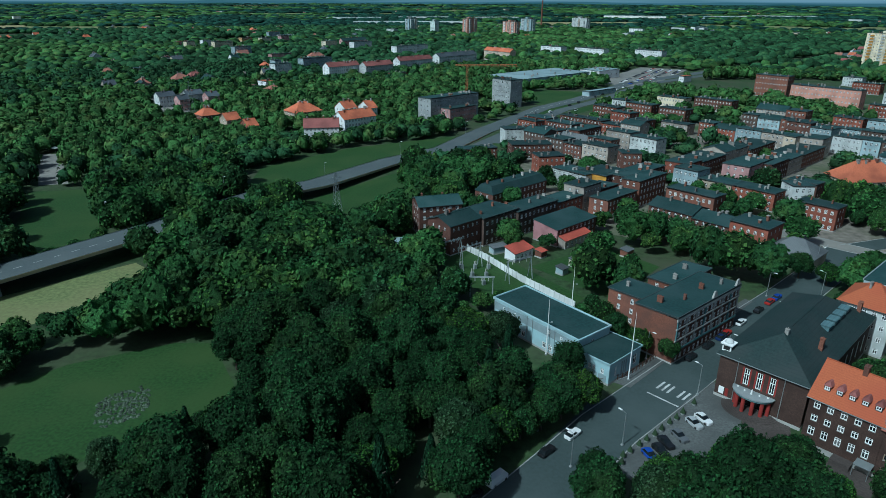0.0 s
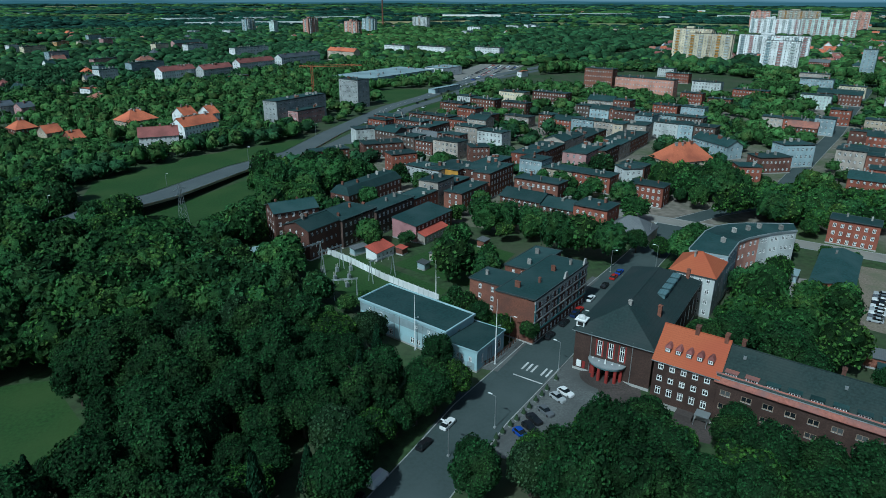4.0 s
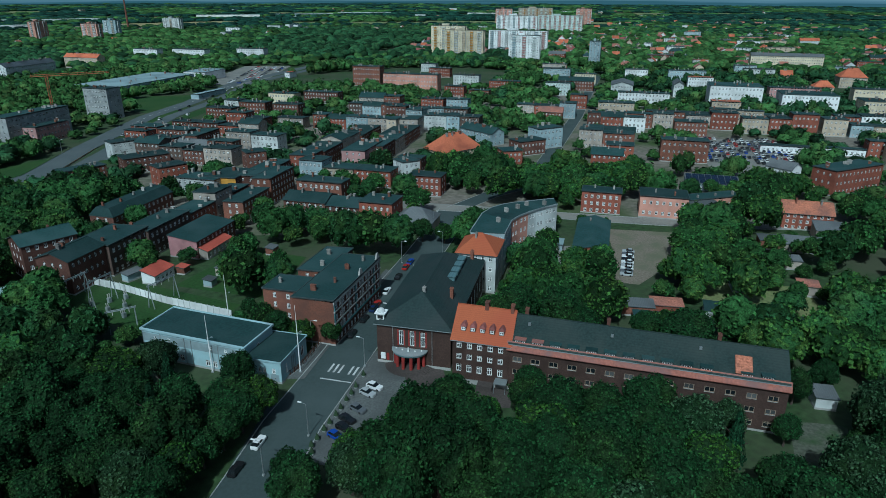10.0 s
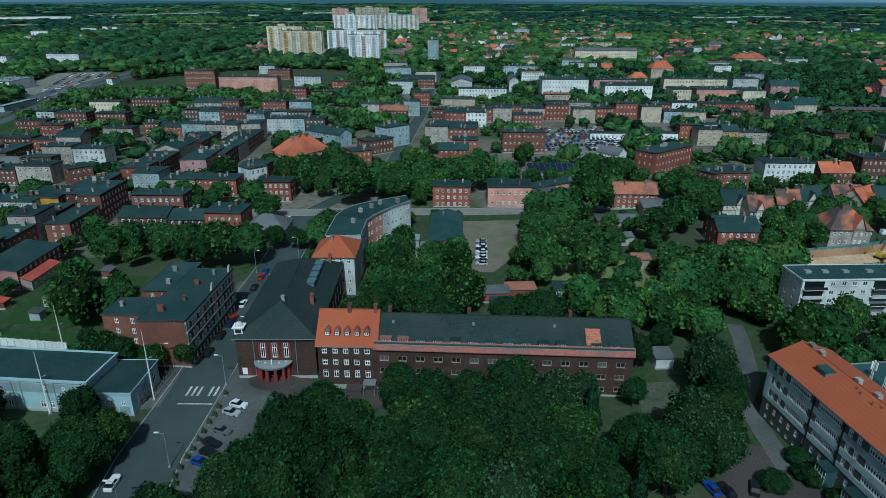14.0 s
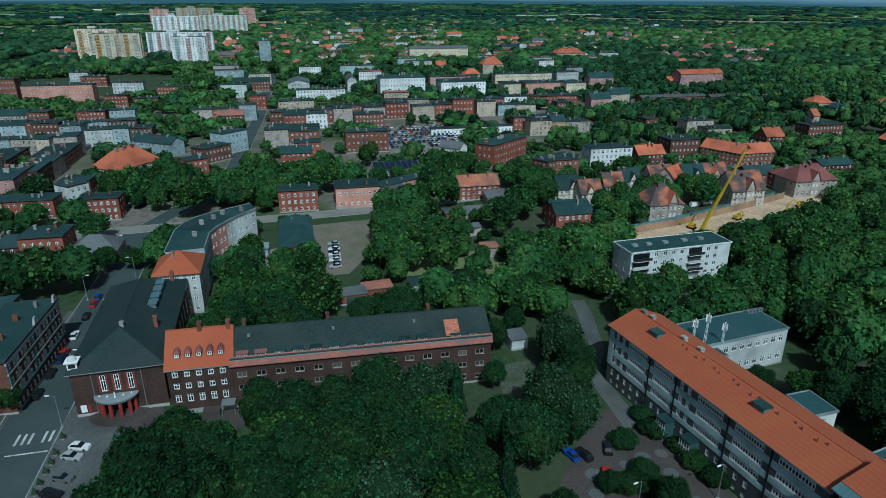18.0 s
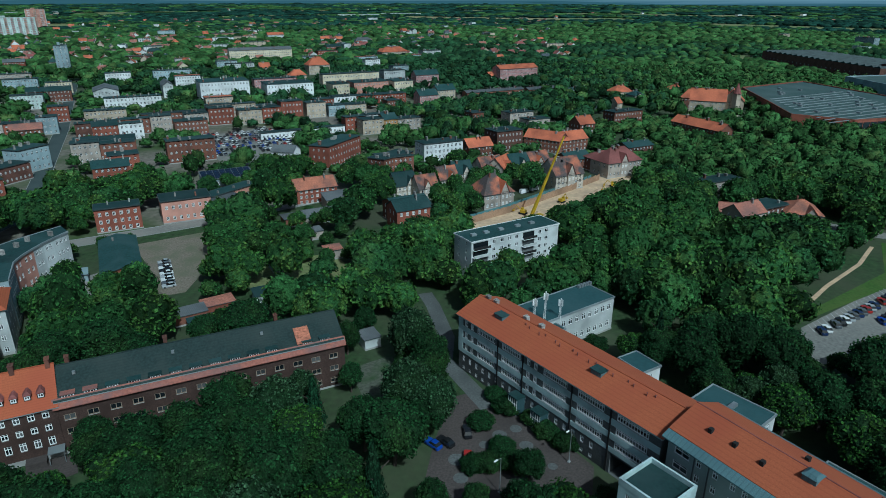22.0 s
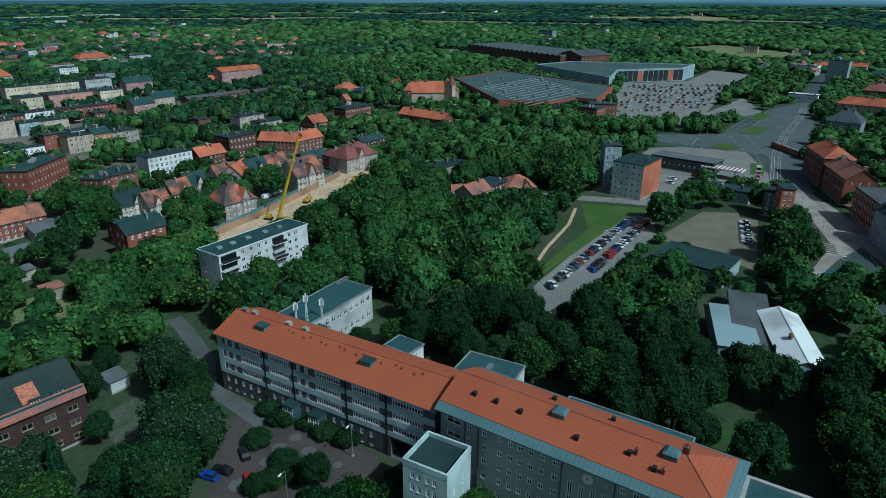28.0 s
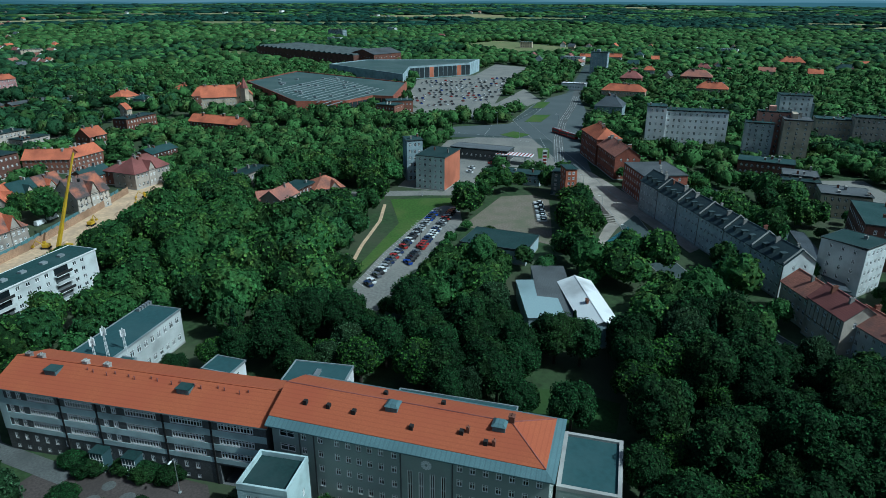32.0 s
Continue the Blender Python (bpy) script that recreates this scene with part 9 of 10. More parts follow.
# suburbs: rows of small houses far out, too many to count
rv = random.Random(71)
s = Shape()
WALL_KINDS, ROOF_KINDS = (0, 1, 2, 2), (3, 4, 4, 5, 5, 6)
for az0, az1, r0, r1, n in ((46, 86, 900, 1500, 190), (44, 84, 1500, 2300, 170), (-30, 40, 1350, 1900, 70), (122, 150, 640, 1200, 34), (100, 125, 1250, 1600, 8), (-35, 150, 2500, 3600, 160), (30, 46, 1000, 1300, 60)):
    for k in range(n):
        az, r = radians(rv.uniform(az0, az1)), math.sqrt(rv.uniform(r0 * r0, r1 * r1))
        x, y = r * math.sin(az), r * math.cos(az)
        if noise.noise((x / 170, y / 170, 21.0)) < -0.12:
            continue
        big = rv.random() < 0.12
        hw_, hd_, h, rh = (rv.uniform(9, 20), 6.0, rv.uniform(8, 13), 0.3) if big else (rv.uniform(4.2, 7), rv.uniform(3.8, 5.2), rv.uniform(4.5, 6.5), rv.uniform(3, 4.5))
        q = radians(rv.choice((-48, 42)) + rv.uniform(-10, 10))
        FOOTPRINTS.append((x, y, math.degrees(q), hw_, hd_))
        z0, c, s_ = rise(x, y), math.cos(q), math.sin(q)
        k0, wm, rm = len(s.v), rv.choice(WALL_KINDS), 7 if big else rv.choice(ROOF_KINDS)
        s.box(-hw_, -hd_, 0, hw_, hd_, h, wm)
        for sx_ in (-1, 1):
            tri = [(sx_ * hw_, -hd_, h), (sx_ * hw_, hd_, h), (sx_ * hw_, 0, h + rh)]
            s.poly(tri if sx_ > 0 else tri[::-1], wm)
        for sg in (-1, 1):
            roof_ = [(-hw_ - 0.4, sg * (hd_ + 0.5), h - 0.2), (hw_ + 0.4, sg * (hd_ + 0.5), h - 0.2), (hw_ + 0.4, 0, h + rh + 0.1), (-hw_ - 0.4, 0, h + rh + 0.1)]
            s.poly(roof_ if sg < 0 else roof_[::-1], rm)
        s.box(hw_ * 0.3, -0.5, h, hw_ * 0.3 + 0.8, 0.5, h + rh + 1.2, 8)
        for floor_ in range(2 if not big else 4):
            for j in range(-2, 3):
                for sg in (-1, 1):
                    zz, xx = h * (0.18 + floor_ * (0.45 if not big else 0.22)), j * hw_ * 0.36
                    win = [(xx - 0.6, sg * (hd_ + 0.06), zz), (xx + 0.6, sg * (hd_ + 0.06), zz), (xx + 0.6, sg * (hd_ + 0.06), zz + 1.4), (xx - 0.6, sg * (hd_ + 0.06), zz + 1.4)]
                    if r < 1700:
                        s.poly(win if sg < 0 else win[::-1], 9)
        s.v[k0:] = [(x + c * a - s_ * b, y + s_ * a + c * b, z0 + d_) for a, b, d_ in s.v[k0:]]
tagged(part("suburb_houses", s, [WALLS["white"], WALLS["cream"], WALLS["pale"], ROOFS["orange"], ROOFS["rust"], ROOFS["maroon"], ROOFS["slate"], ROOFS["dark"], CHIMNEY, PANE]),
       "rows of pale suburban houses with red tiled roofs among trees", "houses", kind="stuff")
# suburbs: small houses among the far trees
rv = random.Random(33)
for cx, cy, spread_, n in ((950, 820, 230, 34), (1250, 640, 230, 22), (760, 620, 120, 14), (-350, 850, 180, 14), (-250, 700, 90, 8), (1300, 380, 200, 10), (600, -640, 140, 14), (-620, 1450, 220, 10), (1500, 1100, 260, 14), (1250, 200, 120, 4)):
    for k in range(n):
        x, y = cx + rv.uniform(-1, 1) * spread_, cy + rv.uniform(-1, 1) * spread_
        house("villa", x, y, rv.choice((-48, 42)) + rv.uniform(-8, 8), rv.uniform(10, 17), rv.uniform(9, 12), rv.uniform(5, 8), 2, rv.choice(("white", "cream", "pale", "white", "yellow", "plaster")),
              rv.choice(("gable", "hip", "gable", "flat")), rv.choice(("orange", "rust", "maroon", "orange", "slate", "dark")), rh=rv.uniform(3.5, 5), far=True, words="")
for cx, cy, w, n in ((-300, 2300, 180, 3), (700, 2500, 220, 3), (1700, 2300, 200, 3), (2400, 900, 160, 2), (-100, 1950, 320, 1)):
    for k in range(n):
        house("warehouse", cx + k * w * 1.3, cy + rv.uniform(-60, 60), math.degrees(math.atan2(cy, cx)) - 90, w, 40, 9, 1, rv.choice(("white", "bluegrey", "white")), "flat", "white", far=True, bay=20, words="long pale warehouse near the horizon")

# ---- trees ----


def leaf_material(name, base, dry, own=True):
    """Leaves that differ leaf by leaf, branch by branch and tree by tree (own: one tree an object; else by patches of a crown's width)."""
    m = bpy.data.materials.new(name)
    m.use_nodes = True
    n, l = m.node_tree.nodes, m.node_tree.links
    bsdf = n["Principled BSDF"]
    bsdf.inputs["Roughness"].default_value, bsdf.inputs["Specular IOR Level"].default_value = 0.75, 0.06
    geo = n.new("ShaderNodeNewGeometry")

    def span(value, lo, hi, to_lo=0.0, to_hi=1.0):
        r = n.new("ShaderNodeMapRange")
        for i, v in enumerate((lo, hi, to_lo, to_hi)):
            r.inputs[i + 1].default_value = v
        l.new(value, r.inputs[0])
        return r.outputs[0]

    def cloud(scale, detail=2.0):
        t = n.new("ShaderNodeTexNoise")
        t.inputs["Scale"].default_value, t.inputs["Detail"].default_value = scale, detail
        l.new(geo.outputs["Position"], t.inputs["Vector"])
        return t.outputs["Fac"]

    def mix(fac, a, b, mode="MIX"):
        x = n.new("ShaderNodeMix")
        x.data_type, x.blend_type = "RGBA", mode
        for sock, val in ((x.inputs[0], fac), (x.inputs[6], a), (x.inputs[7], b)):
            if isinstance(val, float):
                sock.default_value = val
            elif isinstance(val, tuple):
                sock.default_value = (*val, 1.0)
            else:
                l.new(val, sock)
        return x.outputs[2]
    if own:
        which = n.new("ShaderNodeObjectInfo").outputs["Random"]
    else:
        cell = n.new("ShaderNodeTexVoronoi")
        cell.voronoi_dimensions = "2D"
        cell.inputs["Scale"].default_value = 0.11
        l.new(geo.outputs["Position"], cell.inputs["Vector"])
        split = n.new("ShaderNodeSeparateColor")
        l.new(cell.outputs["Color"], split.inputs[0])
        which = split.outputs[0]
    leaf = mix(span(which, 0.0, 1.0), tuple(v * 0.68 for v in base), tuple(v * 1.28 for v in base))
    leaf = mix(span(cloud(0.11), 0.5, 0.72), leaf, dry)
    leaf = mix(1.0, leaf, span(cloud(0.8), 0.3, 0.7, 0.78, 1.2), "MULTIPLY")
    leaf = mix(1.0, leaf, span(geo.outputs["Random Per Island"], 0, 1, 0.4, 1.75), "MULTIPLY")
    fine = cloud(3.2, 3.0)
    leaf = mix(1.0, leaf, span(fine, 0.38, 0.62, 0.6, 1.35), "MULTIPLY")
    l.new(leaf, bsdf.inputs["Base Color"])
    bump = n.new("ShaderNodeBump")
    bump.inputs["Strength"].default_value, bump.inputs["Distance"].default_value = 0.8, 0.35
    l.new(fine, bump.inputs["Height"])
    l.new(bump.outputs[0], bsdf.inputs["Normal"])
    return m


# near trees: leaf colour darkened to stand in for cloud shade
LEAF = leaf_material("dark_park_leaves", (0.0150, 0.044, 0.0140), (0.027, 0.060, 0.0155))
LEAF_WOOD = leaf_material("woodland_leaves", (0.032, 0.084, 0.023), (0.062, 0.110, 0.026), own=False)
# lit and shaded copies of the woodland leaves
LEAF_SUNLIT = leaf_material("lime_tree_leaves", (0.044, 0.100, 0.022), (0.072, 0.118, 0.026), own=False)
LEAF_SHADED = leaf_material("ash_tree_leaves", (0.023, 0.061, 0.022), (0.040, 0.078, 0.026), own=False)
# far trees: one colour brightened as in sun, one darkened as under cloud
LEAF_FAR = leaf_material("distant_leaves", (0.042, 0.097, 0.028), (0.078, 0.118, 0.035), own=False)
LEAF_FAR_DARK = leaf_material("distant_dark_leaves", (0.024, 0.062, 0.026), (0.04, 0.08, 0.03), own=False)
# farthest woods: a dark bluish leaf colour stands in for haze
LEAF_HAZY = leaf_material("distant_pine_needles", (0.014, 0.042, 0.030), (0.022, 0.055, 0.034), own=False)
LEAF_SILVER = leaf_material("silvery_leaves", (0.030, 0.060, 0.028), (0.042, 0.072, 0.034))
LEAF_BRIGHT = leaf_material("yellow_green_leaves", (0.030, 0.076, 0.014), (0.046, 0.092, 0.016))
# darker leaf colours for crown bodies: shade between the boughs, painted in
CROWN_SHADE = leaf_material("twigs_and_inner_leaves", (0.0090, 0.0220, 0.0080), (0.014, 0.028, 0.009))
WOOD_SHADE = leaf_material("inner_leaves_of_the_wood", (0.021, 0.054, 0.016), (0.034, 0.068, 0.018), own=False)
LEAF_DARK = leaf_material("dark_needles", (0.012, 0.036, 0.016), (0.02, 0.045, 0.02))

PHI = (1 + 5 ** 0.5) / 2
ICO_V = np.array([(-1, PHI, 0), (1, PHI, 0), (-1, -PHI, 0), (1, -PHI, 0), (0, -1, PHI), (0, 1, PHI), (0, -1, -PHI), (0, 1, -PHI), (PHI, 0, -1), (PHI, 0, 1), (-PHI, 0, -1), (-PHI, 0, 1)])
ICO_V = ICO_V / np.linalg.norm(ICO_V[0])
ICO_F = np.array([(0, 11, 5), (0, 5, 1), (0, 1, 7), (0, 7, 10), (0, 10, 11), (1, 5, 9), (5, 11, 4), (11, 10, 2), (10, 7, 6), (7, 1, 8), (3, 9, 4), (3, 4, 2), (3, 2, 6), (3, 6, 8), (3, 8, 9), (4, 9, 5), (2, 4, 11), (6, 2, 10), (8, 6, 7), (9, 8, 1)])


def ball(level):
    """Directions and triangles of a ball of 20, 80 or 320 triangles."""
    v, f = [tuple(p) for p in ICO_V], [tuple(q) for q in ICO_F]
    for _ in range(level):
        mids, faces = {}, []

        def mid(i, j):
            key = (min(i, j), max(i, j))
            if key not in mids:
                m = np.array(v[i]) + np.array(v[j])
                v.append(tuple(m / np.linalg.norm(m)))
                mids[key] = len(v) - 1
            return mids[key]
        for i, j, k in f:
            a, b, c = mid(i, j), mid(j, k), mid(k, i)
            faces += [(i, a, c), (a, j, b), (c, b, k), (a, b, c)]
        f = faces
    return np.array(v), np.array(f)


def crown(seed, lobes, leaves, leaf, tall=1.0, level=2, core=0.5, size=(0.24, 0.37), rough=0.06):
    """A crown of radius about 1 round the origin: boughs that swell out of a dome with clefts between them, and leaves lying over the boughs.
    Returns vertices and triangles."""
    rng = np.random.default_rng(seed)
    i = np.arange(lobes)
    h = 0.97 - 1.45 * (i + 0.5) / lobes + rng.uniform(-0.05, 0.05, lobes)
    q = i * 2.39996 + rng.uniform(-0.3, 0.3, lobes)
    flat = np.sqrt(np.maximum(0.0, 1 - h * h))
    far = rng.uniform(0.56, 0.76, lobes)
    centres = np.stack([flat * np.cos(q) * far, flat * np.sin(q) * far, h * far], 1)
    sizes = rng.uniform(*size, lobes)
    squash = np.array([1, 1, 0.92 * tall])
    d, f = ball(level)

    def reach(way):
        along = way @ centres.T
        under = along ** 2 - ((centres ** 2).sum(1) - sizes ** 2)
        return np.maximum(core, np.where(under > 0, along + np.sqrt(np.maximum(under, 0)), 0).max(1))
    v = d * (reach(d) * 0.95 * rng.uniform(1 - rough, 1 + rough, len(d)))[:, None] * squash
    if not leaves:
        return v, f
    which = rng.choice(lobes, leaves * 3, p=sizes ** 2 / (sizes ** 2).sum())
    way = rng.normal(size=(leaves * 3, 3))
    way /= np.linalg.norm(way, axis=1, keepdims=True)
    pos = centres[which] + way * (sizes[which] * rng.uniform(0.92, 1.2, leaves * 3))[:, None]
    dist = np.linalg.norm(pos, axis=1)
    keep = np.where((dist > reach(pos / dist[:, None]) * 0.95) & (pos[:, 2] > -0.62))[0][:leaves]
    pos, way = pos[keep] * squash, way[keep]
    leaves = len(keep)
    nrm = way + rng.normal(size=(leaves, 3)) * 0.6 + np.array([0, 0, 0.2])
    nrm /= np.linalg.norm(nrm, axis=1, keepdims=True)
    a = np.cross(nrm, rng.normal(size=(leaves, 3)))
    a /= np.linalg.norm(a, axis=1, keepdims=True)
    b = np.cross(nrm, a)
    w = (leaf * rng.uniform(0.6, 1.4, leaves))[:, None]
    h = w * rng.uniform(0.5, 0.95, (leaves, 1))
    quad = np.stack([pos - a * w - b * h * 0.4, pos + a * w * 0.3 - b * h, pos + a * w + b * h * 0.5, pos - a * w * 0.4 + b * h], 1)
    i = len(v) + 4 * np.arange(leaves)[:, None]
    return np.concatenate([v, quad.reshape(-1, 3)]), np.concatenate([f, i + np.array([[0, 1, 2]]), i + np.array([[0, 2, 3]])], 0)


def cone_crown(seed, leaves, leaf):
    """A narrow pointed crown (poplar, spruce), radius about 1 and 2 high each way."""
    rng = np.random.default_rng(seed)
    h = rng.uniform(-1, 1, leaves)
    r = (1 - h) / 2 * 0.85 + 0.12
    q = rng.uniform(0, 2 * np.pi, leaves)
    r = r * rng.uniform(0.75, 1.1, leaves)
    pos = np.stack([r * np.cos(q), r * np.sin(q), h], 1)
    nrm = np.stack([np.cos(q), np.sin(q), np.full(leaves, 0.5)], 1) + rng.normal(size=(leaves, 3)) * 0.4
    nrm /= np.linalg.norm(nrm, axis=1, keepdims=True)
    a = np.cross(nrm, rng.normal(size=(leaves, 3)))
    a /= np.linalg.norm(a, axis=1, keepdims=True)
    b = np.cross(nrm, a)
    w = (leaf * rng.uniform(0.6, 1.3, leaves))[:, None]
    quad = np.stack([pos - a * w, pos - b * w * 0.7, pos + a * w, pos + b * w * 0.7], 1).reshape(-1, 3)
    i = 4 * np.arange(leaves)[:, None]
    core = ICO_V * np.array([0.5, 0.5, 0.9]) - np.array([0, 0, 0.15])
    v = np.concatenate([quad, core])
    f = np.concatenate([i + np.array([[0, 1, 2]]), i + np.array([[0, 2, 3]]), ICO_F + 4 * leaves], 0)
    return v, f


def numpy_mesh(name, v, f, mats, slots=None, smooth=False):
    me = bpy.data.meshes.new(name)
    me.vertices.add(len(v))
    me.vertices.foreach_set("co", np.ascontiguousarray(v, dtype=np.float32).ravel())
    me.loops.add(len(f) * 3)
    me.loops.foreach_set("vertex_index", np.ascontiguousarray(f, dtype=np.int32).ravel())
    me.polygons.add(len(f))
    me.polygons.foreach_set("loop_start", np.arange(0, len(f) * 3, 3, dtype=np.int32))
    me.polygons.foreach_set("loop_total", np.full(len(f), 3, dtype=np.int32))
    for m in mats:
        me.materials.append(m)
    if slots is not None:
        me.polygons.foreach_set("material_index", slots)
    me.polygons.foreach_set("use_smooth", np.full(len(f), smooth, dtype=bool))
    me.update(calc_edges=True)
    return me


def trunk_mesh(seed):
    """A tapered trunk of height 1 with five limbs that reach into the crown."""
    rnd = random.Random(seed)
    s = Shape()
    s.tube((0, 0, 0), (0.01, 0.0, 0.55), 0.035, 0.024, 7)
    s.tube((0.01, 0, 0.55), (0, 0.01, 0.9), 0.024, 0.008, 6)
    for i in range(5):
        q = 2 * math.pi * (i + rnd.random() * 0.6) / 5
        z = 0.34 + 0.07 * i
        s.tube((0.005, 0, z), (0.2 * math.cos(q), 0.2 * math.sin(q), z + 0.2), 0.014, 0.005, 5)
    return s.mesh("trunk", [BARK])


def inside(px, py, poly):
    c = np.zeros(len(px), bool)
    for (x0, y0), (x1, y1) in zip(poly, poly[1:] + poly[:1]):
        hit = ((y0 > py) != (y1 > py)) & (px < (x1 - x0) * (py - y0) / (y1 - y0 + 1e-12) + x0)
        c ^= hit
    return c


def free_ground(px, py, room):
    """Which of the places stand clear of buildings, roads and open ground, by room metres, and their distance to the next building."""
    ok = np.ones(len(px), bool)
    near = np.full(len(px), 1e9)
    for x, y, rot, hw_, hd_ in FOOTPRINTS:
        c, s_ = math.cos(radians(rot)), math.sin(radians(rot))
        dx, dy = px - x, py - y
        a, b = np.abs(dx * c + dy * s_) - hw_, np.abs(-dx * s_ + dy * c) - hd_
        dist = np.hypot(np.maximum(a, 0), np.maximum(b, 0))
        near = np.minimum(near, dist)
    ok &= near > room * 0.85
    for x0, y0, x1, y1, half in ROADS:
        ux, uy = x1 - x0, y1 - y0
        t = np.clip(((px - x0) * ux + (py - y0) * uy) / (ux * ux + uy * uy), 0, 1)
        ok &= np.hypot(px - x0 - t * ux, py - y0 - t * uy) > half + room * 0.8
    for poly in CLEAR:
        ok &= ~inside(px, py, poly)
        for (x0, y0), (x1, y1) in zip(poly, poly[1:] + poly[:1]):
            ux, uy = x1 - x0, y1 - y0
            t = np.clip(((px - x0) * ux + (py - y0) * uy) / (ux * ux + uy * uy + 1e-9), 0, 1)
            ok &= np.hypot(px - x0 - t * ux, py - y0 - t * uy) > room * 0.55
    return ok, near


def view_limit(px, py):
    """Caps on tree heights, fitted to the camera's view: trees stay low along its sight lines to open ground and house
    fronts.
    """
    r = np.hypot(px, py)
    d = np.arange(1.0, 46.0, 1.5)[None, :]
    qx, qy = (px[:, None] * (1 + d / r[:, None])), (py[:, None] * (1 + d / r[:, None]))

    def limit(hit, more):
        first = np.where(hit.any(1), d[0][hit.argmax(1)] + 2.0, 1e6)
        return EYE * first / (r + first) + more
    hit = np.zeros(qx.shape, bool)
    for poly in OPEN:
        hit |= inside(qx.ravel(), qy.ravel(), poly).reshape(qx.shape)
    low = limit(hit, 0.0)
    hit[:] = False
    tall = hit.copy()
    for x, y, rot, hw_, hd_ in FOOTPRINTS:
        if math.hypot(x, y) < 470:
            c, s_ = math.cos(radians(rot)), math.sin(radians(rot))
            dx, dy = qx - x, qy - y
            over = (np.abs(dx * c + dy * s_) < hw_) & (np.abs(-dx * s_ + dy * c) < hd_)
            if (60 < y < 100 and x < 115) or (y < -95 and x < 220):      # trees may cover more of the long wing and the avenue in view
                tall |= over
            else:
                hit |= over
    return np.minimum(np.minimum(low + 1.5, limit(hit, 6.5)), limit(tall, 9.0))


def scatter(r0, r1, step, seed, az0=-52.0, az1=166.0):
    """Jittered places between two distances, in the part of the land that the drone turns over."""
    rng = np.random.default_rng(seed)
    n = int(2 * r1 / step)
    gx, gy = np.meshgrid(np.arange(n) * step - r1, np.arange(n) * step - r1)
    gx = gx + (np.arange(n)[:, None] % 2) * step * 0.5
    gx, gy = gx.ravel() + rng.uniform(-0.36, 0.36, n * n) * step, gy.ravel() + rng.uniform(-0.36, 0.36, n * n) * step
    r = np.hypot(gx, gy)
    az = (np.degrees(np.arctan2(gx, gy)) + 180) % 360 - 180
    keep = (r > r0) & (r < r1) & (az > az0) & (az < az1)
    return gx[keep], gy[keep], rng


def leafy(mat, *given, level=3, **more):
    """A crown of one kind of leaf round a body in a darker leaf colour, the shade of its clefts painted in."""
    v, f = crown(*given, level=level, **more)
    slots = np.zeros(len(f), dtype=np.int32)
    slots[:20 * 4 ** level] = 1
    return numpy_mesh("crown", v, f, [mat, CROWN_SHADE], slots)


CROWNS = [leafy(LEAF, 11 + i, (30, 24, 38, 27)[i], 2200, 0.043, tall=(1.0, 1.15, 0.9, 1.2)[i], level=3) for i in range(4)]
STREET_TREES = [(31.3, 122.4, 10.0, 4.4), (26.2, 118.9, 9.5, 4.2), (21.2, 115.4, 10.5, 4.6), (16.4, 112.2, 9.5, 4.3), (11.5, 109.0, 10.5, 4.6), (6.9, 105.6, 10.0, 4.4), (134.7, 40.7, 5.0, 4.2), (131.0, 44.0, 4.5, 3.4), (50.5, 146.0, 8.5, 3.4), (46.0, 152.5, 9.0, 3.8), (57.5, 143.0, 7.5, 2.8), (118.0, 196.0, 9.0, 4.2), (124.0, 190.0, 8.0, 3.8), (108.5, 32.5, 9.0, 4.4), (134.5, 44.0, 8.0, 4.0), (100.0, 9.0, 7.5, 3.2)]
CROWNS_SILVER = [leafy(LEAF_SILVER, 31, 34, 1750, 0.046, tall=1.2, level=2, core=0.45, rough=0.1)]
CROWNS_BRIGHT = [leafy(LEAF_BRIGHT, 41, 30, 1550, 0.05, level=3)]
SPIRES = [numpy_mesh("crown", *cone_crown(51, 1100, 0.085), [LEAF_DARK])]
TRUNKS = [trunk_mesh(i) for i in range(3)]


def tree(x, y, h, r, crown_mesh, seed, label="broad-leaved tree with a dense green crown", group="trees of the park"):
    rnd = random.Random(seed)
    top = thing("tree", x, y, rnd.uniform(0, 360), label, "tree", group)
    part("trunk", TRUNKS[seed % 3], None, top, at=Matrix.Diagonal((h * 0.9, h * 0.9, h * 0.9, 1)))
    part("crown", crown_mesh, None, top, at=Matrix.Translation((0, 0, h * 0.58)) @ Matrix.Diagonal((r, r, h * 0.43, 1)))


def bush(x, y, r, h, seed):
    top = thing("bush", x, y, seed * 40, "clipped round green bush on the school court", "bush", "bushes of the court")
    part("crown", CROWNS[seed % 4], None, top, at=Matrix.Translation((0, 0, h * 0.5)) @ Matrix.Diagonal((r * 1.35, r * 1.35, h * 0.75, 1)))


for i, (x, y, r) in enumerate(((108, 15.7, 2.3), (102.3, 17.3, 2.2), (104, 13.2, 2.3), (101, 20.4, 2.0), (115, 21.5, 2.4), (122, 17, 2.6), (126, 20, 2.2), (115.6, 7.4, 2.4), (119, 11, 2.0), (112.5, 3.0, 2.2))):
    bush(x, y, r, 2.6, i)

for i, (x, y, h, r) in enumerate(STREET_TREES):
    tree(x, y, h, r, (CROWNS_BRIGHT[0] if i % 4 == 0 else CROWNS[i % 4]), 500 + i, "round green street tree beside the buildings", "trees along the street")
tree(112.3, 31.0, 12.0, 4.8, CROWNS_SILVER[0], 601, "broad tree with silvery green leaves beside the court", "trees by the school")
tree(41.0, 95.0, 9.0, 4.4, CROWNS_BRIGHT[0], 602, "tree with fresh yellow-green leaves beside the forecourt", "trees along the street")
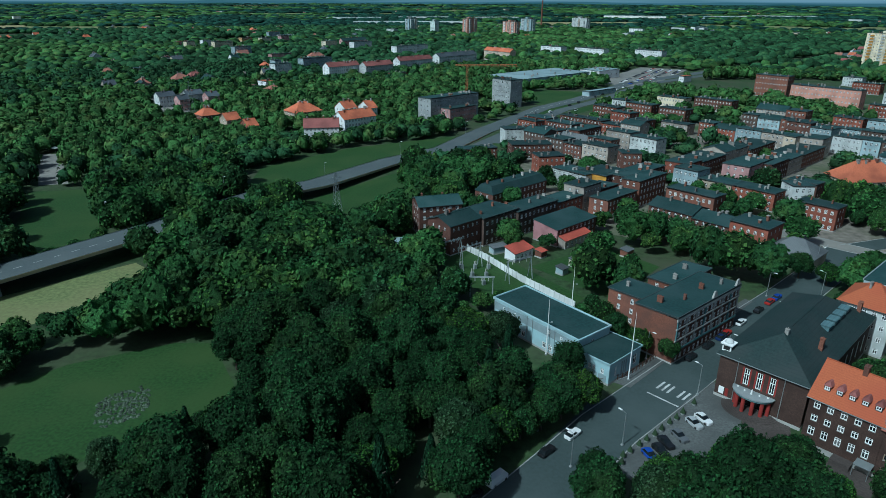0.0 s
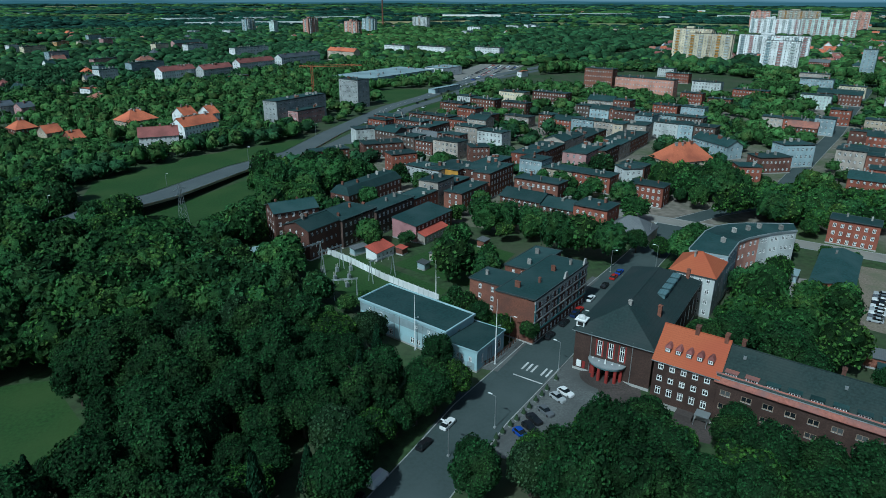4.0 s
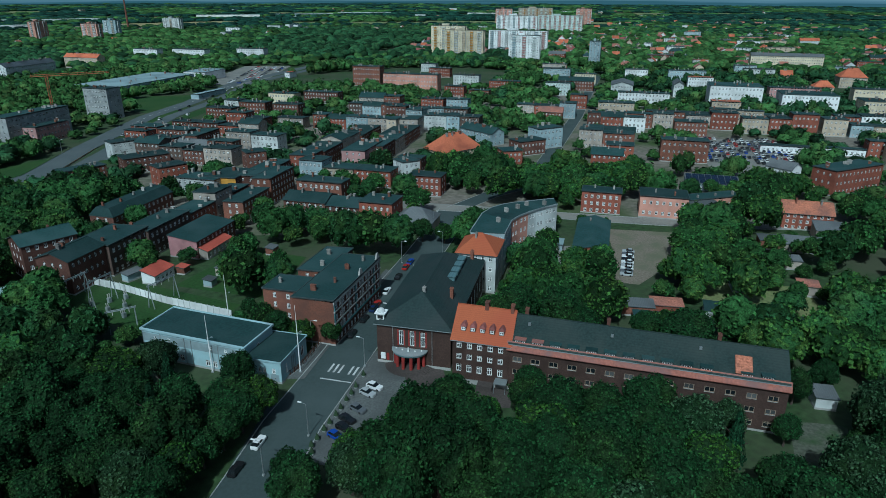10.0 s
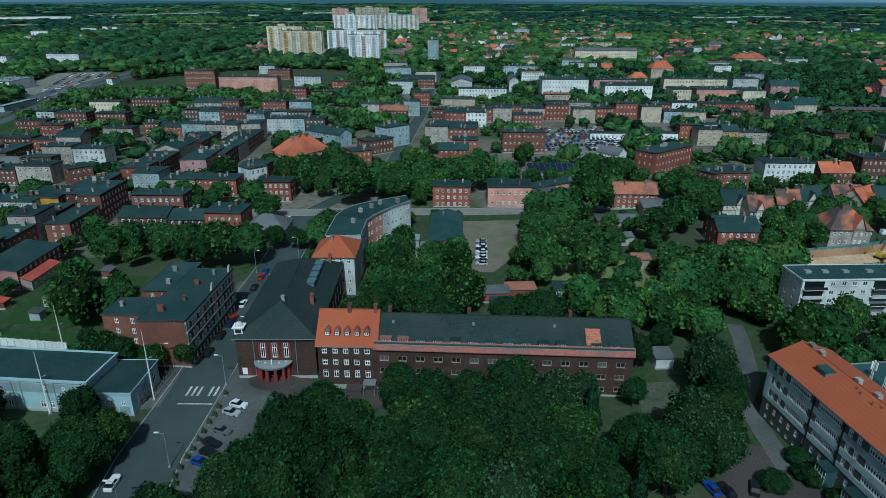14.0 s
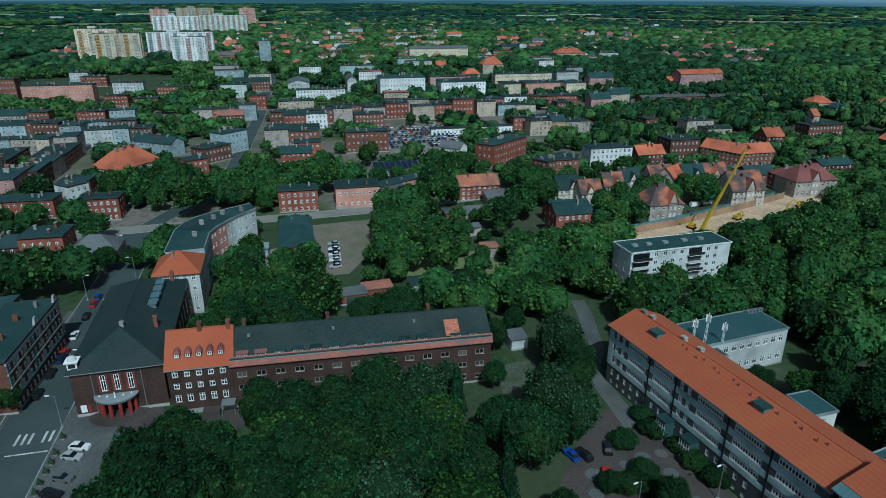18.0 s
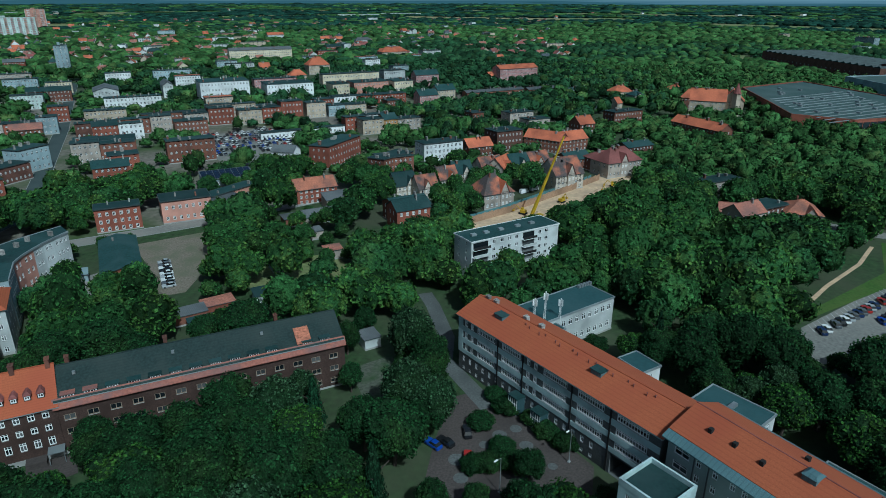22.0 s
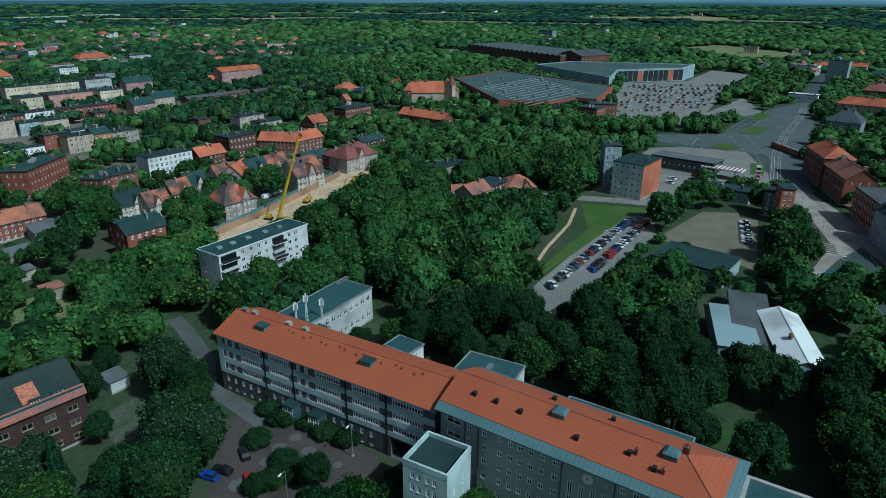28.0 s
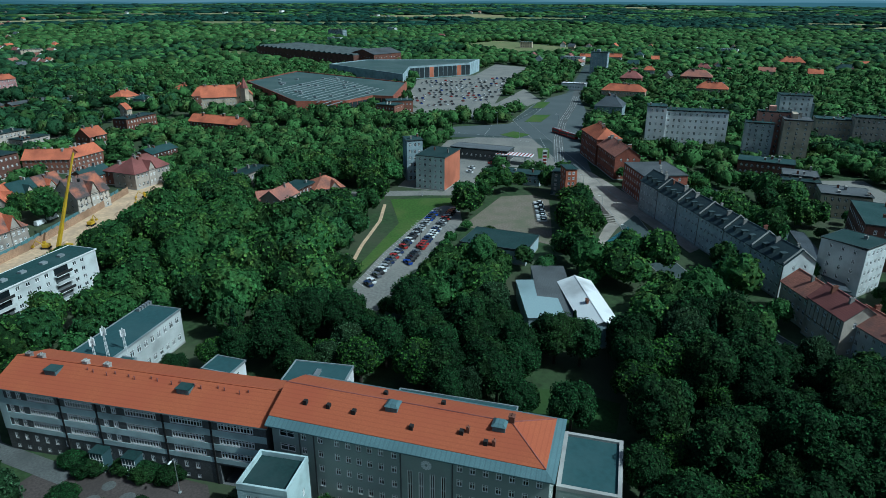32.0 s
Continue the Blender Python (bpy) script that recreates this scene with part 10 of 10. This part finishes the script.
gx, gy, rng = scatter(84, 330, 8.7, 3)
ok, near = free_ground(gx, gy, 3.0)
town = near < 10
ok &= ~(town & (rng.uniform(size=len(gx)) < 0.25))
clump = np.array([noise.noise((a / 30, b / 30, 15.0)) for a, b in zip(gx, gy)])
ok &= ~((near < 22) & (np.hypot(gx, gy) > np.where(gx < gy * 0.8, 200, 270)) & (gx > 20) & (gy > -20) & (clump < -0.05))
gx, gy, near = gx[ok], gy[ok], near[ok]
order = np.argsort(np.hypot(gx, gy))
gx, gy, near = gx[order], gy[order], near[order]
count = len(gx)
view_cap = view_limit(gx, gy)
SINGLE, made = 300, 0


class Wood:
    """Many trees in one mesh, each of one kind of leaf."""

    def __init__(self):
        self.v, self.f, self.m, self.k = [], [], [], 0

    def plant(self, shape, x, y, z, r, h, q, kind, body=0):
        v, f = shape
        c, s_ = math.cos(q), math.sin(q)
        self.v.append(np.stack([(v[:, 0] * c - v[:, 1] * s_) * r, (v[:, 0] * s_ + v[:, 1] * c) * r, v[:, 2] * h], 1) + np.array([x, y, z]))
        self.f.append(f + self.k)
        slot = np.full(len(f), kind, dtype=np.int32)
        # the body's faces take the painted cleft shade
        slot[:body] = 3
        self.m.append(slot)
        self.k += len(v)

    def done(self, name, mats, label, smooth=False):
        me = numpy_mesh(name, np.concatenate(self.v), np.concatenate(self.f), mats, np.concatenate(self.m), smooth)
        tagged(part(name, me, None), label, "trees", kind="stuff")


wood = Wood()
LIGHT = [crown(61 + i, (22, 26, 19, 24)[i], 400, 0.085, tall=(1.0, 1.2, 0.9, 1.1)[i]) for i in range(4)]
for i in range(count):
    x, y = gx[i], gy[i]
    tall = (13.0 if near[i] > 8 else 8.0) + 4.0 * noise.noise((x / 30, y / 30, 3.0)) + rng.uniform(-3.0, 3.0)
    tall = max(4.5, tall + (1.5 if near[i] > 25 else 0))
    # height fitted to the camera's view; trees left too low are skipped
    tall = min(tall, view_cap[i])
    if tall < 2.5:
        continue
    r = min(max(tall, 6.0) * rng.uniform(0.36, 0.50), near[i] * 0.55 + 2.2, 6.6)
    pick = rng.uniform()
    made += 1
    if made <= SINGLE:
        if pick < 0.80:
            tree(x, y, tall, r, CROWNS[int(pick * 400) % 4], i)
        elif pick < 0.87:
            tree(x, y, tall, r * 0.9, CROWNS_SILVER[0], i, "broad tree with silvery green leaves")
        elif pick < 0.95:
            tree(x, y, tall * 0.85, r, CROWNS_BRIGHT[0], i, "tree with fresh yellow-green leaves")
        else:
            tree(x, y, tall * 1.1, r * 0.5, SPIRES[0], i, "narrow dark pointed tree")
    else:
        # eastern trees mostly take the sunlit leaf colour, the others darker ones
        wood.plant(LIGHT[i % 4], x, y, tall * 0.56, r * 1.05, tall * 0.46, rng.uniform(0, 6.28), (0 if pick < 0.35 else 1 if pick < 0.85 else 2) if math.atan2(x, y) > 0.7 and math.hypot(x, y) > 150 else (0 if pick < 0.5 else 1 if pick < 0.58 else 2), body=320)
wood.done("woodland", [LEAF_WOOD, LEAF_SUNLIT, LEAF_SHADED, WOOD_SHADE], "dense green trees of the wood, yards and gardens")

# trees beyond: coarser with distance
wood = Wood()
GROVES = [crown(81 + i, 14, 76, 0.15, level=1, size=(0.3, 0.45)) for i in range(4)]
HEDGES = [crown(86 + i, 12, 36, 0.20, level=1, size=(0.3, 0.46), rough=0.12) for i in range(5)]
THICKETS = [crown(91 + i, 10, 0, 0, level=1, size=(0.34, 0.5), rough=0.14) for i in range(5)]
CLUMPS = [(d * np.random.default_rng(95 + i).uniform(0.7, 1.2, (len(d), 1)), f) for i in range(5) for d, f in [ball(0)]]
for r0, r1, step in ((330, 520, 8.4), (520, 850, 10.0), (850, 1200, 12.5), (1200, 1800, 18), (1800, 2700, 28), (2700, 4750, 52)):
    kinds = GROVES if r0 < 500 else HEDGES if r0 < 800 else THICKETS if r0 < 1000 else CLUMPS
    gx, gy, rng = scatter(r0, r1, step, int(r0))
    ok, near = free_ground(gx, gy, 4.0 if r0 < 900 else 2.0)
    town = near < 22
    ok &= ~(town & (rng.uniform(size=len(gx)) < 0.12))
    if r0 < 600:
        clump = np.array([noise.noise((a / 34, b / 34, 15.0)) for a, b in zip(gx, gy)])
        az = np.degrees(np.arctan2(gx, gy))
        ok &= ~((near < 30) & (az > 2) & (az < 92) & (clump < 0.02) & (rng.uniform(size=len(gx)) < 0.8))
    gap = np.array([noise.noise((a / 260, b / 260, 7.0)) for a, b in zip(gx, gy)])
    ok &= (gap < 0.5) | (r0 < 500)
    for x, y, nb, g in zip(gx[ok], gy[ok], near[ok], gap[ok]):
        tall = (9.5 if nb > 12 else 7.0) + 5.0 * noise.noise((x / 90, y / 90, 3.0)) + rng.uniform(-2, 3.5)
        r = step * rng.uniform(0.44, 0.70)
        tall = max(tall, 5)
        if r0 < 500 and nb < 14:
            tall = min(tall, 7.5)
        stand = noise.noise((x / 420, y / 420, 11.0)) + rng.uniform(-0.25, 0.25)
        # painted cloud shade: the dark copy is commoner to the west
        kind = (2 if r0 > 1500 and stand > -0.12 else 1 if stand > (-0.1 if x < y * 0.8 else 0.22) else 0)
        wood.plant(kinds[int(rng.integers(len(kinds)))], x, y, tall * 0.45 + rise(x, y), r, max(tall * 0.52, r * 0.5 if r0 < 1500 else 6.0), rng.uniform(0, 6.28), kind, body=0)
wood.done("distant_woods", [LEAF_FAR, LEAF_FAR_DARK, LEAF_HAZY, WOOD_SHADE], "woods and garden trees out to the horizon", smooth=True)
